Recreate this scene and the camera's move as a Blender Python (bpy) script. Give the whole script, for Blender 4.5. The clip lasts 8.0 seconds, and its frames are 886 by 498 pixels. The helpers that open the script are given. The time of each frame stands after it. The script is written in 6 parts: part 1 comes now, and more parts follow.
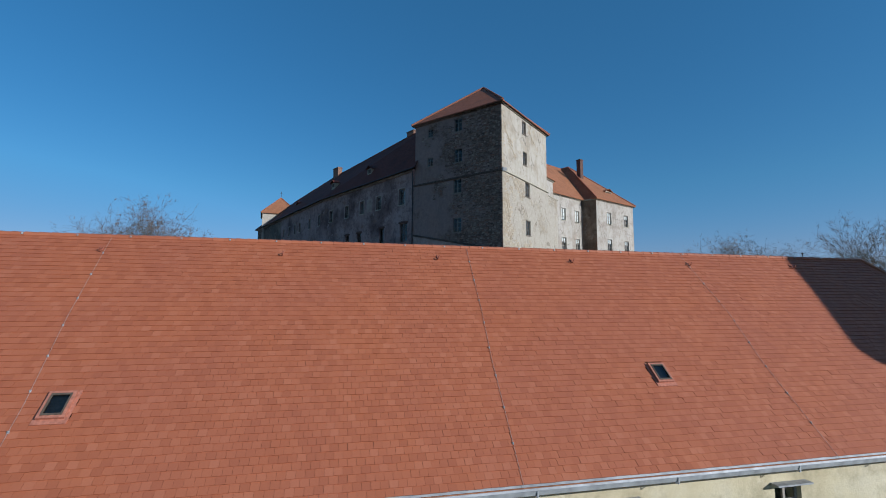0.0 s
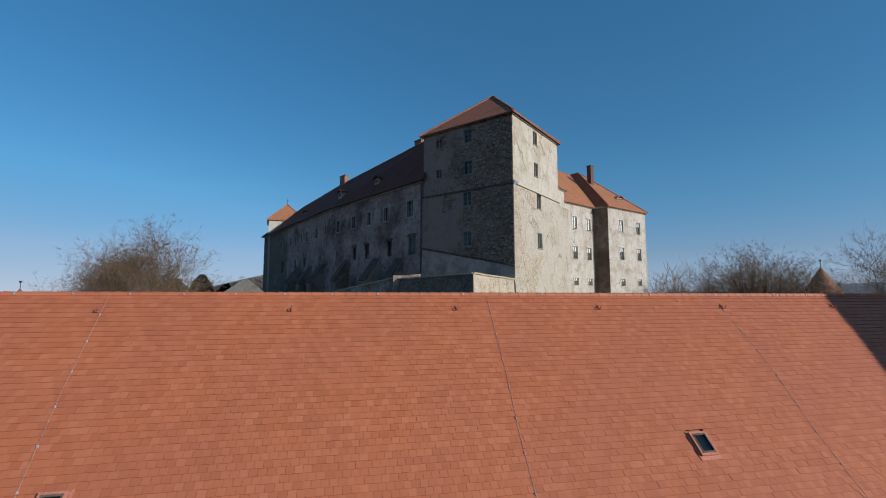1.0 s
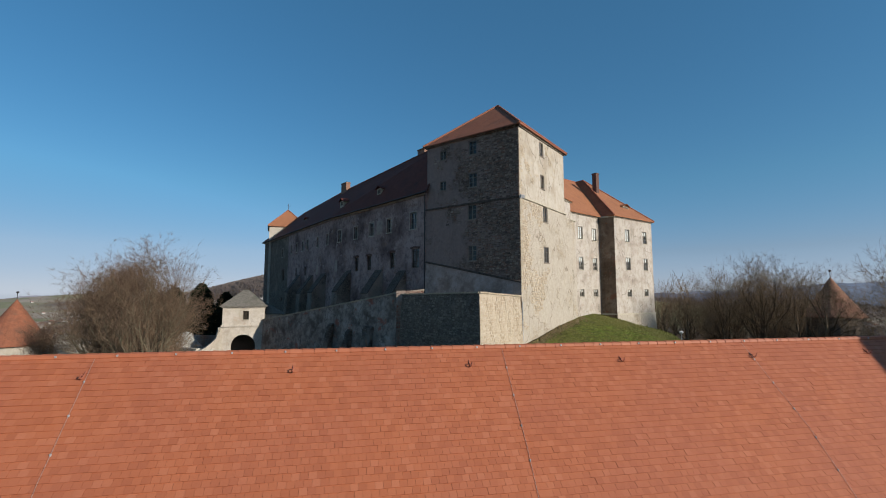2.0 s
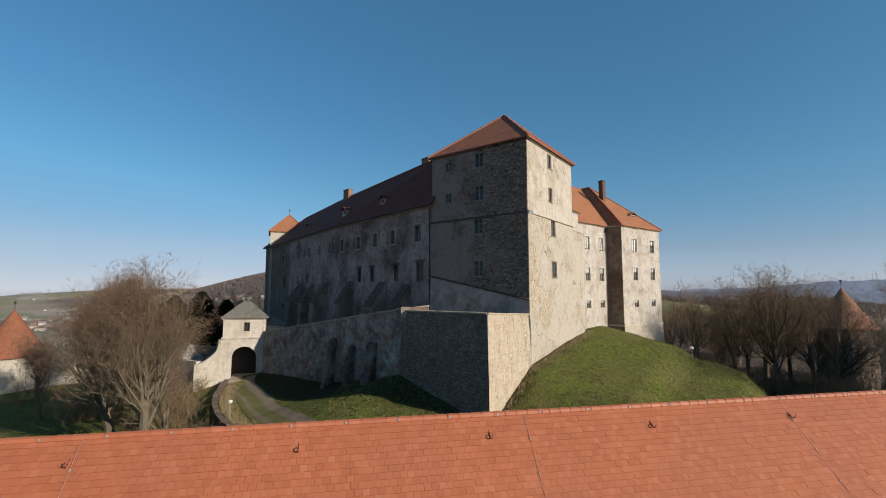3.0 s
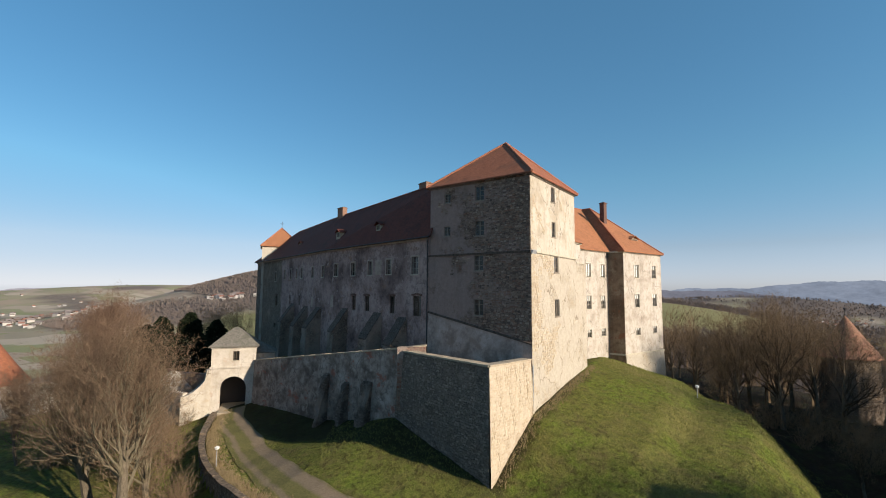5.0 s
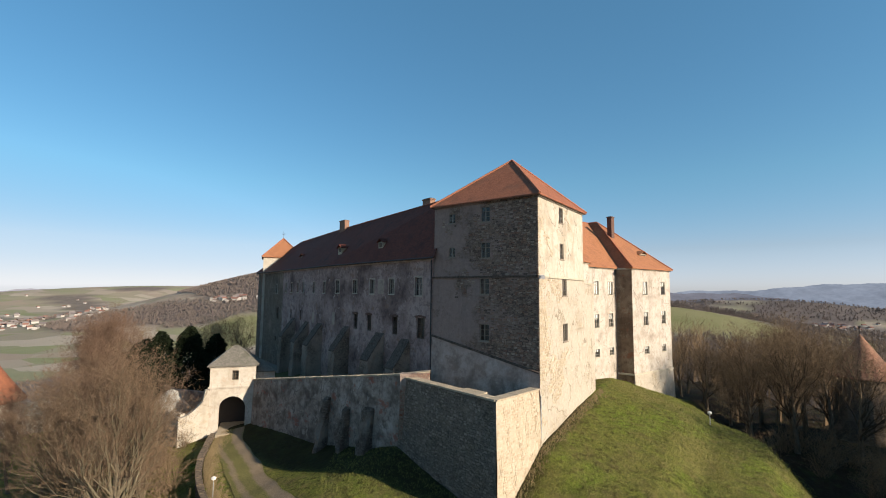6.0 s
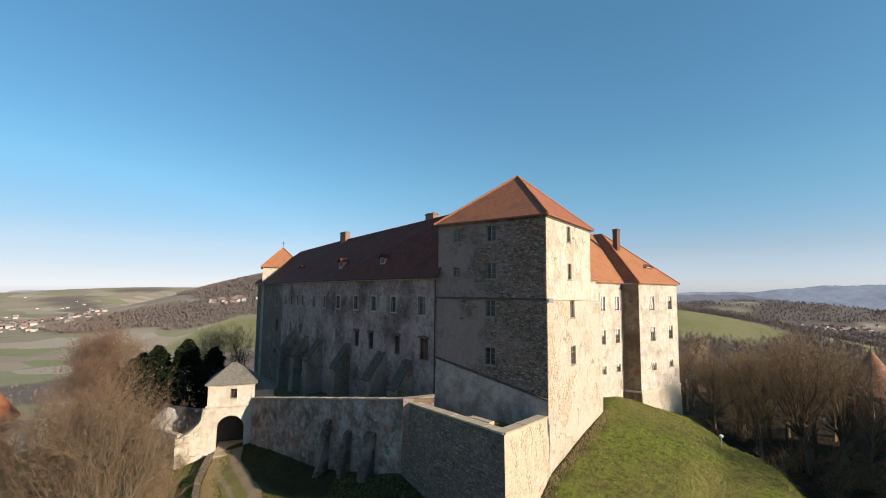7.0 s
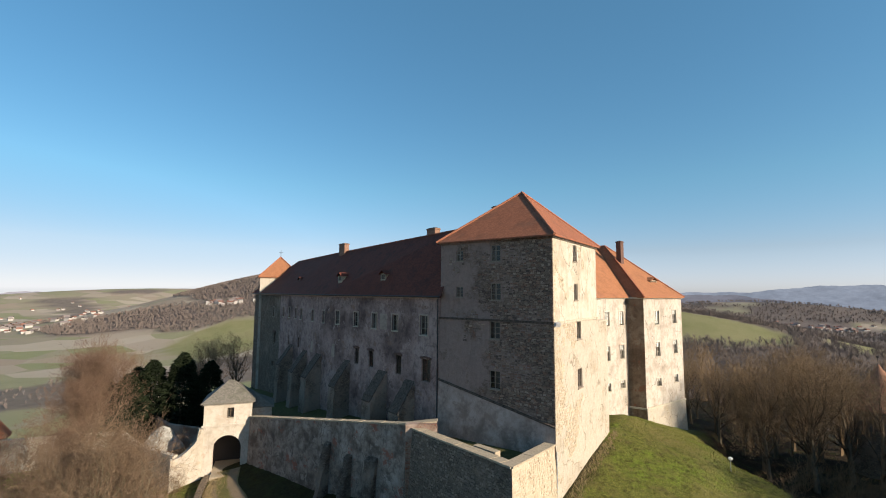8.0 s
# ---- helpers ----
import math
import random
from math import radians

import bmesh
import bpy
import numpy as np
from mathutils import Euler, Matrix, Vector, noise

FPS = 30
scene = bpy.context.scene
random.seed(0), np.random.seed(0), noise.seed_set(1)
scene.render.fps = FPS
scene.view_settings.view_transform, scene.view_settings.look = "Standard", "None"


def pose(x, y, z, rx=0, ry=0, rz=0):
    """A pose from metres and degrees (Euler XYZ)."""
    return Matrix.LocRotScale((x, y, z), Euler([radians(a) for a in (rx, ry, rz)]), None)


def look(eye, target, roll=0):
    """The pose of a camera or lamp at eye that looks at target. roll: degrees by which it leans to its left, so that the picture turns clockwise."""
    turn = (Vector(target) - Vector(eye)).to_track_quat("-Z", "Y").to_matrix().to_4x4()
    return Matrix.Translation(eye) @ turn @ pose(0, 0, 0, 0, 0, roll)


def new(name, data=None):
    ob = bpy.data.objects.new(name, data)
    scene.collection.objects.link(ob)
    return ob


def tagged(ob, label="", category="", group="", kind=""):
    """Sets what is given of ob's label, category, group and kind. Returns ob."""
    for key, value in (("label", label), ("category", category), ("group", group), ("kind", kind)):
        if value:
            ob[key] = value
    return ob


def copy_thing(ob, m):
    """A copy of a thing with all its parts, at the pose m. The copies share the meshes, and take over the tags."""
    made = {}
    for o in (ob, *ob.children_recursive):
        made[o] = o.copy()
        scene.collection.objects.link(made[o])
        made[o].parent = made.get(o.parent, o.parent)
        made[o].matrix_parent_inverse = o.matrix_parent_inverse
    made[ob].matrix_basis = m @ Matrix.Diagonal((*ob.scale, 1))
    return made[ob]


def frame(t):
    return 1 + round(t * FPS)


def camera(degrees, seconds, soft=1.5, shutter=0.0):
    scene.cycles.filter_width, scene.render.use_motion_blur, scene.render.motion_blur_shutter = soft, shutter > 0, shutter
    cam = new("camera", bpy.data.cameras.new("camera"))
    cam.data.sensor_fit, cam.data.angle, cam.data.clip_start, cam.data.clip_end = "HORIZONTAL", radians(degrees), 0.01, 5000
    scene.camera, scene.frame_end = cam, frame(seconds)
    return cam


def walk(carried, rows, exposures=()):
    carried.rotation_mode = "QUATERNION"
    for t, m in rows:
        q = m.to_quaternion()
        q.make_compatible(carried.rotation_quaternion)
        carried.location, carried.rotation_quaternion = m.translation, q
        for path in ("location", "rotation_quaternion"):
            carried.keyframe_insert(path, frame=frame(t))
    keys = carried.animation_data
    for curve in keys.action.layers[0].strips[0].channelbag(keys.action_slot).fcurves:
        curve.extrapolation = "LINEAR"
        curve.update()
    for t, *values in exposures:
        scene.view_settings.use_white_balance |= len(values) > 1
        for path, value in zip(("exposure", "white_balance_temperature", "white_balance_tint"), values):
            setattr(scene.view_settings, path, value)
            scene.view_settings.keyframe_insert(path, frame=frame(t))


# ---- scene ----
cam = camera(88.0, 8.0, 1.0)
PATH = [
    (0, (-0.445, 0.79, 8.009), (-0.398, 2.777, 8.227), 0.3),
    (0.5, (-0.709, 1.378, 9.07), (-0.682, 3.366, 9.286), -0.0),
    (1, (-0.92, 1.791, 10.076), (-0.898, 3.78, 10.286), -0.0),
    (1.5, (-1.152, 2.353, 11.099), (-1.129, 4.343, 11.305), 0.0),
    (1.7, (-1.212, 2.542, 11.459), (-1.191, 4.531, 11.666), -0.0),
    (3, (-1.899, 3.921, 14.241), (-1.883, 5.912, 14.434), 0.1),
    (3.5, (-2.133, 4.438, 15.38), (-2.108, 6.429, 15.568), 0.1),
    (4, (-2.257, 4.862, 16.572), (-2.221, 6.853, 16.754), 0.2),
    (4.5, (-2.368, 5.229, 17.674), (-2.323, 7.22, 17.855), 0.4),
    (6, (-2.605, 7.151, 21.34), (-2.575, 9.142, 21.527), 0.6),
    (6.5, (-2.824, 7.823, 22.393), (-2.797, 9.813, 22.584), 0.6),
    (7, (-3.13, 8.418, 23.518), (-3.098, 10.408, 23.709), 0.6),
    (7.5, (-3.404, 8.986, 24.617), (-3.366, 10.977, 24.808), 0.5),
    (8, (-3.711, 9.563, 25.67), (-3.668, 11.553, 25.863), 0.5),
]
EXPOSURE = [(0, -0.08, 5350, 9), (0.7, -0.02, 5600, 9), (1.5, 0.06, 6000, 10), (3, 0.23, 6500, 12), (3.5, 0.32, 6600, 12), (4.5, 0.5, 6800, 13), (6, 0.71, 7050, 13), (8, 0.76, 7150, 13)]
walk(cam, [(t, look(eye, target, roll)) for t, eye, target, roll in PATH], EXPOSURE)

# ---- world, sun ----
SUN_AZ, SUN_EL = radians(-34.0), radians(20.0)
world = bpy.data.worlds.new("sky")
scene.world = world
world.use_nodes = True
wn = world.node_tree
sky = wn.nodes.new("ShaderNodeTexSky")
sky.sky_type = "NISHITA"
sky.sun_disc = False
sky.sun_elevation = SUN_EL
sky.sun_rotation = math.pi / 2 - SUN_AZ
sky.air_density, sky.dust_density, sky.ozone_density = 1.0, 0.5, 2.5
bg = wn.nodes["Background"]
bg.inputs["Strength"].default_value = 0.104
clear = wn.nodes.new("ShaderNodeHueSaturation")
clear.inputs["Saturation"].default_value = 1.3
wn.links.new(sky.outputs[0], clear.inputs["Color"])
cool = wn.nodes.new("ShaderNodeMix")
cool.data_type, cool.blend_type = "RGBA", "MULTIPLY"
cool.inputs[0].default_value = 1.0
cool.inputs[7].default_value = (0.92, 0.98, 0.93, 1)
wn.links.new(clear.outputs[0], cool.inputs[6])
even = wn.nodes.new("ShaderNodeMix")
even.data_type = "RGBA"
even.inputs[0].default_value = 0.2
even.inputs[7].default_value = (1.2, 2.9, 4.2, 1)
wn.links.new(cool.outputs[2], even.inputs[6])
split = wn.nodes.new("ShaderNodeSeparateColor")
wn.links.new(even.outputs[2], split.inputs[0])


def sky_math(op, a, b):
    node = wn.nodes.new("ShaderNodeMath")
    node.operation = op
    for socket, v in zip(node.inputs, (a, b)):
        if hasattr(v, "is_output"):
            wn.links.new(v, socket)
        else:
            socket.default_value = v
    return node.outputs[0]


# clear cold air: the low sky stays a neutral, slightly lilac white
sky_r, sky_g, sky_b = split.outputs[0], split.outputs[1], split.outputs[2]
sky_b = sky_math("MAXIMUM", sky_b, sky_math("MULTIPLY", sky_math("MAXIMUM", sky_r, sky_g), 1.1))
sky_g = sky_math("MINIMUM", sky_g, sky_math("MULTIPLY", sky_math("ADD", sky_r, sky_b), 0.5))
blend = wn.nodes.new("ShaderNodeCombineColor")
thin = sky_math("MINIMUM", 1.0, sky_math("DIVIDE", 5.7, sky_b))
for socket, v in zip(blend.inputs, (sky_r, sky_g, sky_b)):
    wn.links.new(sky_math("MULTIPLY", v, thin), socket)
wn.links.new(blend.outputs[0], bg.inputs["Color"])
sun_data = bpy.data.lights.new("sun", "SUN")
sun_data.energy, sun_data.angle, sun_data.color = 5.0, radians(0.55), (1.0, 0.9, 0.76)
sun = new("sun", sun_data)
SUN_DIR = Vector((math.cos(SUN_AZ) * math.cos(SUN_EL), math.sin(SUN_AZ) * math.cos(SUN_EL), math.sin(SUN_EL)))
sun.matrix_world = look(SUN_DIR * 300, (0, 0, 0))


# ---- materials ----
class Mat:
    """A small wrapper to write node materials briefly."""

    def __init__(self, name, rough=0.85, spec=0.25):
        self.m = bpy.data.materials.new(name)
        self.m.use_nodes = True
        self.t = self.m.node_tree
        self.b = self.t.nodes["Principled BSDF"]
        self.b.inputs["Roughness"].default_value = rough
        self.b.inputs["Specular IOR Level"].default_value = spec
        self.co = self.n("ShaderNodeNewGeometry").outputs["Position"]

    def n(self, kind, **inputs):
        node = self.t.nodes.new(kind)
        for k, v in inputs.items():
            self.put(node.inputs[k.replace("_", " ")], v)
        return node

    def put(self, socket, v):
        if isinstance(v, bpy.types.NodeSocket):
            self.t.links.new(v, socket)
        else:
            socket.default_value = v

    def scaled(self, sx, sy, sz):
        node = self.n("ShaderNodeMapping", Vector=self.co)
        node.inputs["Scale"].default_value = (sx, sy, sz)
        return node.outputs[0]

    def noise(self, scale, detail=4.0, rough=0.55, co=None):
        node = self.n("ShaderNodeTexNoise", Vector=co or self.co, Scale=scale, Detail=detail, Roughness=rough)
        return node.outputs["Fac"]

    def voronoi(self, scale, co=None, feature="F1", out="Distance", rand=1.0):
        node = self.t.nodes.new("ShaderNodeTexVoronoi")
        node.feature = feature
        self.put(node.inputs["Vector"], co or self.co)
        node.inputs["Scale"].default_value = scale
        node.inputs["Randomness"].default_value = rand
        return node.outputs[out]

    def ramp(self, fac, *stops):
        node = self.n("ShaderNodeValToRGB", Fac=fac)
        e = node.color_ramp.elements
        while len(e) < len(stops):
            e.new(0.5)
        for el, (p, c) in zip(e, stops):
            el.position = p
            el.color = (*c, 1) if isinstance(c, tuple) else (c, c, c, 1)
        return node.outputs["Color"]

    def mix(self, fac, a, b, how="MIX"):
        node = self.t.nodes.new("ShaderNodeMix")
        node.data_type, node.blend_type = "RGBA", how
        self.put(node.inputs[0], fac)
        for s, v in ((node.inputs[6], a), (node.inputs[7], b)):
            self.put(s, (*v, 1) if isinstance(v, tuple) else v)
        return node.outputs[2]

    def math(self, op, a, b=0.0, clamp=False):
        node = self.t.nodes.new("ShaderNodeMath")
        node.operation, node.use_clamp = op, clamp
        self.put(node.inputs[0], a)
        self.put(node.inputs[1], b)
        return node.outputs[0]

    def axis(self, i):
        return self.n("ShaderNodeSeparateXYZ", Vector=self.co).outputs[i]

    def attr(self, name, out="Fac"):
        node = self.t.nodes.new("ShaderNodeAttribute")
        node.attribute_name = name
        return node.outputs[out]

    def color(self, c):
        self.put(self.b.inputs["Base Color"], (*c, 1) if isinstance(c, tuple) else c)
        return self

    def bump(self, height, strength=0.5, distance=0.05):
        node = self.n("ShaderNodeBump", Height=height, Strength=strength, Distance=distance)
        self.put(self.b.inputs["Normal"], node.outputs[0])
        return self


def plain(name, c, rough=0.7, metal=0.0, grain=14.0, amount=0.25):
    m = Mat(name, rough)
    m.b.inputs["Metallic"].default_value = metal
    f = m.noise(grain, 5)
    m.color(m.ramp(f, (0.3, tuple(v * (1 - amount) for v in c)), (0.7, tuple(min(1, v * (1 + amount)) for v in c))))
    m.bump(f, 0.25, 0.02)
    return m.m


def rubble(name, stones, mortar, plaster, cover, size=2.6, stain=(0.07, 0.065, 0.06), relief=0.06, flat=1.7, drift=None, grime=0.5, cracks=0.0):
    """Rubble masonry, with worn plaster over a share of it (cover 0 to 1); drift: (x, y, way x, way y, amount) along which plaster thins out."""
    m = Mat(name, 0.92, 0.15)
    warp = m.n("ShaderNodeTexNoise", Vector=m.co, Scale=1.6, Detail=2.0).outputs["Color"]
    co = m.mix(0.12, m.scaled(1, 1, flat), warp, "ADD")
    edge = m.voronoi(size, co, "DISTANCE_TO_EDGE")
    cell = m.voronoi(size, co, "F1", "Color")
    tint = m.n("ShaderNodeSeparateColor", Color=cell).outputs[0]
    stone = m.ramp(tint, *[(i / (len(stones) - 1), c) for i, c in enumerate(stones)])
    grit = m.noise(9.0, 6, 0.7)
    stone = m.mix(m.ramp(grit, (0.35, 0.0), (0.75, grime)), stone, tuple(v * 0.5 for v in stones[0]))
    joint = m.ramp(edge, (0.02, 1.0), (0.09, 0.0))
    base = m.mix(joint, stone, mortar)
    patch = m.noise(0.33, 7, 0.62)
    if drift:
        x, y, dx, dy, k = drift
        sep = m.n("ShaderNodeSeparateXYZ", Vector=m.co)
        along = m.math("ADD", m.math("MULTIPLY", m.math("SUBTRACT", sep.outputs[0], x), dx), m.math("MULTIPLY", m.math("SUBTRACT", sep.outputs[1], y), dy))
        patch = m.math("SUBTRACT", patch, m.math("MULTIPLY", along, k))
    peek = m.math("ADD", patch, m.math("MULTIPLY", m.math("SUBTRACT", m.noise(3.2, 6, 0.75), 0.5), 0.38))
    mask = m.ramp(peek, (max(0.0, 0.7 - cover * 0.5), 0.0), (min(1.0, 0.84 - cover * 0.5), 0.92))
    wear = m.noise(2.2, 8, 0.75)
    coat = m.mix(m.ramp(wear, (0.3, 0.0), (0.7, 1.0)), plaster, tuple(v * 0.72 for v in plaster))
    base = m.mix(mask, base, coat)
    run = m.noise(0.9, 6, 0.65, m.scaled(1, 1, 0.16))
    base = m.mix(m.ramp(run, (0.54, 0.0), (0.8, 0.35)), base, stain)
    if cracks:
        base = m.mix(crack_lines(m, cracks), base, tuple(v * 0.45 for v in stones[0]))
    m.color(base)
    h = m.math("MULTIPLY", m.ramp(edge, (0.0, 0.0), (0.14, 1.0)), m.math("SUBTRACT", 1.0, mask))
    h = m.math("ADD", h, m.math("MULTIPLY", grit, 0.6))
    m.bump(h, 0.9, relief)
    return m.m


def crack_lines(m, amount):
    """Wandering hairline cracks, broken up so that only some of them show."""
    warp = m.n("ShaderNodeTexNoise", Vector=m.co, Scale=0.9, Detail=5.0).outputs["Color"]
    edge = m.voronoi(0.42, m.mix(1.0, m.scaled(1, 1, 0.55), warp, "ADD"), "DISTANCE_TO_EDGE")
    return m.math("MULTIPLY", m.ramp(edge, (0.004, amount), (0.02, 0.0)), m.ramp(m.noise(0.5, 4), (0.42, 0.0), (0.56, 1.0)))


def old_plaster(name, base, dark, light, brick=None, scale=0.22, streak=0.6, wet=0.6, mottle=0.6, cracks=0.0):
    """Weathered, patchy limewash with stains and lost areas."""
    m = Mat(name, 0.95, 0.1)
    big = m.noise(scale, 7, 0.62)
    c = m.ramp(big, (0.36, dark), (0.5, base), (0.66, light))
    mid = m.noise(1.3, 7, 0.7)
    c = m.mix(m.ramp(mid, (0.48, 0.0), (0.66, mottle)), c, tuple(v * 0.6 for v in dark))
    lost = m.noise(0.55, 9, 0.72)
    c = m.mix(m.ramp(lost, (0.56, 0.0), (0.62, 0.7)), c, light)
    damp = m.noise(0.8, 8, 0.7)
    c = m.mix(m.ramp(damp, (0.54, 0.0), (0.66, wet)), c, tuple(v * 0.7 for v in dark))
    if brick:
        gone = m.noise(0.42, 8, 0.7, m.scaled(1.0, 1.0, 1.3))
        c = m.mix(m.ramp(gone, (0.58, 0.0), (0.63, 0.8)), c, brick)
    run = m.noise(1.1, 6, 0.65, m.scaled(1, 1, 0.12))
    c = m.mix(m.ramp(run, (0.5, 0.0), (0.75, streak)), c, tuple(v * 0.55 for v in dark))
    fine = m.noise(11.0, 6, 0.7)
    c = m.mix(m.ramp(fine, (0.4, 0.0), (0.75, 0.5)), c, dark)
    if cracks:
        c = m.mix(crack_lines(m, cracks), c, tuple(v * 0.42 for v in dark))
    m.color(c)
    m.bump(m.math("ADD", m.math("MULTIPLY", lost, 1.2), m.math("MULTIPLY", fine, 0.5)), 0.5, 0.06)
    return m.m


def tiled(name, a, b, moss, row=0.13):
    """Plain-tile roof seen from far: courses by height, tiles by cells."""
    m = Mat(name, 0.85, 0.2)
    z = m.axis(2)
    saw = m.math("FRACT", m.math("DIVIDE", z, row))
    co = m.scaled(5.2, 5.2, 1 / row)
    cell = m.voronoi(1.0, co, "F1", "Color", 0.6)
    f = m.n("ShaderNodeSeparateColor", Color=cell).outputs[0]
    c = m.ramp(f, (0.0, a), (1.0, b))
    blot = m.noise(0.5, 7, 0.65)
    c = m.mix(m.ramp(blot, (0.5, 0.0), (0.72, 0.75)), c, moss)
    run = m.noise(0.7, 5, 0.6, m.scaled(1, 1, 0.3))
    c = m.mix(m.ramp(run, (0.52, 0.0), (0.8, 0.5)), c, tuple(v * 0.5 for v in a))
    c = m.mix(m.ramp(saw, (0.0, 0.45), (0.16, 0.0)), c, tuple(v * 0.3 for v in a))
    m.color(c)
    m.bump(m.math("ADD", m.math("MULTIPLY", saw, -1.0), m.math("MULTIPLY", f, 0.5)), 0.6, 0.03)
    return m.m


def tile_material():
    """Clay roof tile, each with its own tint."""
    m = Mat("clay_tile", 0.6, 0.3)
    r = m.math("FRACT", m.math("ADD", m.n("ShaderNodeNewGeometry").outputs["Random Per Island"],
                               m.n("ShaderNodeObjectInfo").outputs["Random"]))
    c = m.ramp(r, (0.0, (0.32, 0.1, 0.044)), (0.4, (0.36, 0.115, 0.05)), (0.85, (0.38, 0.126, 0.057)), (1.0, (0.405, 0.143, 0.07)))
    blot = m.noise(0.35, 5, 0.6)
    c = m.mix(m.ramp(blot, (0.35, 0.35), (0.65, 0.0)), c, (0.30, 0.1, 0.06))
    g = m.noise(40.0, 4, 0.7)
    c = m.mix(m.ramp(g, (0.45, 0.0), (0.8, 0.3)), c, (0.25, 0.07, 0.04))
    m.color(c)
    m.bump(g, 0.2, 0.004)
    return m.m


def stone_material(name, tints):
    """Walling stones, each with a tint of its own."""
    m = Mat(name, 0.92, 0.15)
    r = m.math("FRACT", m.math("ADD", m.n("ShaderNodeNewGeometry").outputs["Random Per Island"],
                               m.n("ShaderNodeObjectInfo").outputs["Random"]))
    c = m.ramp(r, *[(i / (len(tints) - 1), t) for i, t in enumerate(tints)])
    g = m.noise(8.0, 7, 0.75)
    c = m.mix(m.ramp(g, (0.42, 0.0), (0.72, 0.55)), c, tuple(v * 0.55 for v in tints[0]))
    c = m.mix(m.ramp(m.noise(0.7, 6, 0.7), (0.45, 0.0), (0.7, 0.4)), c, tints[1])
    m.color(c)
    m.bump(g, 0.7, 0.04)
    return m.m


def glass_material():
    m = Mat("window_glass", 0.05)
    t = m.t
    clear = m.n("ShaderNodeBsdfTransparent", Color=(0.75, 0.8, 0.8, 1))
    gloss = m.n("ShaderNodeBsdfGlossy", Color=(0.9, 0.95, 1.0, 1), Roughness=0.16)
    fres = m.n("ShaderNodeFresnel", IOR=1.45)
    fac = m.math("MULTIPLY", fres.outputs[0], 0.9, True)
    mix = m.n("ShaderNodeMixShader", Fac=fac)
    t.links.new(clear.outputs[0], mix.inputs[1])
    t.links.new(gloss.outputs[0], mix.inputs[2])
    t.links.new(mix.outputs[0], t.nodes["Material Output"].inputs["Surface"])
    return m.m


def ground_material():
    m = Mat("ground_cover", 0.95, 0.1)
    fine = m.noise(7.0, 8, 0.75)
    mid = m.noise(0.55, 6, 0.65)
    grass = m.ramp(fine, (0.3, (0.07, 0.08, 0.02)), (0.52, (0.182, 0.196, 0.046)), (0.75, (0.33, 0.325, 0.092)))
    lush = m.noise(0.16, 6, 0.65, m.scaled(1, 1, 1))
    grass = m.mix(m.ramp(lush, (0.45, 0.0), (0.62, 0.75)), grass, (0.17, 0.25, 0.032))
    grass = m.mix(m.ramp(mid, (0.46, 0.0), (0.66, 0.75)), grass, (0.17, 0.135, 0.06))
    clump = m.noise(1.7, 6, 0.7)
    grass = m.mix(m.ramp(clump, (0.46, 0.0), (0.64, 0.8)), grass, (0.06, 0.062, 0.02))
    sear = m.noise(0.09, 5, 0.65)
    grass = m.mix(m.ramp(sear, (0.48, 0.0), (0.6, 0.5)), grass, (0.235, 0.2, 0.075))
    lf = m.noise(4.0, 8, 0.8)
    # leaf litter, coloured extra dark to carry the tree shade of the ditch
    litter = m.ramp(lf, (0.3, (0.016, 0.012, 0.008)), (0.55, (0.042, 0.03, 0.019)), (0.8, (0.095, 0.068, 0.042)))
    litter = m.mix(m.ramp(mid, (0.5, 0.0), (0.7, 0.6)), litter, (0.06, 0.075, 0.022))
    near = m.mix(m.attr("litter"), grass, litter)
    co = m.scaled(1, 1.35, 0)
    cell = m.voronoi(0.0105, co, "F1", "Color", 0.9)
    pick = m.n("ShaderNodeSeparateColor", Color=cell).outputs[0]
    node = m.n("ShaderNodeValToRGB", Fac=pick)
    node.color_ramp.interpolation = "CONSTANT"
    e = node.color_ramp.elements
    # far fields here and woods below are coloured paler, standing in for haze
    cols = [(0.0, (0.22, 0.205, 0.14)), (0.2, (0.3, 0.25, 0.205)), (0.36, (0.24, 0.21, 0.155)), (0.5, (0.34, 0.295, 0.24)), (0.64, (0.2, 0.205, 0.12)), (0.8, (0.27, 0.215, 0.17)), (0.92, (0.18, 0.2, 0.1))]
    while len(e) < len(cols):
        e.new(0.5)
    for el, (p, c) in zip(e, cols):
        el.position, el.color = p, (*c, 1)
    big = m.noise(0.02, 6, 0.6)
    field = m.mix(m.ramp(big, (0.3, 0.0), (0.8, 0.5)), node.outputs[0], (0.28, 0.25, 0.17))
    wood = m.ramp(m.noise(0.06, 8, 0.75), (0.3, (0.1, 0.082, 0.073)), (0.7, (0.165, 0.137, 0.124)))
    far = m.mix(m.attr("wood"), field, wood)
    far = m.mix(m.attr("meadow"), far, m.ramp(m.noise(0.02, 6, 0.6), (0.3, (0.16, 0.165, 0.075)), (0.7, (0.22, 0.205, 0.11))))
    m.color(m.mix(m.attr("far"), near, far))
    m.bump(m.math("ADD", m.math("ADD", fine, lf), m.math("MULTIPLY", clump, 1.8)), 1.0, 0.26)
    return m.m


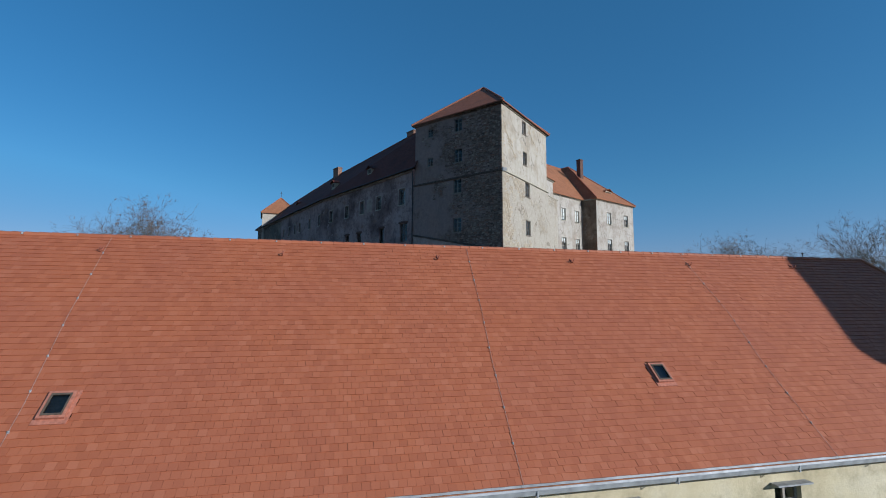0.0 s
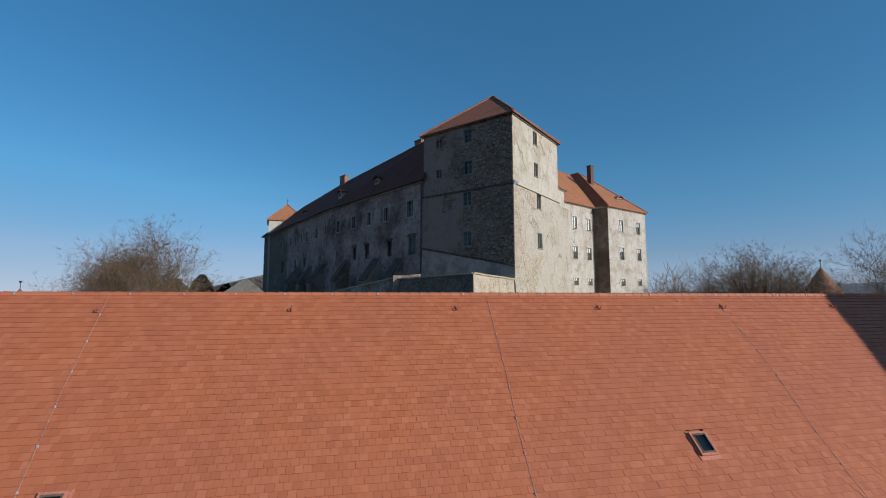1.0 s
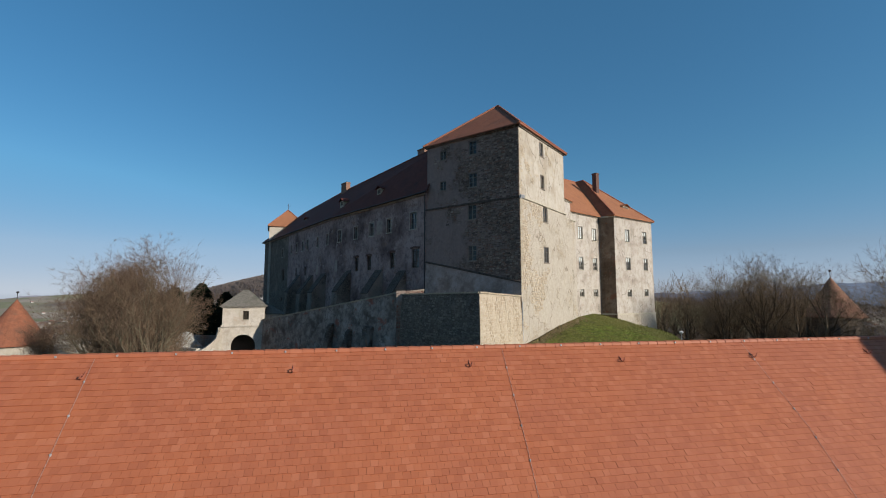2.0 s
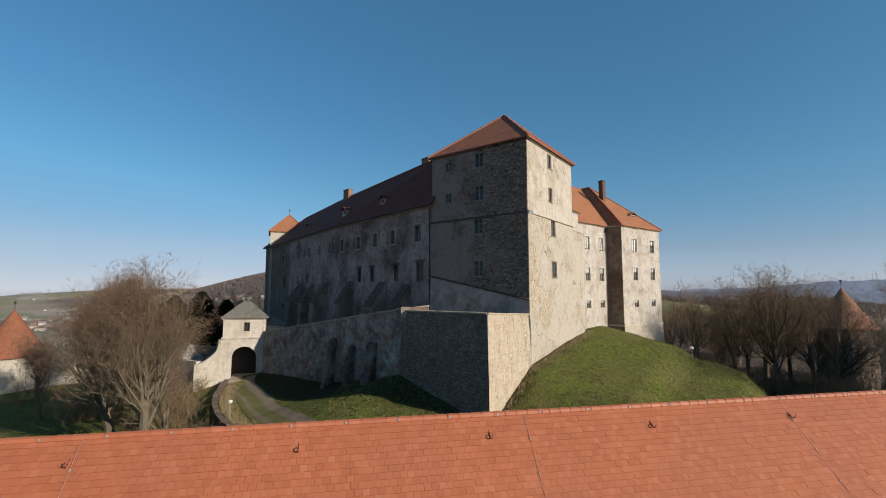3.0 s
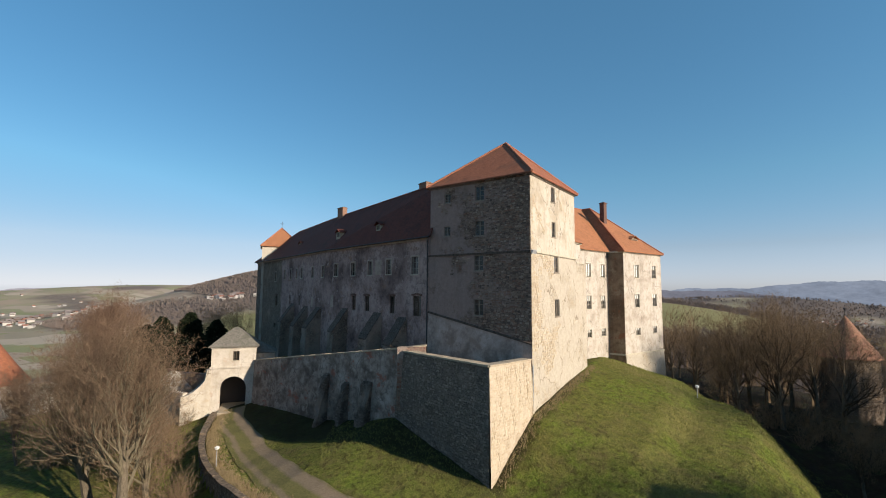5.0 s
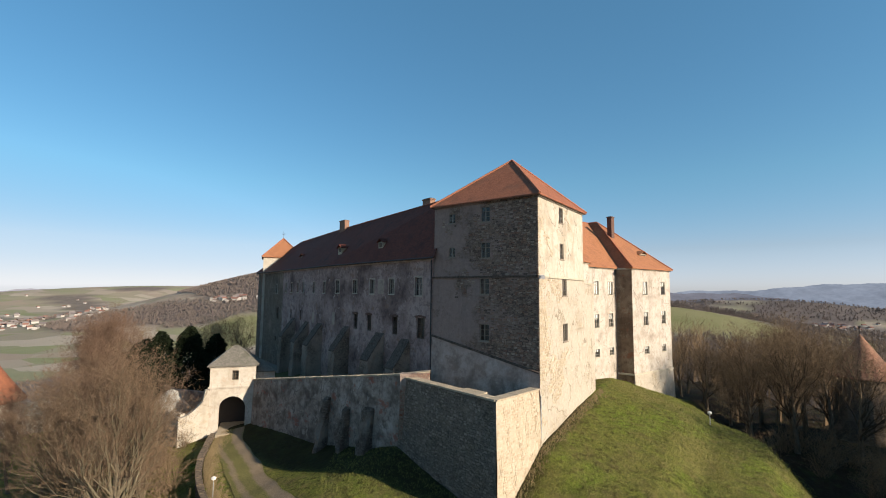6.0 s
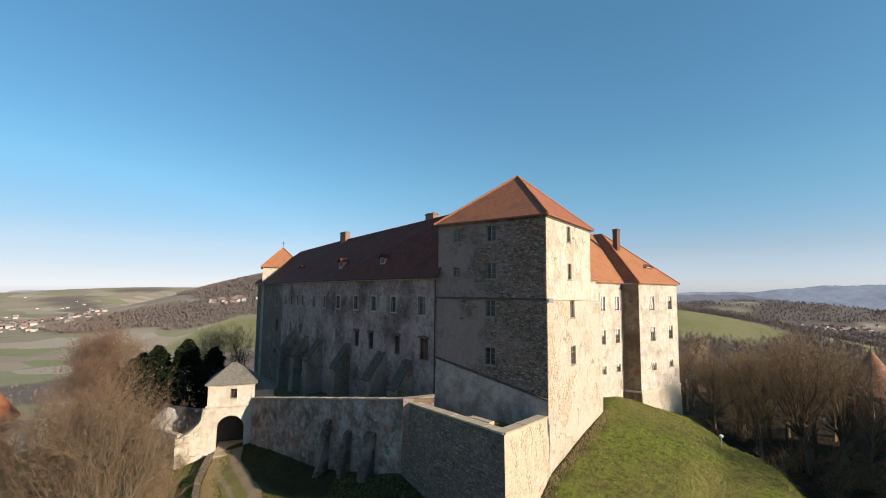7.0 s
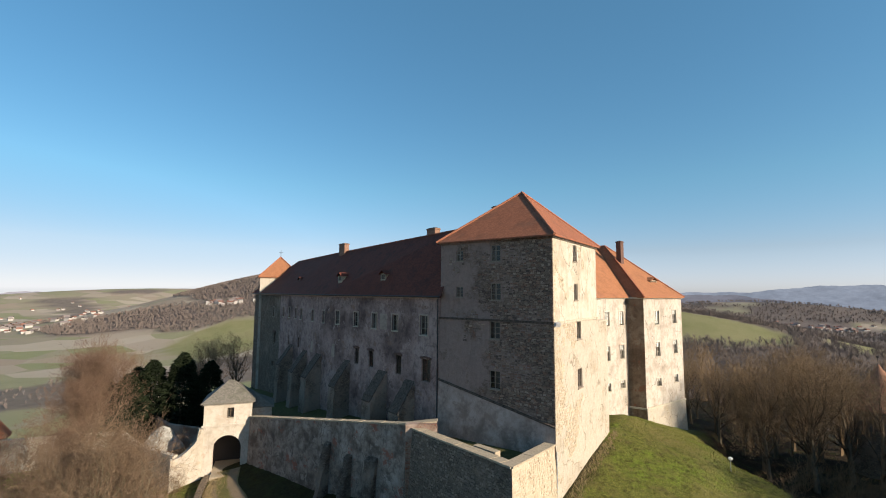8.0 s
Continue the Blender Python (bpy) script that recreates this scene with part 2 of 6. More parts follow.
# tower's shaded faces: part of their shade is put into darker stone tones
RUBBLE_DARK_SHADE = rubble("rubble_dark", [(0.125, 0.085, 0.066), (0.33, 0.24, 0.175), (0.19, 0.125, 0.095), (0.39, 0.3, 0.225), (0.28, 0.135, 0.085)], (0.1, 0.07, 0.056), (0.32, 0.232, 0.2), 0.5, 2.3, (0.085, 0.066, 0.058), 0.1, 2.2, (4.0, 55.5, 0.78, -0.62, 0.02), 0.5, 0.2)
# rubble for shaded walls, with the shade put into its darker tones
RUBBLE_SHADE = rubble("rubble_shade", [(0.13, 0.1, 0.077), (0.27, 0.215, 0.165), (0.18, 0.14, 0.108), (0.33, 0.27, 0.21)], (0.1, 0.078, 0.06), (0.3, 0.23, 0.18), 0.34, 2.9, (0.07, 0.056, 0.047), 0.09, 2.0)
# tower's sunlit faces: paler copy of the rubble, sunlight put into the colour
RUBBLE_SUNLIT = rubble("rubble_light", [(0.36, 0.29, 0.205), (0.53, 0.46, 0.36), (0.47, 0.4, 0.3), (0.54, 0.48, 0.39)], (0.4, 0.335, 0.25), (0.465, 0.42, 0.35), 0.74, 2.3, (0.4, 0.34, 0.27), 0.09, 1.9, None, 0.4, 0.75)
# terrace's sunny wall: the masonry coloured paler for sunlight
RUBBLE_TERRACE_LIT = rubble("rubble_terrace", [(0.37, 0.28, 0.185), (0.57, 0.475, 0.345), (0.47, 0.375, 0.26), (0.6, 0.515, 0.39)], (0.46, 0.375, 0.27), (0.5, 0.43, 0.335), 0.8, 3.0, (0.42, 0.345, 0.25), 0.1, 1.8, None, 0.35)
RUBBLE_RED = rubble("rubble_red", [(0.24, 0.14, 0.098), (0.36, 0.25, 0.19), (0.33, 0.125, 0.08), (0.4, 0.31, 0.245)], (0.27, 0.2, 0.158), (0.42, 0.33, 0.275), 0.52, 3.2, (0.13, 0.098, 0.08), 0.1, 1.9)
PLASTER_PALE = old_plaster("plaster_pale", (0.46, 0.42, 0.355), (0.35, 0.305, 0.24), (0.49, 0.455, 0.395), (0.4, 0.34, 0.255), 0.4, 0.3, 0.25, 0.3, 0.8)
# west wing: patchy plaster, with part of its shade in the darker tones
PLASTER_GREY_SHADE = old_plaster("plaster_grey", (0.35, 0.248, 0.222), (0.125, 0.085, 0.076), (0.44, 0.335, 0.3), (0.25, 0.155, 0.118), 0.2, 0.3, 0.65, 0.5, 0.4)
PLASTER_LIGHT_GREY = old_plaster("plaster_light_grey", (0.38, 0.305, 0.25), (0.28, 0.22, 0.18), (0.43, 0.355, 0.3), None, 0.3, 0.3, 0.2)
PLINTH = old_plaster("plinth_plaster", (0.4, 0.31, 0.265), (0.24, 0.18, 0.15), (0.48, 0.39, 0.34), (0.27, 0.2, 0.16), 0.5, 0.4, 0.4, 0.5)
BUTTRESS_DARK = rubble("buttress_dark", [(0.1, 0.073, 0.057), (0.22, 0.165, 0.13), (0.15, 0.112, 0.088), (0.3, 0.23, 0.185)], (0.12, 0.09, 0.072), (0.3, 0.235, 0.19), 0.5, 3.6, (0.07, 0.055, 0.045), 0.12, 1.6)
BUTTRESS = rubble("buttress_stone", [(0.15, 0.11, 0.085), (0.3, 0.23, 0.175), (0.21, 0.155, 0.12), (0.36, 0.285, 0.22)], (0.13, 0.1, 0.078), (0.32, 0.25, 0.2), 0.62, 3.4, (0.08, 0.06, 0.05), 0.12, 1.6)
PLASTER_WARD = old_plaster("plaster_ward", (0.34, 0.27, 0.225), (0.16, 0.118, 0.095), (0.47, 0.39, 0.335), (0.34, 0.115, 0.075), 0.5, 0.5, 0.6, 0.7, 0.5)
PLASTER_EAST = old_plaster("plaster_east", (0.46, 0.42, 0.365), (0.33, 0.285, 0.235), (0.49, 0.455, 0.405), (0.37, 0.31, 0.255), 0.45, 0.45, 0.3, 0.45, 0.7)
PLASTER_BROWN_SHADE = old_plaster("plaster_brown", (0.25, 0.175, 0.12), (0.15, 0.1, 0.068), (0.33, 0.265, 0.195), (0.25, 0.105, 0.06))
PLASTER_GATE = old_plaster("plaster_gate", (0.5, 0.455, 0.39), (0.41, 0.36, 0.295), (0.55, 0.51, 0.455), (0.42, 0.33, 0.26), 0.5, 0.35, 0.3, 0.3, 0.3)
PLASTER_YELLOW = old_plaster("plaster_yellow", (0.6, 0.53, 0.36), (0.5, 0.43, 0.28), (0.66, 0.6, 0.45), None, 0.4, 0.2, 0.15)
# stones follow their face: coloured darker for shade, paler for sun
STONE_DARK_SHADE = stone_material("dark_stones", [(0.11, 0.08, 0.064), (0.2, 0.145, 0.115), (0.34, 0.255, 0.2), (0.15, 0.105, 0.083), (0.42, 0.33, 0.26), (0.25, 0.13, 0.09), (0.27, 0.2, 0.155)])
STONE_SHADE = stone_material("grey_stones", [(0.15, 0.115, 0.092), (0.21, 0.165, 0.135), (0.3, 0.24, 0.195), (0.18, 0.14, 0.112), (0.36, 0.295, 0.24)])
STONE_SUNLIT = stone_material("buff_stones", [(0.38, 0.305, 0.215), (0.48, 0.41, 0.31), (0.43, 0.35, 0.25), (0.52, 0.455, 0.36), (0.46, 0.38, 0.275), (0.36, 0.295, 0.215)])
CORNICE = plain("cornice_stone", (0.42, 0.38, 0.3), 0.9)
CAP = plain("coping_stone", (0.36, 0.3, 0.22), 0.9, 0, 6)
CAP_BROWN = plain("weathered_coping", (0.14, 0.107, 0.077), 0.95, 0, 3, 0.5)
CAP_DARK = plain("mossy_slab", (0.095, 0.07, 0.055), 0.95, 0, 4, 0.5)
TILE = tile_material()
ROOF_RED = tiled("roof_red", (0.215, 0.082, 0.046), (0.29, 0.112, 0.062), (0.15, 0.075, 0.05))
# west wing tiles, coloured darker for the unlit slope
ROOF_DARK_SHADE = tiled("roof_dark", (0.105, 0.033, 0.022), (0.165, 0.047, 0.03), (0.055, 0.027, 0.021))
ROOF_ORANGE = tiled("roof_orange", (0.28, 0.118, 0.058), (0.36, 0.158, 0.08), (0.21, 0.095, 0.053))
ROOF_GREY = tiled("roof_grey", (0.13, 0.12, 0.1), (0.19, 0.175, 0.15), (0.09, 0.095, 0.06))
ROOF_BROWN = tiled("roof_brown", (0.22, 0.1, 0.065), (0.32, 0.17, 0.11), (0.13, 0.085, 0.06))
HIP_DARK_SHADE = plain("hip_tile_dark", (0.16, 0.06, 0.04), 0.85)
HIP_TILE = plain("hip_tile", (0.31, 0.12, 0.07), 0.8)
ZINC = plain("zinc", (0.36, 0.37, 0.38), 0.65, 0.3, 2.5, 0.3)
IRON = plain("dark_iron", (0.05, 0.045, 0.045), 0.6, 0.3)
WIRE = plain("wire", (0.42, 0.3, 0.26), 0.6, 0.3)
PAINTED_FRAME = plain("window_wood", (0.31, 0.28, 0.24), 0.6)
WORN_FRAME = plain("worn_window_wood", (0.24, 0.2, 0.16), 0.7)
DARK_FRAME = plain("dark_wood", (0.1, 0.075, 0.055), 0.7)
CURTAIN = plain("white_blind", (0.75, 0.75, 0.72), 0.9)
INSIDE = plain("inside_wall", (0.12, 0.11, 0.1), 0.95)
GLASS = glass_material()
BRICK_DARK = plain("dark_brick", (0.12, 0.07, 0.055), 0.9, 0, 8, 0.4)
BRICK = plain("chimney_brick", (0.23, 0.135, 0.095), 0.9, 0, 8, 0.4)
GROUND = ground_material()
TERRACOTTA = plain("painted_flashing", (0.42, 0.17, 0.11), 0.45, 0.1)
HOOK = plain("rusty_hook", (0.28, 0.095, 0.06), 0.7)


def bark(name, a, b):
    m = Mat(name, 0.95, 0.1)
    f = m.noise(3.0, 6, 0.7, m.scaled(3, 3, 0.7))
    m.color(m.ramp(f, (0.3, a), (0.7, b)))
    m.bump(f, 0.6, 0.05)
    return m.m


BARK = bark("bark", (0.065, 0.052, 0.038), (0.17, 0.14, 0.1))
BARK_LIGHT = bark("bark_light", (0.085, 0.072, 0.048), (0.185, 0.155, 0.105))
BARK_DARK = bark("bark_dark", (0.04, 0.03, 0.022), (0.1, 0.075, 0.052))
TWIG_WARM = bark("twig_warm", (0.11, 0.075, 0.05), (0.19, 0.132, 0.088))
TWIG = bark("twig", (0.1, 0.074, 0.05), (0.175, 0.128, 0.085))
TWIG_RED = bark("twig_red", (0.108, 0.069, 0.048), (0.175, 0.113, 0.079))
TWIG_DARK = bark("twig_dark", (0.14, 0.098, 0.06), (0.235, 0.168, 0.105))
CONIFER = bark("conifer_needles", (0.007, 0.011, 0.006), (0.02, 0.029, 0.013))
HEDGE = bark("hedge", (0.13, 0.107, 0.096), (0.22, 0.182, 0.164))
DRY = bark("dry_grass", (0.2, 0.15, 0.08), (0.36, 0.28, 0.16))
BLADE = bark("grass_blade", (0.14, 0.15, 0.04), (0.24, 0.24, 0.075))


# ---- mesh helpers ----
class Geo:
    """Vertices and faces in world metres, turned into one mesh."""

    def __init__(self):
        self.v, self.f = [], []

    def face(self, *pts):
        k = len(self.v)
        self.v += [tuple(p) for p in pts]
        self.f.append(tuple(range(k, k + len(pts))))

    def box(self, m, x0, x1, y0, y1, z0, z1, taper=0.0):
        k = len(self.v)
        for z, t in ((z0, 0), (z1, taper)):
            for x, y in ((x0 + t, y0 + t), (x1 - t, y0 + t), (x1 - t, y1 - t), (x0 + t, y1 - t)):
                self.v.append(tuple(m @ Vector((x, y, z))))
        for q in ((3, 2, 1, 0), (4, 5, 6, 7), (0, 1, 5, 4), (1, 2, 6, 5), (2, 3, 7, 6), (3, 0, 4, 7)):
            self.f.append(tuple(k + i for i in q))

    def tube(self, pts, r, sides=8, cap=True):
        pts = [Vector(p) for p in pts]
        rs = r if isinstance(r, (list, tuple)) else [r] * len(pts)
        k = len(self.v)
        for i, p in enumerate(pts):
            d = (pts[min(i + 1, len(pts) - 1)] - pts[max(i - 1, 0)]).normalized()
            a = d.orthogonal().normalized()
            b = d.cross(a)
            for j in range(sides):
                w = 2 * math.pi * j / sides
                self.v.append(tuple(p + (a * math.cos(w) + b * math.sin(w)) * rs[i]))
        for i in range(len(pts) - 1):
            for j in range(sides):
                q = (j + 1) % sides
                self.f.append((k + i * sides + j, k + i * sides + q, k + (i + 1) * sides + q, k + (i + 1) * sides + j))
        if cap:
            self.f.append(tuple(k + j for j in reversed(range(sides))))
            self.f.append(tuple(k + (len(pts) - 1) * sides + j for j in range(sides)))

    def slab(self, verts, faces, th):
        """A closed sheet: faces seen from above, and th metres of thickness downwards."""
        k = len(self.v)
        n = len(verts)
        self.v += [tuple(p) for p in verts] + [(p[0], p[1], p[2] - th) for p in verts]
        seen = set()
        for f in faces:
            self.f.append(tuple(k + i for i in f))
            self.f.append(tuple(k + n + i for i in reversed(f)))
            for a, b in zip(f, f[1:] + f[:1]):
                seen.add((a, b))
        for a, b in seen:
            if (b, a) not in seen:
                self.f.append((k + b, k + a, k + n + a, k + n + b))

    def mesh(self, name, mat, base=(0, 0, 0)):
        me = bpy.data.meshes.new(name)
        b = Vector(base)
        me.from_pydata([tuple(Vector(p) - b) for p in self.v], [], self.f)
        me.materials.append(mat)
        me.update()
        return me


def thing(name, base, label, category, group="", kind=""):
    ob = new(name)
    ob.location = base
    ob.empty_display_size = 0.3
    return tagged(ob, label, category, group, kind)


def origin(ob):
    p = Vector(ob.location)
    while ob.parent:
        ob = ob.parent
        p += Vector(ob.location)
    return p


def part(name, geo, mat, parent, label=""):
    """One mesh object under a thing or a part; its vertices are given in world metres."""
    ob = new(name, geo.mesh(name, mat, origin(parent)))
    ob.parent = parent
    return tagged(ob, label)


def solo(name, geo, mat, label, category, group="", kind="", base=(0, 0, 0)):
    ob = new(name, geo.mesh(name, mat, base))
    ob.location = base
    return tagged(ob, label, category, group, kind)


def frame_of(p, q, z=0.0):
    """Axes of a wall from p to q: x along it, y into it (to the left of the walk), z up."""
    d = (Vector((q[0], q[1], 0)) - Vector((p[0], p[1], 0))).normalized()
    m = Matrix.Identity(4)
    m.col[0][:3] = d
    m.col[1][:3] = (-d.y, d.x, 0)
    m.translation = (p[0], p[1], z)
    return m


def length(p, q):
    return math.hypot(q[0] - p[0], q[1] - p[1])


def wall(name, p, q, z0, z1, th, holes, mat, parent, label="", in0=0.0, in1=0.0, z1b=None):
    """A wall from p to q (outside to the right), pierced by holes (s, z, width, height); the inner face is shortened by in0, in1."""
    m, n = frame_of(p, q), length(p, q)
    g = Geo()
    hs = [(s - w / 2, s + w / 2, z - h / 2, z + h / 2) for s, z, w, h in holes]
    ss = sorted({0.0, n, *[v for h in hs for v in h[:2]]})
    zs = sorted({z0, z1, *[v for h in hs for v in h[2:]]})
    top = lambda s, z: z if z1b is None or z < z1 else z1 + (z1b - z1) * s / n
    for a, b in zip(ss, ss[1:]):
        for c, d in zip(zs, zs[1:]):
            if any(h[0] <= (a + b) / 2 <= h[1] and h[2] <= (c + d) / 2 <= h[3] for h in hs):
                continue
            g.face(*[m @ Vector((s, 0, top(s, z))) for s, z in ((a, c), (b, c), (b, d), (a, d))])
            ai, bi = max(a, in0), min(b, n - in1)
            if bi > ai:
                g.face(*[m @ Vector((s, th, top(s, z))) for s, z in ((bi, c), (ai, c), (ai, d), (bi, d))])
    for a, b, c, d in hs:
        for (s0, e0), (s1, e1) in (((a, c), (b, c)), ((b, c), (b, d)), ((b, d), (a, d)), ((a, d), (a, c))):
            g.face(*[m @ Vector(v) for v in ((s0, 0, e0), (s0, th, e0), (s1, th, e1), (s1, 0, e1))])
    for (sa, sb) in ((0, in0), (n, n - in1)):
        g.face(*[m @ Vector(v) for v in ((sa, 0, z0), (sb, th, z0), (sb, th, top(sb, z1)), (sa, 0, top(sa, z1)))])
    g.face(*[m @ Vector(v) for v in ((0, 0, top(0, z1)), (n, 0, top(n, z1)), (n - in1, th, top(n - in1, z1)), (in0, th, top(in0, z1)))])
    return part(name, g, mat, parent, label)


def window(p, q, s, z, w, h, parent, depth=0.22, rows=3, mat=None, blind=0.0, sill=True, label="", surround=None):
    """A casement in a wall from p to q: frame with bars, panes and a stone sill."""
    m = frame_of(p, q)
    g = Geo()
    a, b, c, d = s - w / 2, s + w / 2, z - h / 2, z + h / 2
    e = 0.075
    y0, y1 = depth, depth + 0.07
    for x0, x1, e0, e1 in ((a, a + e, c, d), (b - e, b, c, d), (a + e, b - e, c, c + e), (a + e, b - e, d - e, d), (s - 0.045, s + 0.045, c + e, d - e)):
        g.box(m, x0, x1, y0, y1, e0, e1)
    for i in range(1, rows):
        zz = c + (d - c) * i / rows
        for x0, x1 in ((a + e, s - 0.045), (s + 0.045, b - e)):
            g.box(m, x0, x1, y0 + 0.015, y1 - 0.015, zz - 0.022, zz + 0.022)
    win = part("window", g, mat or PAINTED_FRAME, parent, label)
    for x0, x1 in ((a + e, s - 0.045), (s + 0.045, b - e)):
        g = Geo()
        g.face(*[m @ Vector(v) for v in ((x0, y0 + 0.035, c + e), (x1, y0 + 0.035, c + e), (x1, y0 + 0.035, d - e), (x0, y0 + 0.035, d - e))])
        part("pane", g, GLASS, win).visible_shadow = False
    # dark sheet added behind the opening, so that the window stays dark
    g = Geo()
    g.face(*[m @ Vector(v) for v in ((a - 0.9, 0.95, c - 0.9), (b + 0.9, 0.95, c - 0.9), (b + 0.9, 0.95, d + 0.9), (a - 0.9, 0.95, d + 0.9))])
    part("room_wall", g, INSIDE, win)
    if sill:
        g = Geo()
        g.box(m, a - 0.08, b + 0.08, -0.1, depth, c - 0.1, c + 0.01)
        part("sill", g, mat if mat is WORN_FRAME else CORNICE, win)
    if surround:
        g = Geo()
        k = 0.17
        for x0, x1, e0, e1 in ((a - k, a, c - 0.1, d + k), (b, b + k, c - 0.1, d + k), (a, b, d, d + k)):
            g.box(m, x0, x1, -0.035, 0.0, e0, e1)
        part("surround", g, surround, win)
    if blind:
        g = Geo()
        g.box(m, a + e, b - e, y1 + 0.05, y1 + 0.06, d - (d - c) * blind, d - e)
        part("blind", g, CURTAIN, win, "white window blind")
    return win


def chimney(x, y, z0, z1, w, d, turn, parent, mat=BRICK, cap=True):
    m = pose(x, y, 0, 0, 0, turn)
    g = Geo()
    g.box(m, -w / 2, w / 2, -d / 2, d / 2, z0, z1 - 0.25)
    g.box(m, -w / 2 - 0.08, w / 2 + 0.08, -d / 2 - 0.08, d / 2 + 0.08, z1 - 0.25, z1 - 0.1)
    ch = part("chimney", g, mat, parent, "brick chimney stack")
    if cap:
        g = Geo()
        g.box(m, -w / 2 + 0.05, w / 2 - 0.05, -d / 2 + 0.05, d / 2 - 0.05, z1 - 0.1, z1, 0.02)
        part("chimney_cap", g, IRON, ch)
    return ch


def dormer(x, y, z, turn, parent, mat, w=1.1, h=0.9, deep=1.6):
    """A small roof hatch: front facing -y of its turned axes."""
    m = pose(x, y, z, 0, 0, turn)
    g = Geo()
    k = w / 2
    g.box(m, -k, -k + 0.12, 0, deep, -0.4, h)
    g.box(m, k - 0.12, k, 0, deep, -0.4, h)
    g.box(m, -k + 0.12, k - 0.12, 0, 0.1, -0.4, 0.15)
    g.box(m, -k + 0.12, k - 0.12, 0, 0.1, h - 0.12, h)
    do = part("dormer", g, CAP, parent)
    g = Geo()
    g.box(m, -k + 0.12, k - 0.12, 0.08, 0.12, 0.15, h - 0.12)
    part("hatch", g, DARK_FRAME, do)
    g = Geo()
    vs = [m @ Vector(v) for v in ((-k - 0.2, -0.25, h - 0.05), (k + 0.2, -0.25, h - 0.05), (k + 0.2, deep + 0.6, h + 0.15), (-k - 0.2, deep + 0.6, h + 0.15), (0, -0.25, h + 0.5), (0, deep + 0.9, h + 0.55))]
    g.slab(vs, [(0, 4, 5, 3), (4, 1, 2, 5)], 0.08)
    part("dormer_roof", g, mat, do)


def rough_prism(g, m, x0, x1, prof, amp=0.08, step=0.55):
    """A profile (y, z) drawn out from x0 to x1, its faces cut up and left uneven like worn masonry."""
    loop = []
    for (ya, za), (yb, zb) in zip(prof, prof[1:] + prof[:1]):
        n = max(1, int(math.hypot(yb - ya, zb - za) / step))
        loop += [(ya + (yb - ya) * i / n, za + (zb - za) * i / n) for i in range(n)]
    nx = max(2, int((x1 - x0) / step))
    k, c = len(g.v), len(loop)
    for i in range(nx + 1):
        x = x0 + (x1 - x0) * i / nx
        for y, z in loop:
            w = math.sin(x * 5.3 + z * 3.1 + m.translation.x) + math.sin(y * 4.7 - z * 2.3 + x * 2.9)
            u = math.sin(z * 4.1 + y * 3.7 + x) + math.sin(z * 1.7 + 2.0 * y)
            g.v.append(tuple(m @ Vector((x + amp * 0.6 * u, y + amp * 0.6 * w * (y < 0), z + amp * 0.3 * u))))
    for i in range(nx):
        for j in range(c):
            q = (j + 1) % c
            g.f.append((k + i * c + q, k + i * c + j, k + (i + 1) * c + j, k + (i + 1) * c + q))
    g.f.append(tuple(range(k, k + c)))
    g.f.append(tuple(reversed(range(k + nx * c, k + (nx + 1) * c))))


def cap_pieces(lines, mat, parent, r, step):
    """Half-round cap tiles as pieces of their own, sharing one mesh."""
    g = Geo()
    g.tube([(0, 0, 0), (step * 1.1, 0, 0)], [r, r * 0.86], 8)
    me = g.mesh("ridge_tile", mat)
    for a, b in lines:
        a, b = Vector(a), Vector(b)
        n = int((b - a).length / step)
        turn = (b - a).to_track_quat("X", "Z").to_matrix().to_4x4()
        for i in range(n):
            ob = new("ridge_tile", me)
            ob.parent = parent
            ob.matrix_basis = Matrix.Translation(a.lerp(b, i / n) - origin(parent)) @ turn


def ridge_caps(lines, mat, parent, r=0.16, step=0.42):
    """Half-round cap tiles laid end to end along ridges and hips, seen from far."""
    g = Geo()
    for a, b in lines:
        a, b = Vector(a), Vector(b)
        n = max(1, int((b - a).length / step))
        for i in range(n):
            p, q = a.lerp(b, i / n), a.lerp(b, (i + 1.12) / n)
            g.tube([p + Vector((0, 0, 0.02)), q + Vector((0, 0, 0.02))], [r, r * 0.84], 6)
    ob = part("ridge_capping", g, mat, parent)
    ob["kind"] = "stuff"
    return ob


def pt(a, d, s, o=0.0):
    """The plan point s metres from a along the unit way d, and o metres to its left."""
    return (a[0] + d[0] * s - d[1] * o, a[1] + d[1] * s + d[0] * o)


def way(p, q):
    n = length(p, q)
    return ((q[0] - p[0]) / n, (q[1] - p[1]) / n)


# ---- plan ----
A = (7.6, 52.4)
B = (15.7, 63.45)
L = (-2.95, 60.85)
BACK = (B[0] + L[0] - A[0], B[1] + L[1] - A[1])
UR = way(A, B)
TC = (2.5, 46.05)
TL = (-6.2, 57.5)
GW = (-28.9, 75.9)
F1 = (-33.6, 101.2)
NW = (-45.0, 118.0)
E0 = (27.6, 77.5)
E1 = (36.9, 84.2)
UE = way(E0, E1)
FOOT = [(GW[0], GW[1], 2.4), (-17.0, 66.6, 2.7), (-9.5, 60.6, 4.0), (TL[0], TL[1], 5.2), (-2.0, 52.0, 3.9), (TC[0] - 0.4, TC[1] - 0.2, 2.65),
        (A[0], A[1], 6.9), (12.6, 59.2, 8.1), (18.0, 66.6, 9.2), (22.5, 73.5, 9.4), (E0[0], E0[1], 7.7), (E1[0], E1[1], 4.4), (36.0, 92.0, 3.0)]


def smooth(a, b, x):
    t = np.clip((x - a) / (b - a), 0, 1)
    return t * t * (3 - 2 * t)


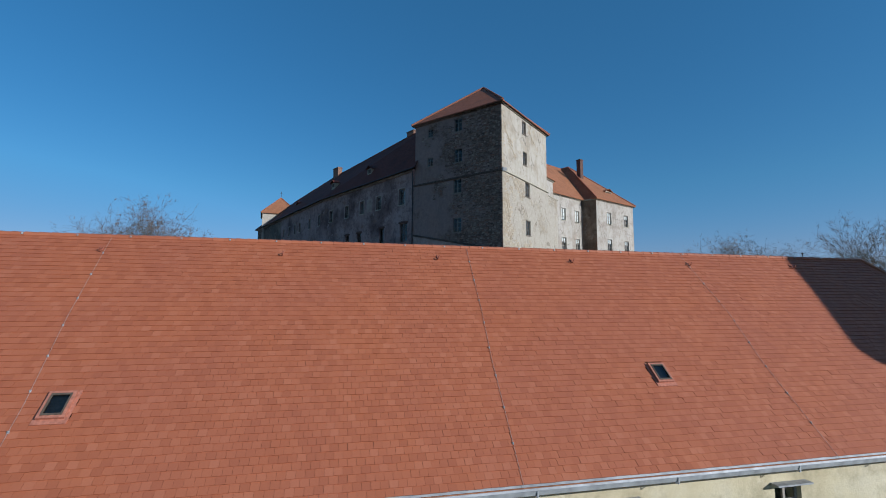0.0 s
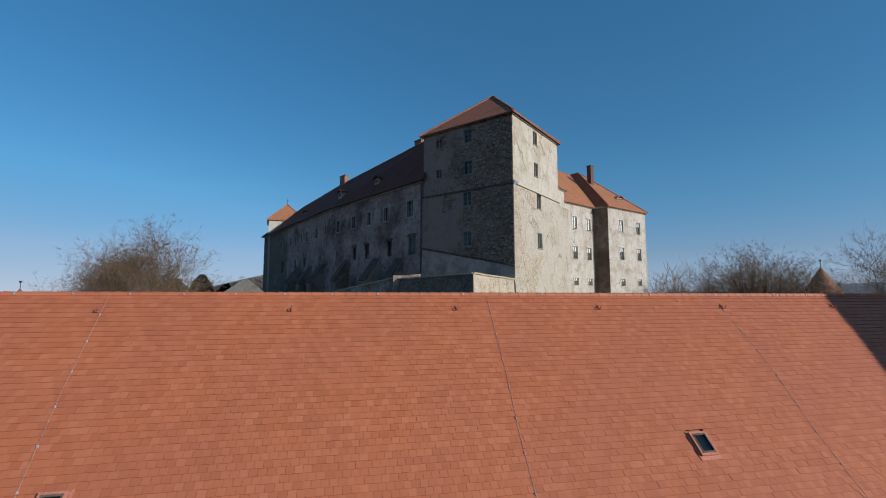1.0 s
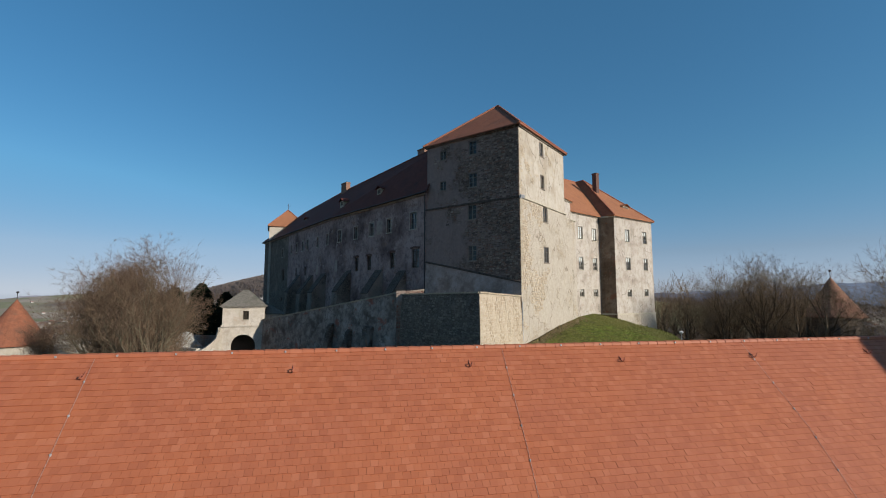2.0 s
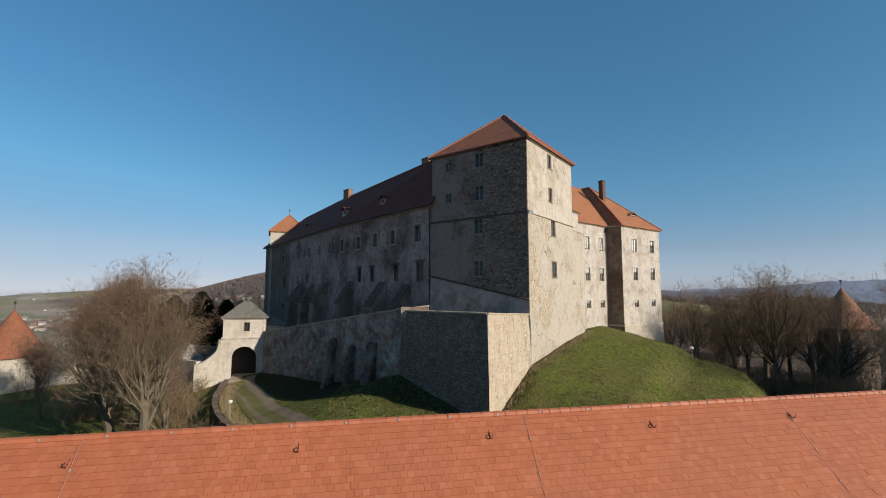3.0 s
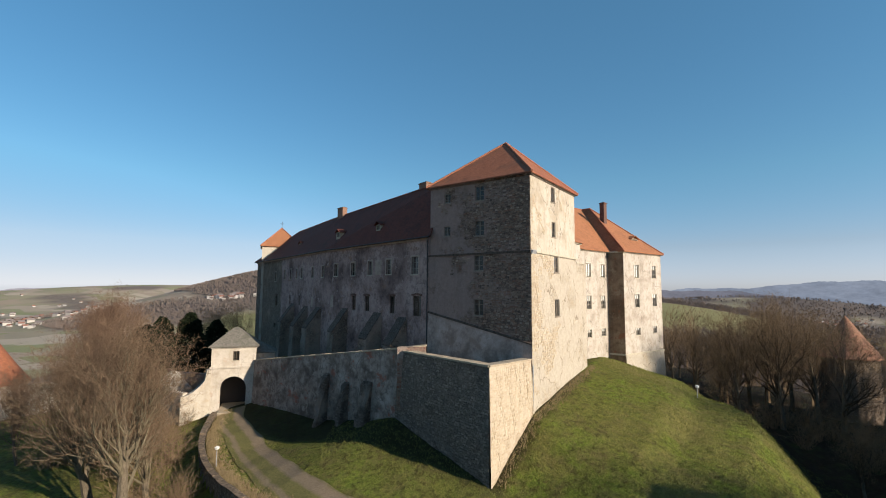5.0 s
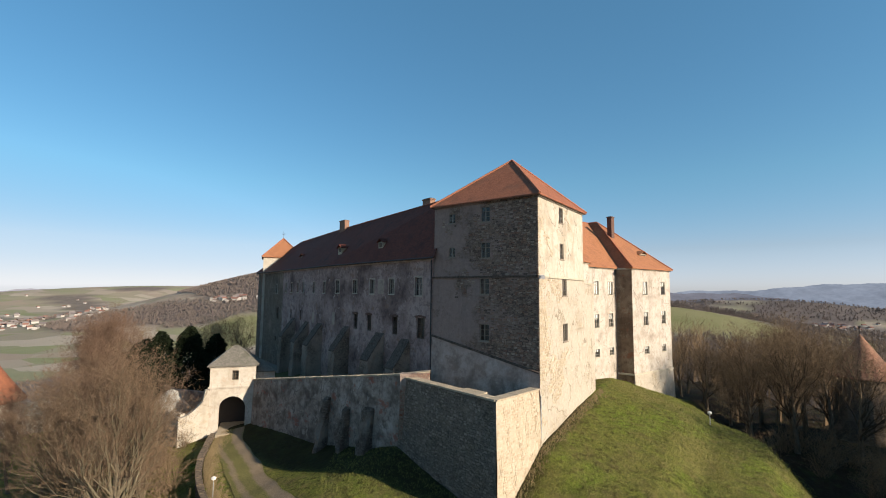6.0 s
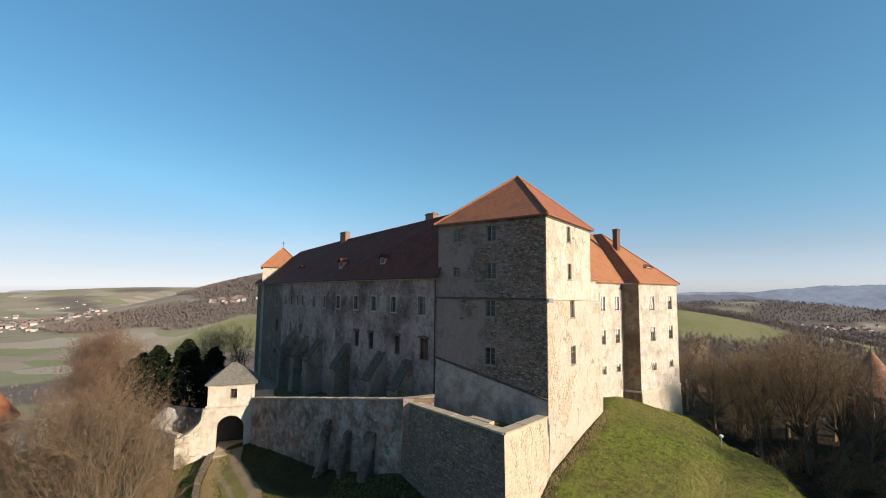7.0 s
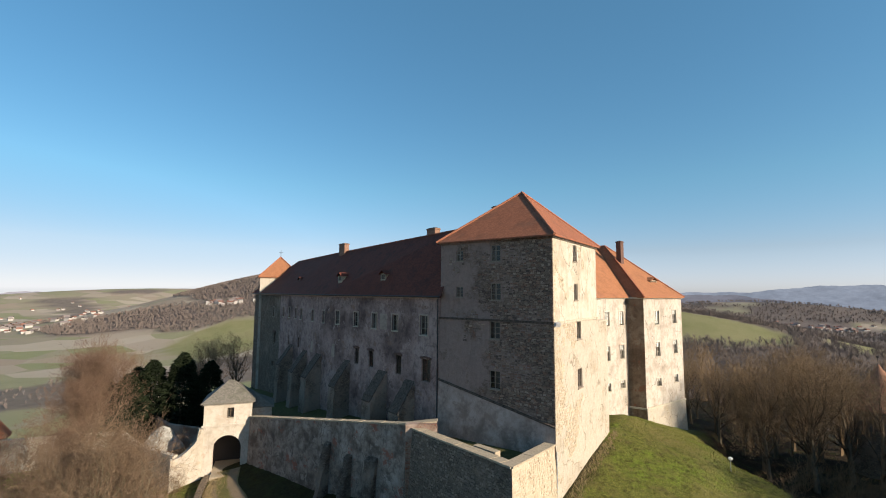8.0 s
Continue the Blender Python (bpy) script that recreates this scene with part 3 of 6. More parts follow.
def ditch_side(x, y):
    """Metres to the outer (west) side of the approach road's retaining wall."""
    return np.hypot(x - 12.0, y - 82.0) - 46.2


def crest_out(x, y):
    """Metres east of the mound's outer crest, beyond which the ditch falls off."""
    return x - np.where(y < 71, 33.0 - 0.015 * (y - 56) ** 2, 29.6 + 0.75 * (y - 71))


def woods_at(x, y, z):
    """1 where the land round the valley is wooded."""
    r = np.hypot(x - 5, y - 75)
    wob = np.sin(x * 0.011 + 2 * np.sin(y * 0.006)) + np.sin(y * 0.013 + 1.5 * np.sin(x * 0.008)) + 0.6 * np.sin(x * 0.031) * np.sin(y * 0.027)
    knoll = np.exp(-((x + 260) / 640) ** 2 - ((y - 1400) / 380) ** 2)
    wood = np.maximum(smooth(-2, 14, z + 9 * wob) * smooth(0.15, 0.3, knoll), smooth(0.5, 0.8, wob - 0.2) * smooth(200, -200, x) * 0.9)
    wood = np.maximum(wood, smooth(0.3, 0.5, np.exp(-((x + 700) / 190) ** 2 - ((y - 1080) / 100) ** 2) + 0.08 * wob))
    wood = np.maximum(wood, smooth(20, 60, x) * smooth(900, 800, r))
    wood = np.maximum(wood, smooth(0, 200, x) * smooth(-0.9, -0.4, wob + 0.9) * smooth(500, 620, r))
    bare = np.exp(-(((x - 345) * 0.86 - (y - 690) * 0.51) / 190) ** 2 - (((x - 345) * 0.51 + (y - 690) * 0.86) / 80) ** 2)
    glade = np.exp(-((x - 600) / 90) ** 2 - ((y - 610) / 45) ** 2)
    slope_w = np.exp(-((x + 400) / 105) ** 2 - ((y - 905) / 140) ** 2)
    glade = np.maximum(glade, slope_w + 0.04 * wob)
    bare = np.maximum(smooth(0.5, 0.56, bare + 0.02 * wob), smooth(0.4, 0.5, glade))
    return wood * (1 - bare), bare


def height(x, y):
    x, y = np.asarray(x, float), np.asarray(y, float)
    num = den = 0
    best = np.full(x.shape, 1e9)
    for (ax, ay, az), (bx, by, bz) in zip(FOOT, FOOT[1:]):
        dx, dy = bx - ax, by - ay
        t = np.clip(((x - ax) * dx + (y - ay) * dy) / (dx * dx + dy * dy), 0, 1)
        d = np.hypot(x - ax - t * dx, y - ay - t * dy)
        w = 1 / (d + 0.3) ** 4
        num, den = num + w * (az + t * (bz - az)), den + w
        best = np.minimum(best, d)
    foot = num / den
    out = (x - A[0]) * UR[1] - (y - A[1]) * UR[0]
    along = (x - A[0]) * UR[0] + (y - A[1]) * UR[1]
    east = smooth(-3, 4, out)
    fall_e = 0.16 * np.minimum(best, 10) + 0.5 * np.clip(best - 10, 0, 2.6) + 0.03 * np.clip(best - 12.6, 0, 5) + 0.75 * np.maximum(best - 17.6, 0)
    fall_w = 0.27 * best + 0.012 * np.maximum(best - 8, 0) ** 2
    mound = foot - (fall_e * east + fall_w * (1 - east))
    base = 0.45 + smooth(12, 20, out) * (-1.6 + 2.6 * smooth(15, 34, along))
    dd = ditch_side(x, y)
    base = base - (6.0 * smooth(-0.3, 0.3, dd) * (1 - smooth(3.6, 8.4, dd)) + 0.6 * smooth(4, 8, dd)) * smooth(-4, -12, x)
    base = base - 2.6 * smooth(0, 6, crest_out(x, y)) * smooth(38, 48, y)
    mound = mound - 3.5 * smooth(0, 5.5, crest_out(x, y)) * smooth(38, 48, y)
    k = 0.35
    near = np.logaddexp(mound / k, base / k) * k
    near = near + 0.12 * np.sin(x * 0.31 + 1) * np.sin(y * 0.27) + 0.05 * np.sin(x * 1.3) * np.sin(y * 1.1 + 0.5)
    r = np.hypot(x - 5, y - 75)
    valley = -88 + 5 * np.sin(x * 0.004 + 1) * np.sin(y * 0.0037)

    def hill(hx, hy, h, sx, sy, turn=0.0):
        c, s = math.cos(turn), math.sin(turn)
        u, v = (x - hx) * c + (y - hy) * s, -(x - hx) * s + (y - hy) * c
        return h * np.exp(-(u / sx) ** 2 - (v / sy) ** 2)

    valley = valley + hill(-260, 1400, 187, 600, 330) + hill(-1900, 2500, 100, 900, 500, 0.5) + hill(300, 790, 92, 400, 190, -0.5)
    valley = valley + hill(1300, 1900, 90, 700, 330, -0.45) + hill(500, 1500, 85, 420, 300) + hill(-1000, 3000, 88, 1300, 400)
    edge = smooth(58, 330, r)
    return near * (1 - edge) + valley * edge


def ground_z(x, y):
    return float(height(np.array([x]), np.array([y]))[0])


def build_ground():
    n = 410
    u = np.linspace(-1, 1, n)
    gx = 5 + 13 * np.sinh(u * 6.1)
    gy = 58 + 13 * np.sinh(u * 6.1)
    X, Y = np.meshgrid(gx, gy)
    Z = height(X, Y)
    co = np.stack([X, Y, Z], -1).reshape(-1, 3)
    i = np.arange(n * n).reshape(n, n)
    q = np.stack([i[:-1, :-1], i[:-1, 1:], i[1:, 1:], i[1:, :-1]], -1).reshape(-1, 4)
    me = bpy.data.meshes.new("ground")
    me.from_pydata(co.tolist(), [], q.tolist())
    r = np.hypot(X - 5, Y - 75)
    lit = np.maximum(smooth(0.3, 1.5, ditch_side(X, Y)) * smooth(-8, -16, X) * 0.12, np.maximum(smooth(34, 42, X), smooth(0.2, 1.6, crest_out(X, Y) + 0.5 * np.sin(Y * 0.9)) * smooth(38, 48, Y)))
    lit = np.maximum(lit, smooth(92, 105, Y))
    off, along = (X - A[0]) * UR[1] - (Y - A[1]) * UR[0], (X - A[0]) * UR[0] + (Y - A[1]) * UR[1]
    strip = smooth(1.9 + 0.5 * np.sin(along * 1.1), 0.5, off) * smooth(-10, -8, along) * smooth(17, 13, along)
    lit = np.maximum(lit, 0.85 * strip)
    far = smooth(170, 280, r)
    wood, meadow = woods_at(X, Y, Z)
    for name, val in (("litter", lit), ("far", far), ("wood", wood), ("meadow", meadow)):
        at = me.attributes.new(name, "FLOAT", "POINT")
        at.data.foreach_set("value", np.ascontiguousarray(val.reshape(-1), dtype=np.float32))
    me.polygons.foreach_set("use_smooth", [True] * len(me.polygons))
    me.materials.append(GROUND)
    me.update()
    tagged(new("ground", me), "winter grass and leaf litter over a castle hill and valley", "ground", "", "structure")


build_ground()


# ---- front building: long range with a clay tile roof ----
TURN_F = math.degrees(math.atan2(0.2036, 0.979))
FB = pose(0, 0, 0, 0, 0, TURN_F)
S0, S1, EAVE_N, RIDGE_N, EAVE_Z, RIDGE_Z = -30.0, 26.8, 12.3, 19.5, 3.3, 10.17
REAR_N = 2 * RIDGE_N - EAVE_N
SLOPE = math.hypot(RIDGE_N - EAVE_N, RIDGE_Z - EAVE_Z)
RUN, RISE = (RIDGE_N - EAVE_N) / SLOPE, (RIDGE_Z - EAVE_Z) / SLOPE


def fb(s, n, z):
    return FB @ Vector((s, n, z))


def front_building():
    base = fb(0, RIDGE_N, -1.5)
    ob = thing("long_building", base, "long yellow-plastered building under an orange clay tile roof", "building")
    HIP = 4.2
    w0, w1, wn0, wn1 = S0 + 0.4, S1 + HIP - 0.5, EAVE_N + 0.45, REAR_N - 0.45
    c = [fb(w0, wn0, 0), fb(w1, wn0, 0), fb(w1, wn1, 0), fb(w0, wn1, 0)]
    holes = [(s - w0, 1.75, 1.0, 1.3) for s in (-24, -18, -12, -6, 1.5, 7.5, 13.3, 19.5, 25)]
    th = 0.5
    wall("wall", c[0], c[1], -2.2, EAVE_Z - 0.25, th, holes, PLASTER_YELLOW, ob, "", th, th)
    wall("wall", c[1], c[2], -2.2, EAVE_Z - 0.25, th, [], PLASTER_YELLOW, ob, "", th, th)
    wall("wall", c[2], c[3], -2.2, EAVE_Z - 0.25, th, [], PLASTER_YELLOW, ob, "", th, th)
    wall("wall", c[3], c[0], -2.2, EAVE_Z - 0.25, th, [], PLASTER_YELLOW, ob, "", th, th)
    for s, z, w, h in holes:
        window(c[0], c[1], s, z, w, h, ob, 0.15)
        g = Geo()
        g.box(frame_of(c[0], c[1]), s - w / 2 - 0.15, s + w / 2 + 0.15, -0.28, 0.0, z + h / 2 + 0.12, z + h / 2 + 0.17)
        part("window_hood", g, ZINC, ob)
    # roof deck under the tiles
    g = Geo()
    d = 0.06
    v = [fb(S0, EAVE_N, EAVE_Z - d), fb(S1 + HIP, EAVE_N, EAVE_Z - d), fb(S1, RIDGE_N, RIDGE_Z - d), fb(S0, RIDGE_N, RIDGE_Z - d), fb(S1 + HIP, REAR_N, EAVE_Z - d), fb(S0, REAR_N, EAVE_Z - d)]
    g.slab(v, [(0, 1, 2, 3), (3, 2, 4, 5), (1, 4, 2)], 0.2)
    part("roof", g, ROOF_ORANGE, ob)
    g = Geo()
    g.face(fb(S0 + 0.45, wn0, EAVE_Z - 0.3), fb(S0 + 0.45, wn1, EAVE_Z - 0.3), fb(S0 + 0.45, RIDGE_N, RIDGE_Z - 0.4))
    part("gable", g, PLASTER_YELLOW, ob)
    # ridge and hip caps with pale clips
    cap_pieces([(fb(S0, RIDGE_N, RIDGE_Z - 0.02), fb(S1, RIDGE_N, RIDGE_Z - 0.02)), (fb(S1 + HIP, EAVE_N, EAVE_Z), fb(S1, RIDGE_N, RIDGE_Z))], TILE, ob, 0.13, 0.4)
    for i in range(34):
        s = S0 + 0.9 + i * 1.66
        g = Geo()
        g.box(FB, s - 0.025, s + 0.025, RIDGE_N - 0.135, RIDGE_N - 0.1, RIDGE_Z + 0.0, RIDGE_Z + 0.06)
        part("ridge_clip", g, ZINC, ob)
    # gutter along the eave, with brackets
    g = Geo()
    prof = [(-0.02, 0.0), (-0.05, -0.1), (-0.13, -0.14), (-0.21, -0.1), (-0.24, 0.02), (-0.225, 0.02), (-0.195, -0.085), (-0.13, -0.12), (-0.065, -0.085), (-0.035, 0.0)]
    for (na, za), (nb, zb) in zip(prof, prof[1:] + prof[:1]):
        g.face(fb(S0, EAVE_N + na, EAVE_Z - 0.06 + za), fb(S1 + HIP, EAVE_N + na, EAVE_Z - 0.06 + za), fb(S1 + HIP, EAVE_N + nb, EAVE_Z - 0.06 + zb), fb(S0, EAVE_N + nb, EAVE_Z - 0.06 + zb))
    part("gutter", g, ZINC, ob, "bright zinc eaves gutter")
    g = Geo()
    g.face(fb(S0, EAVE_N - 0.03, EAVE_Z - 0.02), fb(S1 + HIP, EAVE_N - 0.03, EAVE_Z - 0.02), fb(S1 + HIP - 0.1, EAVE_N + 0.16, EAVE_Z + 0.17), fb(S0, EAVE_N + 0.16, EAVE_Z + 0.17))
    part("eave_flashing", g, ZINC, ob)
    for i in range(14):
        s = S0 + 2 + i * 4.1
        g = Geo()
        g.box(FB, s - 0.02, s + 0.02, EAVE_N - 0.25, EAVE_N, EAVE_Z - 0.215, EAVE_Z - 0.2)
        g.box(FB, s - 0.02, s + 0.02, EAVE_N - 0.255, EAVE_N - 0.245, EAVE_Z - 0.2, EAVE_Z - 0.03)
        part("gutter_bracket", g, ZINC, ob)
    return ob


def slope(s, k, up=0.0):
    """A point of the front roof: k metres up the slope from the eave, up metres proud of it."""
    return fb(s, EAVE_N + k * RUN - up * RISE, EAVE_Z + k * RISE + up * RUN)


LONG = front_building()


def roof_window(s, k, parent):
    w, h = 0.46, 0.62
    m = FB @ Matrix(((1, 0, 0, s), (0, RUN, -RISE, EAVE_N + k * RUN), (0, RISE, RUN, EAVE_Z + k * RISE), (0, 0, 0, 1)))
    g = Geo()
    for x0, x1, y0, y1 in ((-w / 2 - 0.07, -w / 2, -0.07, h + 0.07), (w / 2, w / 2 + 0.07, -0.07, h + 0.07), (-w / 2, w / 2, -0.07, 0), (-w / 2, w / 2, h, h + 0.07)):
        g.box(m, x0, x1, y0, y1, -0.05, 0.14)
    rw = part("roof_window", g, TERRACOTTA, parent, "hinged roof hatch window in red-brown metal")
    g = Geo()
    g.box(m, -w / 2 - 0.14, w / 2 + 0.14, -0.2, -0.07, 0.03, 0.07)
    g.box(m, w / 2 + 0.07, w / 2 + 0.14, -0.07, h + 0.12, 0.03, 0.06)
    g.box(m, -w / 2 - 0.14, -w / 2 - 0.07, -0.07, h + 0.12, 0.03, 0.06)
    part("flashing", g, TERRACOTTA, rw)
    g = Geo()
    g.box(m, -w / 2, -w / 2 + 0.04, 0, h, 0.1, 0.155)
    g.box(m, w / 2 - 0.04, w / 2, 0, h, 0.1, 0.155)
    g.box(m, -w / 2 + 0.04, w / 2 - 0.04, 0, 0.05, 0.1, 0.155)
    g.box(m, -w / 2 + 0.04, w / 2 - 0.04, h - 0.05, h, 0.1, 0.155)
    part("sash", g, DARK_FRAME, rw)
    g = Geo()
    g.face(*[m @ Vector(v) for v in ((-w / 2 + 0.04, 0.05, 0.13), (w / 2 - 0.04, 0.05, 0.13), (w / 2 - 0.04, h - 0.05, 0.13), (-w / 2 + 0.04, h - 0.05, 0.13))])
    part("pane", g, GLASS, rw)
    g = Geo()
    g.box(m, -w / 2, w / 2, 0, h, -0.04, 0.045)
    part("shaft", g, INSIDE, rw)


for rs, rk in ((-6.85, 2.6), (10.45, 2.92)):
    roof_window(rs, rk, LONG)


def snow_hook(s, k, parent):
    g = Geo()
    g.tube([slope(s, k + 0.25, 0.05), slope(s, k, 0.06), slope(s, k - 0.06, 0.1), slope(s, k - 0.07, 0.2), slope(s + 0.04, k - 0.0, 0.25)], 0.022, 5)
    g.tube([slope(s - 0.02, k + 0.1, 0.05), slope(s - 0.02, k + 0.05, 0.14)], 0.02, 5)
    part("roof_hook", g, HOOK, parent)


for i in range(9):
    snow_hook(-14.1 + i * 5.93, 9.1, LONG)


def roof_wire(pts, parent):
    g = Geo()
    g.tube([slope(s, k, 0.06) for s, k in pts], 0.006, 5)
    w = part("lightning_wire", g, WIRE, parent, "thin lightning conductor on clips")
    for i in range(1, 9):
        k = i * 1.12
        s = float(np.interp(k, [p[1] for p in pts], [p[0] for p in pts]))
        g = Geo()
        g.box(pose(*slope(s, k, 0.05)), -0.018, 0.018, -0.018, 0.018, -0.02, 0.045)
        part("wire_clip", g, ZINC, w)


roof_wire([(4.5, -0.1), (4.6, 2.0), (4.68, 4.0), (4.85, 6.0), (5.05, 9.85)], LONG)
roof_wire([(-7.45, -0.1), (-7.6, 3.0), (-7.9, 6.0), (-8.12, 9.85)], LONG)
roof_wire([(14.7, -0.1), (14.95, 3.5), (15.4, 6.0), (15.55, 9.85)], LONG)


# ---- castle: corner tower ----
# windows: metres from the near corner, height, width, height of the opening
TOWER_LEFT = [(6.35, 29.85, 1.15, 1.7), (6.35, 25.9, 1.2, 1.75), (6.4, 22.0, 1.2, 1.75), (6.4, 17.1, 1.2, 1.8), (10.85, 29.75, 0.9, 1.15), (10.85, 25.85, 0.9, 1.15)]
TOWER_RIGHT = [(6.35, 30.0, 1.2, 1.75), (6.45, 25.95, 1.15, 1.75), (6.9, 21.95, 1.3, 1.85), (7.0, 17.05, 1.4, 1.95)]


def castle_tower():
    ob = thing("castle_tower", (6.3, 62.1, 7.0), "four-storey square castle tower of weathered rubble stone", "tower")
    th, zb, zt = 1.0, 23.0, 31.35
    left, right = TOWER_LEFT, TOWER_RIGHT
    nl = length(L, A)
    for p, q, holes, lo, up, flip in ((L, A, left, RUBBLE_DARK_SHADE, RUBBLE_DARK_SHADE, True), (A, B, right, RUBBLE_SUNLIT, PLASTER_PALE, False), (B, BACK, [], RUBBLE_SUNLIT, PLASTER_PALE, False), (BACK, L, [], RUBBLE_DARK_SHADE, RUBBLE_DARK_SHADE, False)):
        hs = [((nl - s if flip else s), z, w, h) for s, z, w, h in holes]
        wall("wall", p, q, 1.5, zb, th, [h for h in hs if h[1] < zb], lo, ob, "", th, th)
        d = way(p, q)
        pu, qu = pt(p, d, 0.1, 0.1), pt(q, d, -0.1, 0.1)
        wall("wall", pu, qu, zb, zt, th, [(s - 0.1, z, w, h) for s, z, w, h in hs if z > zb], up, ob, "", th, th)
        m = frame_of(p, q)
        n = length(p, q)
        for i in range(12):
            a, b = n * i / 12, n * (i + 1) / 12 - 0.01
            g = Geo()
            g.box(m, a, b, -0.13 - 0.02 * (i % 3), 0.1, zb - 0.1, zb + 0.1 + 0.015 * (i % 2))
            # string course on the shaded face is coloured darker for its shade
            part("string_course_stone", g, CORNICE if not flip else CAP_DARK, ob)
        g = Geo()
        g.box(frame_of(pu, qu), -0.16, n - 0.04, -0.18, 0.4, zt - 0.28, zt - 0.02)
        part("eaves_cornice", g, up, ob)
        for s, z, w, h in hs:
            if z > zb:
                window(pu, qu, s - 0.1, z, w, h, ob, 0.1, 3, WORN_FRAME)
            else:
                window(p, q, s, z, w, h, ob, 0.1, 3, WORN_FRAME)
    c = Vector((6.37, 62.15))
    o = [c + (Vector(p) - c) * 1.045 for p in (A, B, BACK, L)]
    apex = (6.6, 62.1, 37.5)
    ze = zt - 0.02
    g = Geo()
    v = [(p.x, p.y, ze) for p in o] + [apex]
    g.slab(v, [(0, 1, 4), (1, 2, 4), (2, 3, 4), (3, 0, 4)], 0.16)
    part("roof", g, ROOF_RED, ob, "red-brown plain-tile pyramid roof")
    ridge_caps([(v[i], apex) for i in range(4)], HIP_TILE, ob, 0.15, 0.4)
    chimney(4.1, 66.0, 33.0, 36.6, 0.7, 0.7, 35, ob)
    # slanting plinth ledge on the shaded side
    m = frame_of(L, A)
    g, e = Geo(), Geo()
    for i in range(20):
        a, b = nl * i / 20, nl * (i + 1) / 20
        za, zb2 = 16.4 - 2.75 * (i / 20), 16.4 - 2.75 * ((i + 1) / 20)
        e.face(m @ Vector((a, -0.15, za)), m @ Vector((b, -0.15, zb2)), m @ Vector((b, 0.0, zb2 + 0.08)), m @ Vector((a, 0.0, za + 0.08)))
        e.face(m @ Vector((a, -0.15, za - 0.14)), m @ Vector((b, -0.15, zb2 - 0.14)), m @ Vector((b, -0.15, zb2)), m @ Vector((a, -0.15, za)))
        e.face(m @ Vector((a, -0.03, za - 0.16)), m @ Vector((b, -0.03, zb2 - 0.16)), m @ Vector((b, -0.15, zb2 - 0.14)), m @ Vector((a, -0.15, za - 0.14)))
        g.face(m @ Vector((a, -0.3, 8)), m @ Vector((b, -0.3, 8)), m @ Vector((b, -0.03, zb2 - 0.16)), m @ Vector((a, -0.03, za - 0.16)))
    pl = part("plinth", g, PLINTH, ob, "smooth pale plastered battered plinth")
    part("ledge", e, CAP_DARK, pl, "dark slanting stone ledge")
    # floodlight on a bracket at the corner
    g = Geo()
    cx, cy = pt(A, (0.3, -0.95), 0.55)
    g.tube([(A[0], A[1], zb - 0.2), (cx, cy, zb - 0.1)], 0.05, 6)
    g.box(pose(cx, cy, zb - 0.1, 20, 0, 20), -0.25, 0.25, -0.15, 0.15, -0.18, 0.18)
    part("floodlight", g, ZINC, ob, "grey floodlight on a bracket")
    g = Geo()
    i4 = [pt(L, way(L, A), 3.0, 3.0), pt(A, way(A, B), 3.0, 3.0), pt(B, way(B, BACK), 3.0, 3.0), pt(BACK, way(BACK, L), 3.0, 3.0)]
    for p, q in zip(i4, i4[1:] + i4[:1]):
        g.face((*p, 8), (*q, 8), (*q, 31), (*p, 31))
    part("inner_wall", g, INSIDE, ob)
    # rain pipe at the joint with the west wing
    g = Geo()
    px, py = pt(L, way(L, A), -0.12, -0.14)
    g.tube([(px, py, 25.2), (px, py, 9.5)], 0.07, 6)
    part("rain_pipe", g, IRON, ob)
    return ob


TOWER = castle_tower()


# ---- castle: west wing ----
FW0 = (-3.0, 60.85)
WM = (-20.0, 81.3)
UW = way(WM, FW0)


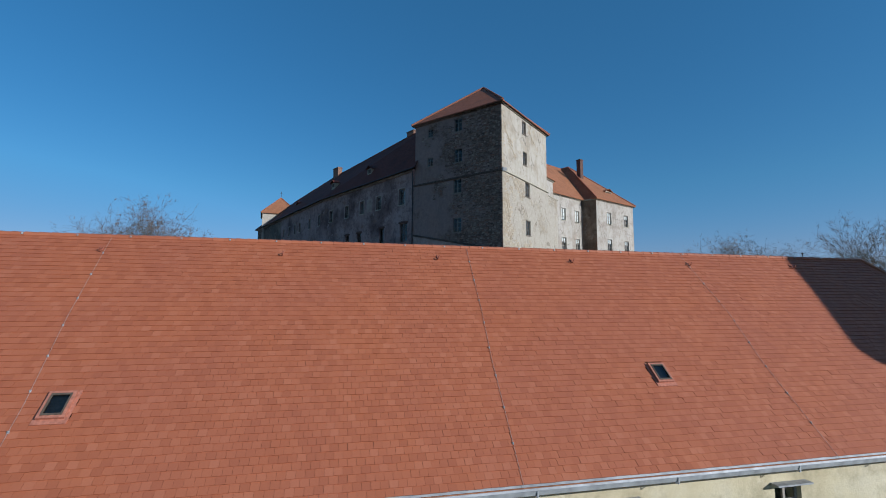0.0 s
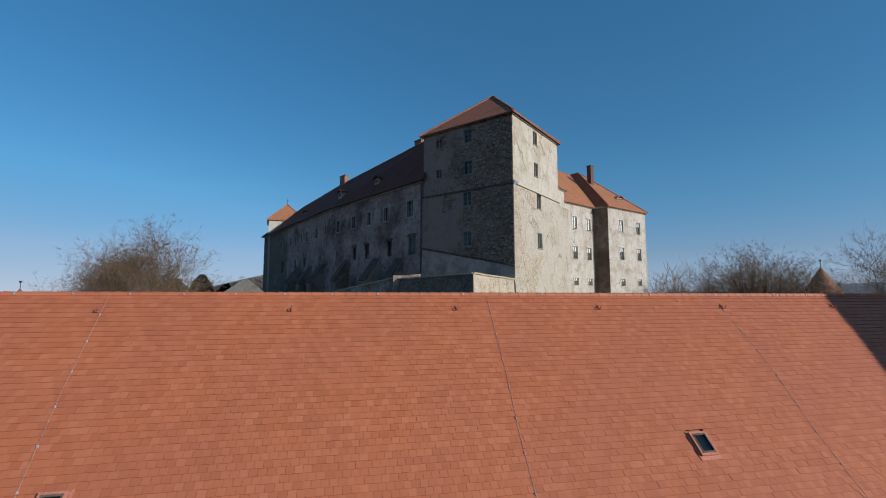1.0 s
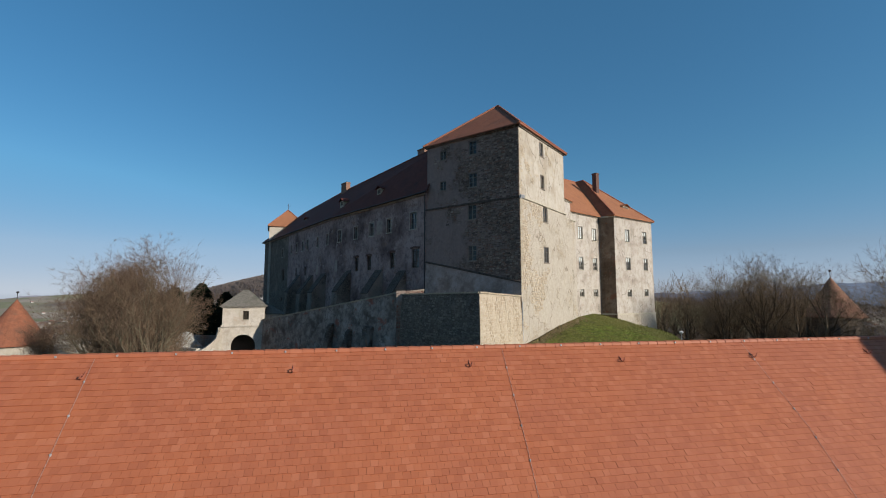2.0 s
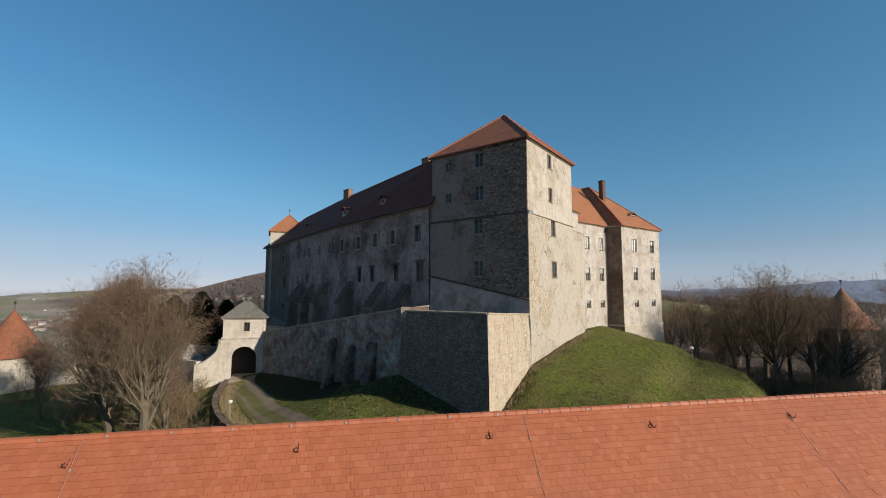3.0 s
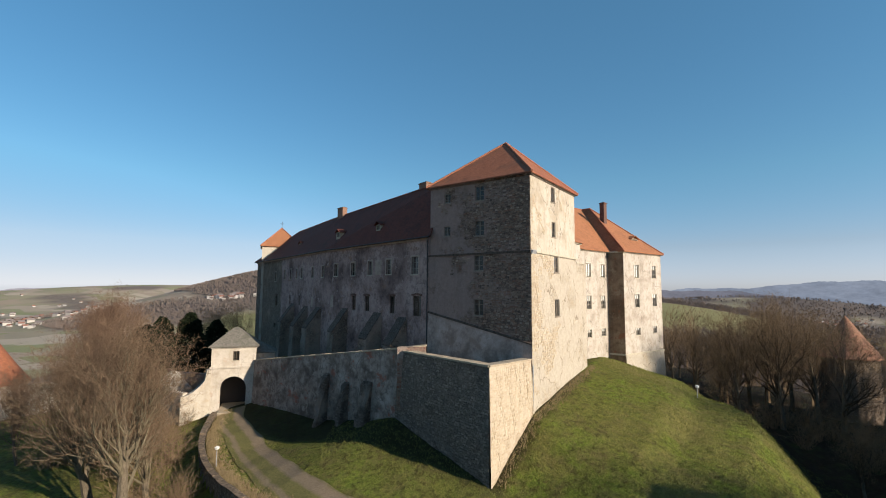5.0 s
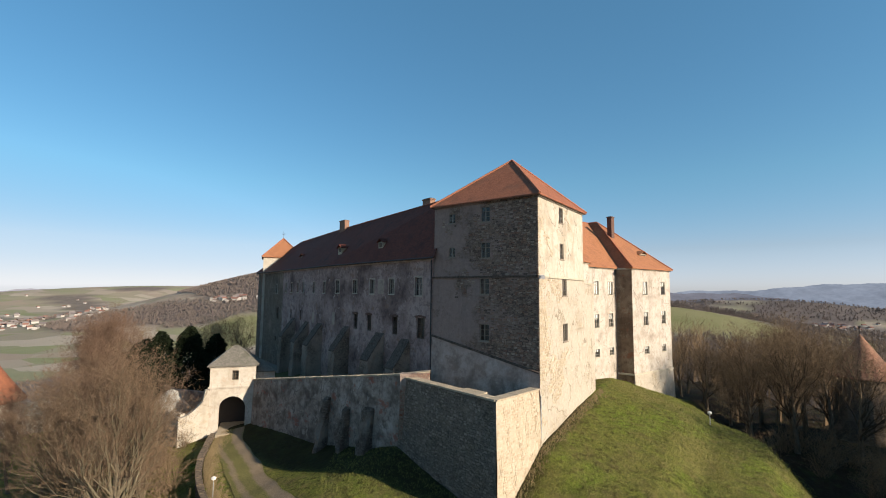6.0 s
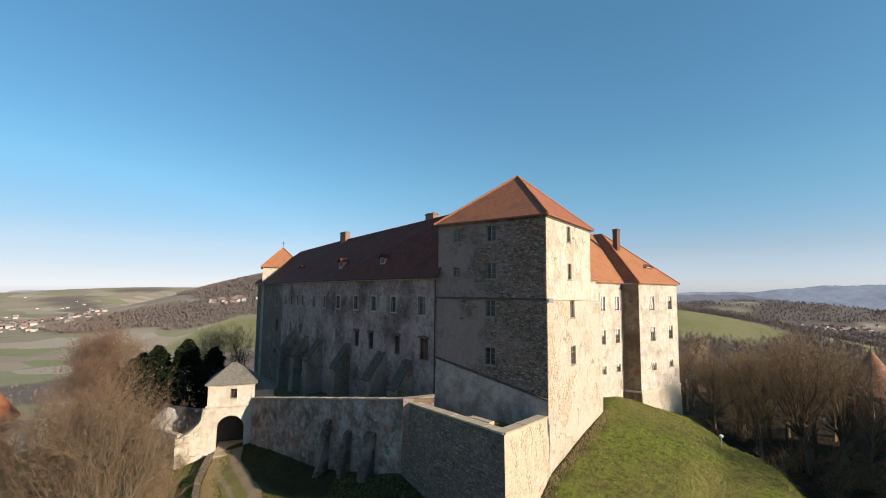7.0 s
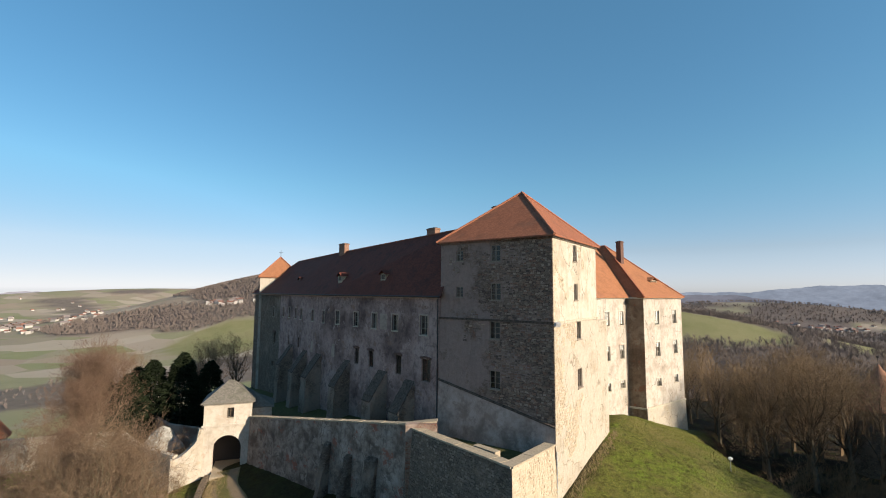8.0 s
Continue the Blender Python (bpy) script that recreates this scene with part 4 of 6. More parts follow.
def west_wing():
    ob = thing("castle_west_wing", (-14.0, 85.0, 7.0), "long shaded castle wing, blotched grey plaster, two rows of windows", "castle wing")
    zt, th = 25.35, 0.9
    n, n2, n3 = length(WM, FW0), length(F1, WM), length(NW, F1)
    h1 = [(n - s, 22.0, w, h) for s, w, h in ((2.65, 1.4, 2.25), (8.4, 1.2, 2.0), (13.1, 1.2, 2.0), (17.8, 1.15, 1.95), (23.1, 1.15, 1.95))]
    h1 += [(n - s, 17.0, w, h) for s, w, h in ((2.15, 1.6, 2.5), (7.5, 1.15, 2.25), (13.7, 1.15, 2.15), (17.4, 1.1, 2.15))]
    h2 = [(n2 - s, 21.9, w, 1.85) for s, w in ((1.3, 0.9), (6.1, 0.9), (11.8, 0.9), (14.6, 0.85), (18.3, 0.85), (22.0, 0.85))] + [(n2 - s, 16.9, 0.85, 1.75) for s in (12.7, 18.3)]
    h3 = [(n3 - 3.3, 16.6, 1.3, 2.2), (n3 - 4.0, 11.4, 1.3, 0.9), (n3 - 4.4, 21.6, 1.1, 1.9)]
    d2, d3 = way(F1, WM), way(NW, F1)
    wall("wall", WM, FW0, 4.0, zt, th, h1, PLASTER_GREY_SHADE, ob, "", 0.0, 0.0)
    wall("wall", F1, WM, 4.0, zt, th, h2, PLASTER_GREY_SHADE, ob, "", 0.0, 0.0)
    wall("wall", NW, F1, 1.0, zt, th, h3, RUBBLE_SHADE, ob, "", 0.9, 0.0)
    back = lambda p, d, o: (p[0] - d[1] * o, p[1] + d[0] * o)
    nwb, b0 = back(NW, d3, 15.0), back(FW0, UW, 13.5)
    wall("wall", b0, nwb, 4.0, zt, th, [], PLASTER_GREY_SHADE, ob, "", 0.9, 0.9)
    wall("wall", nwb, NW, 1.0, zt, th, [], PLASTER_GREY_SHADE, ob, "", 0.9, 0.9)
    for p, q, hs in ((WM, FW0, h1), (F1, WM, h2), (NW, F1, h3)):
        for i, (s, z, w, h) in enumerate(hs):
            pale = z > 20
            window(p, q, s, z, w, h, ob, 0.2, 3, PAINTED_FRAME if pale else DARK_FRAME, 0.0, z > 20, "", PLASTER_LIGHT_GREY if z > 20 else None)
            if z < 18 and h > 1.9:
                m = frame_of(p, q)
                g = Geo()
                for k in range(6):
                    a, b = s - w / 2 - 0.2 + (w + 0.4) * k / 6, s - w / 2 - 0.2 + (w + 0.4) * (k + 1) / 6
                    bow = 0.12 * (1 - abs(k - 2.5) / 2.5)
                    g.box(m, a, b - 0.01, -0.14, 0.0, z + h / 2 + bow, z + h / 2 + 0.22 + bow)
                part("window_hood", g, BRICK_DARK, ob, "dark brick window hood")
    m2, m1 = frame_of(F1, WM), frame_of(WM, FW0)
    for m, s, z, w, h in ((m1, n - 24.2, 17.1, 0.9, 1.9), (m2, n2 - 6.05, 16.8, 0.85, 1.7), (m1, n - 10.9, 22.0, 1.5, 2.0)):
        g = Geo()
        g.box(m, s - w / 2, s + w / 2, -0.03, 0.02, z - h / 2, z + h / 2)
        part("blind_window", g, PLASTER_LIGHT_GREY, ob, "walled-up window patch of pale plaster")
    for m, k in ((m1, n), (m2, n2), (frame_of(NW, F1), n3)):
        g = Geo()
        g.box(m, 0.0, k, -0.22, 0.0, zt - 0.3, zt - 0.05)
        part("eaves_cornice", g, PLASTER_LIGHT_GREY, ob)
    g = Geo()
    for p, q, d in ((WM, FW0, UW), (F1, WM, d2), (NW, F1, d3)):
        a, b = back(p, d, 3.2), back(q, d, 3.2)
        g.face((*a, 5), (*b, 5), (*b, zt), (*a, zt))
    part("inner_wall", g, INSIDE, ob)
    o, ze = 0.5, zt + 0.05
    e0, em, e1, e2 = pt(FW0, UW, 0.9, -o), pt(WM, UW, 0, -o), pt(F1, d2, 0, -o), pt(NW, d3, -o, -o)
    r0, rm, r2 = (-0.5, 65.6), (-20.2, 93.2), (-34.6, 115.9)
    b2 = (nwb[0] + 0.3, nwb[1] + 0.3)
    g = Geo()
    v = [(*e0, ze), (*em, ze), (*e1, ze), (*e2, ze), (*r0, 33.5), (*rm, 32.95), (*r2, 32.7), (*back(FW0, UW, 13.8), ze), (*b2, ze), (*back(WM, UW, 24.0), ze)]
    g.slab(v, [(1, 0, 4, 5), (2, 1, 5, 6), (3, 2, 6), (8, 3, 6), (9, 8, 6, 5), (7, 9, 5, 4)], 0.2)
    part("roof", g, ROOF_DARK_SHADE, ob, "red-brown tiled roof, its shade put into a darker colour")
    ridge_caps([(v[4], v[5]), (v[5], v[6]), (v[6], v[3])], HIP_DARK_SHADE, ob, 0.14, 0.42)
    g = Geo()
    g.tube([pt(FW0, UW, 0.7, -o - 0.1) + (ze - 0.1,), pt(WM, UW, 0, -o - 0.1) + (ze - 0.1,), pt(F1, d2, 0, -o - 0.1) + (ze - 0.1,), pt(NW, d3, -o, -o - 0.1) + (ze - 0.1,)], 0.1, 6)
    part("gutter", g, IRON, ob)
    turn = math.degrees(math.atan2(UW[1], UW[0]))
    chimney(-19.8, 92.4, 31.5, 34.5, 2.0, 0.9, turn, ob)
    chimney(-3.7, 71.0, 31.5, 34.45, 1.7, 0.9, turn, ob)
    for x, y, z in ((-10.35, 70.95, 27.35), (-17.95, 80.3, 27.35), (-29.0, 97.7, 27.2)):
        dormer(x, y, z, turn, ob, ROOF_DARK_SHADE)
    for m, s, up, wide in ((m1, n - 5.1, -0.3, 0.95), (m1, n - 10.9, 0.1, 1.0), (m1, n - 19.9, 0.4, 0.85), (m2, n2 - 2.7, 0.3, 1.15), (m2, n2 - 9.0, 0.2, 0.95), (m2, n2 - 16.4, 0.5, 0.9)):
        g = Geo()
        x0, x1 = s - wide, s + wide
        prof = [(0.05, 5.0), (-2.75, 5.0), (-2.35, 12.4 + up), (-0.05, 15.6 + up), (0.05, 15.6 + up)]
        rough_prism(g, m, x0, x1, prof)
        bu = part("buttress", g, BUTTRESS, ob, "sloping-topped rough plastered buttress")
        for k in range(7):
            f0, f1 = k / 7, (k + 0.96) / 7
            jut = 0.05 * ((k * 5 + len(bu.name)) % 3)
            y0, y1, za, zc = -2.45 + 2.45 * f0, -2.45 + 2.45 * f1, 12.45 + up + 3.33 * f0, 12.45 + up + 3.33 * f1
            g = Geo()
            v = [m @ Vector(q) for q in ((x0 + 0.05 - jut, y0, za + jut), (x1 - 0.08 + jut, y0, za + jut), (x1 - 0.02 - jut, y1, zc + jut * 0.5), (x0 - 0.02 + jut, y1, zc + jut * 0.5))]
            g.slab(v, [(0, 1, 2, 3)], 0.16)
            part("weathering_slab", g, CAP_DARK, bu, "dark weathering slab")
    return ob


west_wing()


def corner_turret():
    c0 = Vector((-39.7, 118.6, 0))
    ob = thing("corner_turret", (c0.x, c0.y, 20.0), "square corner turret with a bright orange pyramid roof", "turret")
    m = pose(c0.x, c0.y, 0, 0, 0, 20)
    k = 4.3
    c = [m @ Vector(v) for v in ((-k, -k, 0), (k, -k, 0), (k, k, 0), (-k, k, 0))]
    for p, q in zip(c, c[1:] + c[:1]):
        wall("wall", p, q, 1.0, 29.1, 0.6, [], PLASTER_PALE, ob, "", 0.6, 0.6)
        g = Geo()
        g.box(frame_of(p, q), -0.15, 2 * k + 0.15, -0.15, 0.0, 28.8, 29.05)
        part("eaves_cornice", g, CORNICE, ob)
    k = 4.7
    v = [tuple(m @ Vector(q)) for q in ((-k, -k, 29.05), (k, -k, 29.05), (k, k, 29.05), (-k, k, 29.05), (0, 0, 33.9))]
    g = Geo()
    g.slab(v, [(0, 1, 4), (1, 2, 4), (2, 3, 4), (3, 0, 4)], 0.15)
    part("roof", g, ROOF_ORANGE, ob)
    ridge_caps([(q, v[4]) for q in v[:4]], HIP_TILE, ob, 0.14)
    g = Geo()
    g.tube([(c0.x, c0.y, 33.8), (c0.x, c0.y, 35.5)], 0.05, 5)
    g.tube([(c0.x - 0.4, c0.y - 0.1, 35.0), (c0.x + 0.4, c0.y + 0.1, 35.0)], 0.04, 5)
    part("finial", g, IRON, ob)


corner_turret()


# ---- castle: east wing ----
def east_wing():
    ob = thing("castle_east_wing", (24.0, 80.0, 7.0), "sunlit castle wing with pale peeling plaster and three storeys", "castle wing")
    zt, th = 25.4, 0.9
    EB1, EB0 = pt(E1, UE, 0, 18), pt(E0, UE, 0, 18)
    P0, P1 = (16.0, 71.1), (25.6, 78.95)
    UP = way(P0, P1)
    hs = [(s, z, 1.25, h) for s in (6.9, 10.9) for z, h in ((22.2, 2.1), (17.3, 2.1), (12.6, 1.2))]
    wall("wall", P0, P1, 4.0, zt, th, hs, PLASTER_EAST, ob, "", 0, 0)
    for s, z, w, h in hs:
        window(P0, P1, s, z, w, h, ob, 0.1, 3, PAINTED_FRAME, 0.9 if z > 20 else 0.4, True, "", PLASTER_GATE)
    # return wall faces away from the sun; brown plaster paints that shade
    wall("wall", P1, E0, 4.0, zt, th, [], PLASTER_BROWN_SHADE, ob, "return wall of patchy plaster, its shade coloured in as brown", 0, 0.3)
    he = [(3.7, 22.25, 1.3, 2.15), (3.72, 17.5, 1.3, 2.15), (3.75, 12.6, 1.25, 1.2), (9.05, 22.3, 1.3, 2.15), (9.05, 17.6, 1.3, 2.15), (8.95, 12.7, 1.25, 1.2)]
    wall("wall", E0, E1, 1.0, zt, th, he, PLASTER_EAST, ob, "", th, th)
    for i, (s, z, w, h) in enumerate(he):
        window(E0, E1, s, z, w, h, ob, 0.1, 3, PAINTED_FRAME, 0.9 if i == 0 else 0.35, True, "", PLASTER_GATE)
    wall("wall", E1, EB1, 1.0, zt, th, [], PLASTER_EAST, ob, "", th, th)
    wall("wall", EB1, EB0, 1.0, zt, th, [], PLASTER_EAST, ob, "", th, th)
    m, ne = frame_of(E0, E1), length(E0, E1)
    for mm, a, b in ((m, -0.12, ne + 0.12), (frame_of(P1, E0), 0.1, length(P1, E0))):
        g = Geo()
        g.box(mm, a, b, -0.16, 0.0, 9.05, 9.3)
        part("string_course", g, CORNICE, ob)
    g = Geo()
    for i in range(10):
        a, b = ne * i / 10, ne * (i + 1) / 10
        g.face(m @ Vector((a, -0.5, 1)), m @ Vector((b, -0.5, 1)), m @ Vector((b, -0.1, 9.05)), m @ Vector((a, -0.1, 9.05)))
    m3 = frame_of(E1, EB1)
    g.face(m3 @ Vector((0, -0.5, 1)), m3 @ Vector((18, -0.5, 1)), m3 @ Vector((18, -0.1, 9.05)), m3 @ Vector((0, -0.1, 9.05)))
    part("plinth", g, RUBBLE_SUNLIT, ob)
    # deep block beside the tower, flush with it below and set back above
    K0, K1 = pt(B, UR, -0.05, 0.0), pt(B, UR, 3.75, 0.06)
    K2 = pt(B, UR, 3.75, 8.0)
    wall("wall", K0, K1, 2.0, 22.6, 0.6, [], RUBBLE_SUNLIT, ob, "", 0, 0.6)
    wall("wall", K1, K2, 2.0, 22.6, 0.6, [], PLASTER_EAST, ob, "", 0.6, 0)
    k0, k1 = pt(B, UR, -0.05, 0.55), pt(B, UR, 3.3, 0.55)
    wall("wall", k0, k1, 22.6, zt, 0.6, [], PLASTER_EAST, ob, "", 0, 0.6)
    wall("wall", k1, pt(B, UR, 3.3, 8.0), 22.6, zt, 0.6, [], PLASTER_EAST, ob, "", 0.6, 0)
    g = Geo()
    g.slab([(*pt(B, UR, 0, -0.05), 22.6), (*pt(B, UR, 3.85, -0.05), 22.6), (*pt(B, UR, 3.85, 1.2), 22.85), (*pt(B, UR, 0, 1.2), 22.85)], [(0, 1, 2, 3)], 0.12)
    part("ledge", g, CORNICE, ob)
    for p, q in ((P0, P1), (P1, E0), (E0, E1), (k0, k1)):
        g = Geo()
        g.box(frame_of(p, q), 0.0, length(p, q) + 0.15, -0.16, 0.0, zt - 0.26, zt - 0.04)
        part("eaves_cornice", g, CORNICE, ob)
    o, ze, zr = 0.4, zt + 0.02, 34.2
    ap = pt(E0, UE, 5.73, 10.0)
    v = [(*pt(E0, UE, -o, -o), ze), (*pt(E1, UE, o, -o), ze), (*ap, zr), (*pt(E0, UE, 5.73, 26), zr), (*pt(E0, UE, -o, 26), ze), (*pt(E1, UE, o, 26), ze)]
    g = Geo()
    g.slab(v, [(0, 1, 2), (1, 5, 3, 2), (4, 0, 2, 3)], 0.16)
    part("roof", g, ROOF_ORANGE, ob, "orange tiled hipped roof")
    ridge_caps([(v[0], v[2]), (v[1], v[2]), (v[2], v[3])], HIP_TILE, ob, 0.14)
    v = [(*pt(P0, UP, -3, -o), ze), (*pt(P0, UP, 16, -o), ze), (*pt(P0, UP, 22, 9.0), zr), (*pt(P0, UP, -3, 9.0), zr), (*pt(P0, UP, -3, 18), ze), (*pt(P0, UP, 22, 18), ze)]
    g = Geo()
    g.slab(v, [(0, 1, 2, 3), (3, 2, 5, 4)], 0.16)
    part("roof", g, ROOF_ORANGE, ob)
    ridge_caps([(v[3], v[2])], HIP_TILE, ob, 0.14)
    v = [(*pt(k0, UR, -0.1, -0.35), ze), (*pt(k1, UR, 0.35, -0.35), ze), (*pt(k1, UR, -1.4, 3.4), ze + 2.4), (*pt(k0, UR, -0.1, 3.4), ze + 2.4), (*pt(k1, UR, 0.35, 8.0), ze)]
    g = Geo()
    g.slab(v, [(0, 1, 2, 3), (1, 4, 2)], 0.14)
    part("roof", g, ROOF_ORANGE, ob)
    turn = math.degrees(math.atan2(UE[1], UE[0]))
    chimney(27.6, 85.5, 29.0, 34.7, 0.85, 0.85, turn, ob, BRICK_DARK)
    x, y = pt(E0, UE, 7.4, 2.3)
    dormer(x, y, 27.1, turn, ob, ROOF_ORANGE, 1.9, 1.0)
    g = Geo()
    a = pt(P0, UP, 8.5, 9.0)
    g.tube([(*a, 34), (*a, 36.4)], 0.03, 5)
    part("antenna", g, IRON, ob)
    g = Geo()
    pr = pt(P1, UP, -0.25, -0.15)
    g.tube([(*pr, 25.2), (*pr, 8.0)], 0.08, 6)
    part("rain_pipe", g, IRON, ob)
    g = Geo()
    for p, q in ((pt(P0, UP, 0, 3), pt(P1, UP, 0, 3)), (pt(E0, UE, 1, 3), pt(E1, UE, -1, 3))):
        g.face((*p, 5), (*q, 5), (*q, zt), (*p, zt))
    part("inner_wall", g, INSIDE, ob)


east_wing()


# ---- terrace, ward wall and gate ----
def coping(line, parent, w=0.75, over=0.12, mat=CAP, step=1.1):
    """Stone slabs along the top of a wall: line of (x, y, z) at its outer edge, the wall to the left."""
    for (ax, ay, az), (bx, by, bz) in zip(line, line[1:]):
        n = max(1, int(length((ax, ay), (bx, by)) / step))
        d = way((ax, ay), (bx, by))
        for i in range(n):
            a, b = i / n, (i + 1) / n - 0.004
            jit = random.uniform(-0.015, 0.02)
            ps = []
            for t in (a, b):
                for o in (-over, w):
                    x, y = ax + (bx - ax) * t - d[1] * o, ay + (by - ay) * t + d[0] * o
                    ps.append((x, y, az + (bz - az) * t + 0.14 + jit))
            g = Geo()
            g.slab([ps[0], ps[2], ps[3], ps[1]], [(0, 1, 2, 3)], 0.16)
            part("coping_stone", g, mat, parent)


def leaning(name, p, q, zb, zt0, zt1, batter, th, mat, parent, label="", steps=14, more=(0.0, 0.0)):
    """A wall from p to q (outside right) that leans inwards: its foot stands batter metres out."""
    m, n = frame_of(p, q), length(p, q)
    g = Geo()
    rows = 8
    for i in range(steps):
        for j in range(rows):
            c = []
            for a, b in ((i, j), (i + 1, j), (i + 1, j + 1), (i, j + 1)):
                s, f = n * a / steps, b / rows
                s += (more[1] * s / n - more[0] * (1 - s / n)) * (1 - f)
                zt = zt0 + (zt1 - zt0) * a / steps
                wob = 0.03 * math.sin(a * 2.1 + b * 1.3) if 0 < a < steps else 0.0
                c.append(m @ Vector((s, -batter * (1 - f) + wob, zb + (zt - zb) * f)))
            g.face(*c)
        s0, s1 = n * i / steps, n * (i + 1) / steps
        t0, t1 = zt0 + (zt1 - zt0) * i / steps, zt0 + (zt1 - zt0) * (i + 1) / steps
        g.face(m @ Vector((s0, 0, t0)), m @ Vector((s1, 0, t1)), m @ Vector((s1, th, t1)), m @ Vector((s0, th, t0)))
        c0, c1 = min(max(s0, th + 0.1), n - th - 0.1), min(max(s1, th + 0.1), n - th - 0.1)
        g.face(m @ Vector((c1, th, zb)), m @ Vector((c0, th, zb)), m @ Vector((c0, th, t0)), m @ Vector((c1, th, t1)))
    return part(name, g, mat, parent, label)


def terrace():
    ob = thing("terrace_bastion", (2.5, 52.0, 3.0), "angular rubble stone terrace bastion at the foot of the tower", "bastion")
    z = 12.35
    AT = pt(A, UR, 0.15, 0.1)
    # one masonry in two colourings: first wall as shaded, second as sunlit
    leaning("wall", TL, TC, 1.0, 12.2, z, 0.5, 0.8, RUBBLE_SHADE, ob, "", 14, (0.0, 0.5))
    leaning("wall", TC, AT, 1.0, z, 12.0, 0.5, 0.8, RUBBLE_TERRACE_LIT, ob, "", 14, (0.5, 0.0))
    TE = (-3.1, 57.3)
    wall("wall", TE, TL, 6.0, 12.7, 0.8, [], RUBBLE_RED, ob)
    coping([(*TL, 12.2), (*TC, z), (*AT, 12.0)], ob, 0.95)
    g = Geo()
    g.box(pose(1.2, 51.6, 11.2, 0, 0, -48), -1.3, 1.3, -0.35, 0.35, -0.6, 0.9)
    part("step_block", g, CAP, ob)
    g = Geo()
    x, y = pt(TC, way(TC, AT), length(TC, AT) - 0.12, -0.18)
    g.tube([(x, y, 11.5), (x, y, 6.2)], 0.06, 6)
    part("rain_pipe", g, ZINC, ob)
    return ob


TERRACE = terrace()


def ward_wall():
    ob = thing("ward_wall", (-17.0, 67.0, 3.0), "long ward wall with peeling plaster over brick and stone", "wall")
    n = length(GW, TL)
    leaning("wall", GW, TL, 0.5, 8.3, 12.4, 0.25, 0.8, PLASTER_WARD, ob, "", 24)
    coping([(*GW, 8.3), (*TL, 12.4), (-3.1, 57.3, 12.75)], ob, 0.85)
    m = frame_of(GW, TL)
    for s, zt, w in ((17.2, 8.4, 0.75), (20.9, 7.8, 0.7), (24.6, 8.3, 1.2)):
        g = Geo()
        x0, x1 = s - w / 2, s + w / 2
        prof = [(0.3, 1.0), (-2.2, 1.0), (-1.8, 2.6), (-1.0, zt - 2.2), (-0.65, zt - 0.3), (-0.25, zt), (0.3, zt)]
        rough_prism(g, m, x0, x1, prof, 0.12)
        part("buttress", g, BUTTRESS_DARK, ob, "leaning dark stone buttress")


ward_wall()


def ward_floor():
    g = Geo()
    g.face((GW[0], GW[1] + 0.6, 6.6), (TL[0] + 0.3, TL[1] + 0.4, 10.4), (TC[0], TC[1] + 0.9, 10.6), (A[0], A[1], 10.9), (L[0], L[1], 10.6), (WM[0], WM[1], 8.0), (F1[0], F1[1], 6.0), (NW[0], NW[1], 4.0), (-46.0, 104.0, 3.6), (-36.5, 81.0, 4.6))
    solo("ward_ground", g, GROUND_WARD, "shaded grassy strip between wing and ward wall", "ground", "", "structure")


def ward_material():
    m = Mat("ward_grass", 0.95, 0.1)
    f = m.noise(3.0, 7, 0.75)
    m.color(m.ramp(f, (0.3, (0.05, 0.05, 0.02)), (0.7, (0.13, 0.12, 0.05))))
    m.bump(f, 0.6, 0.1)
    return m.m


GROUND_WARD = ward_material()
ward_floor()

# gatehouse
G0, G1 = (-34.45, 74.15), (-28.75, 76.05)


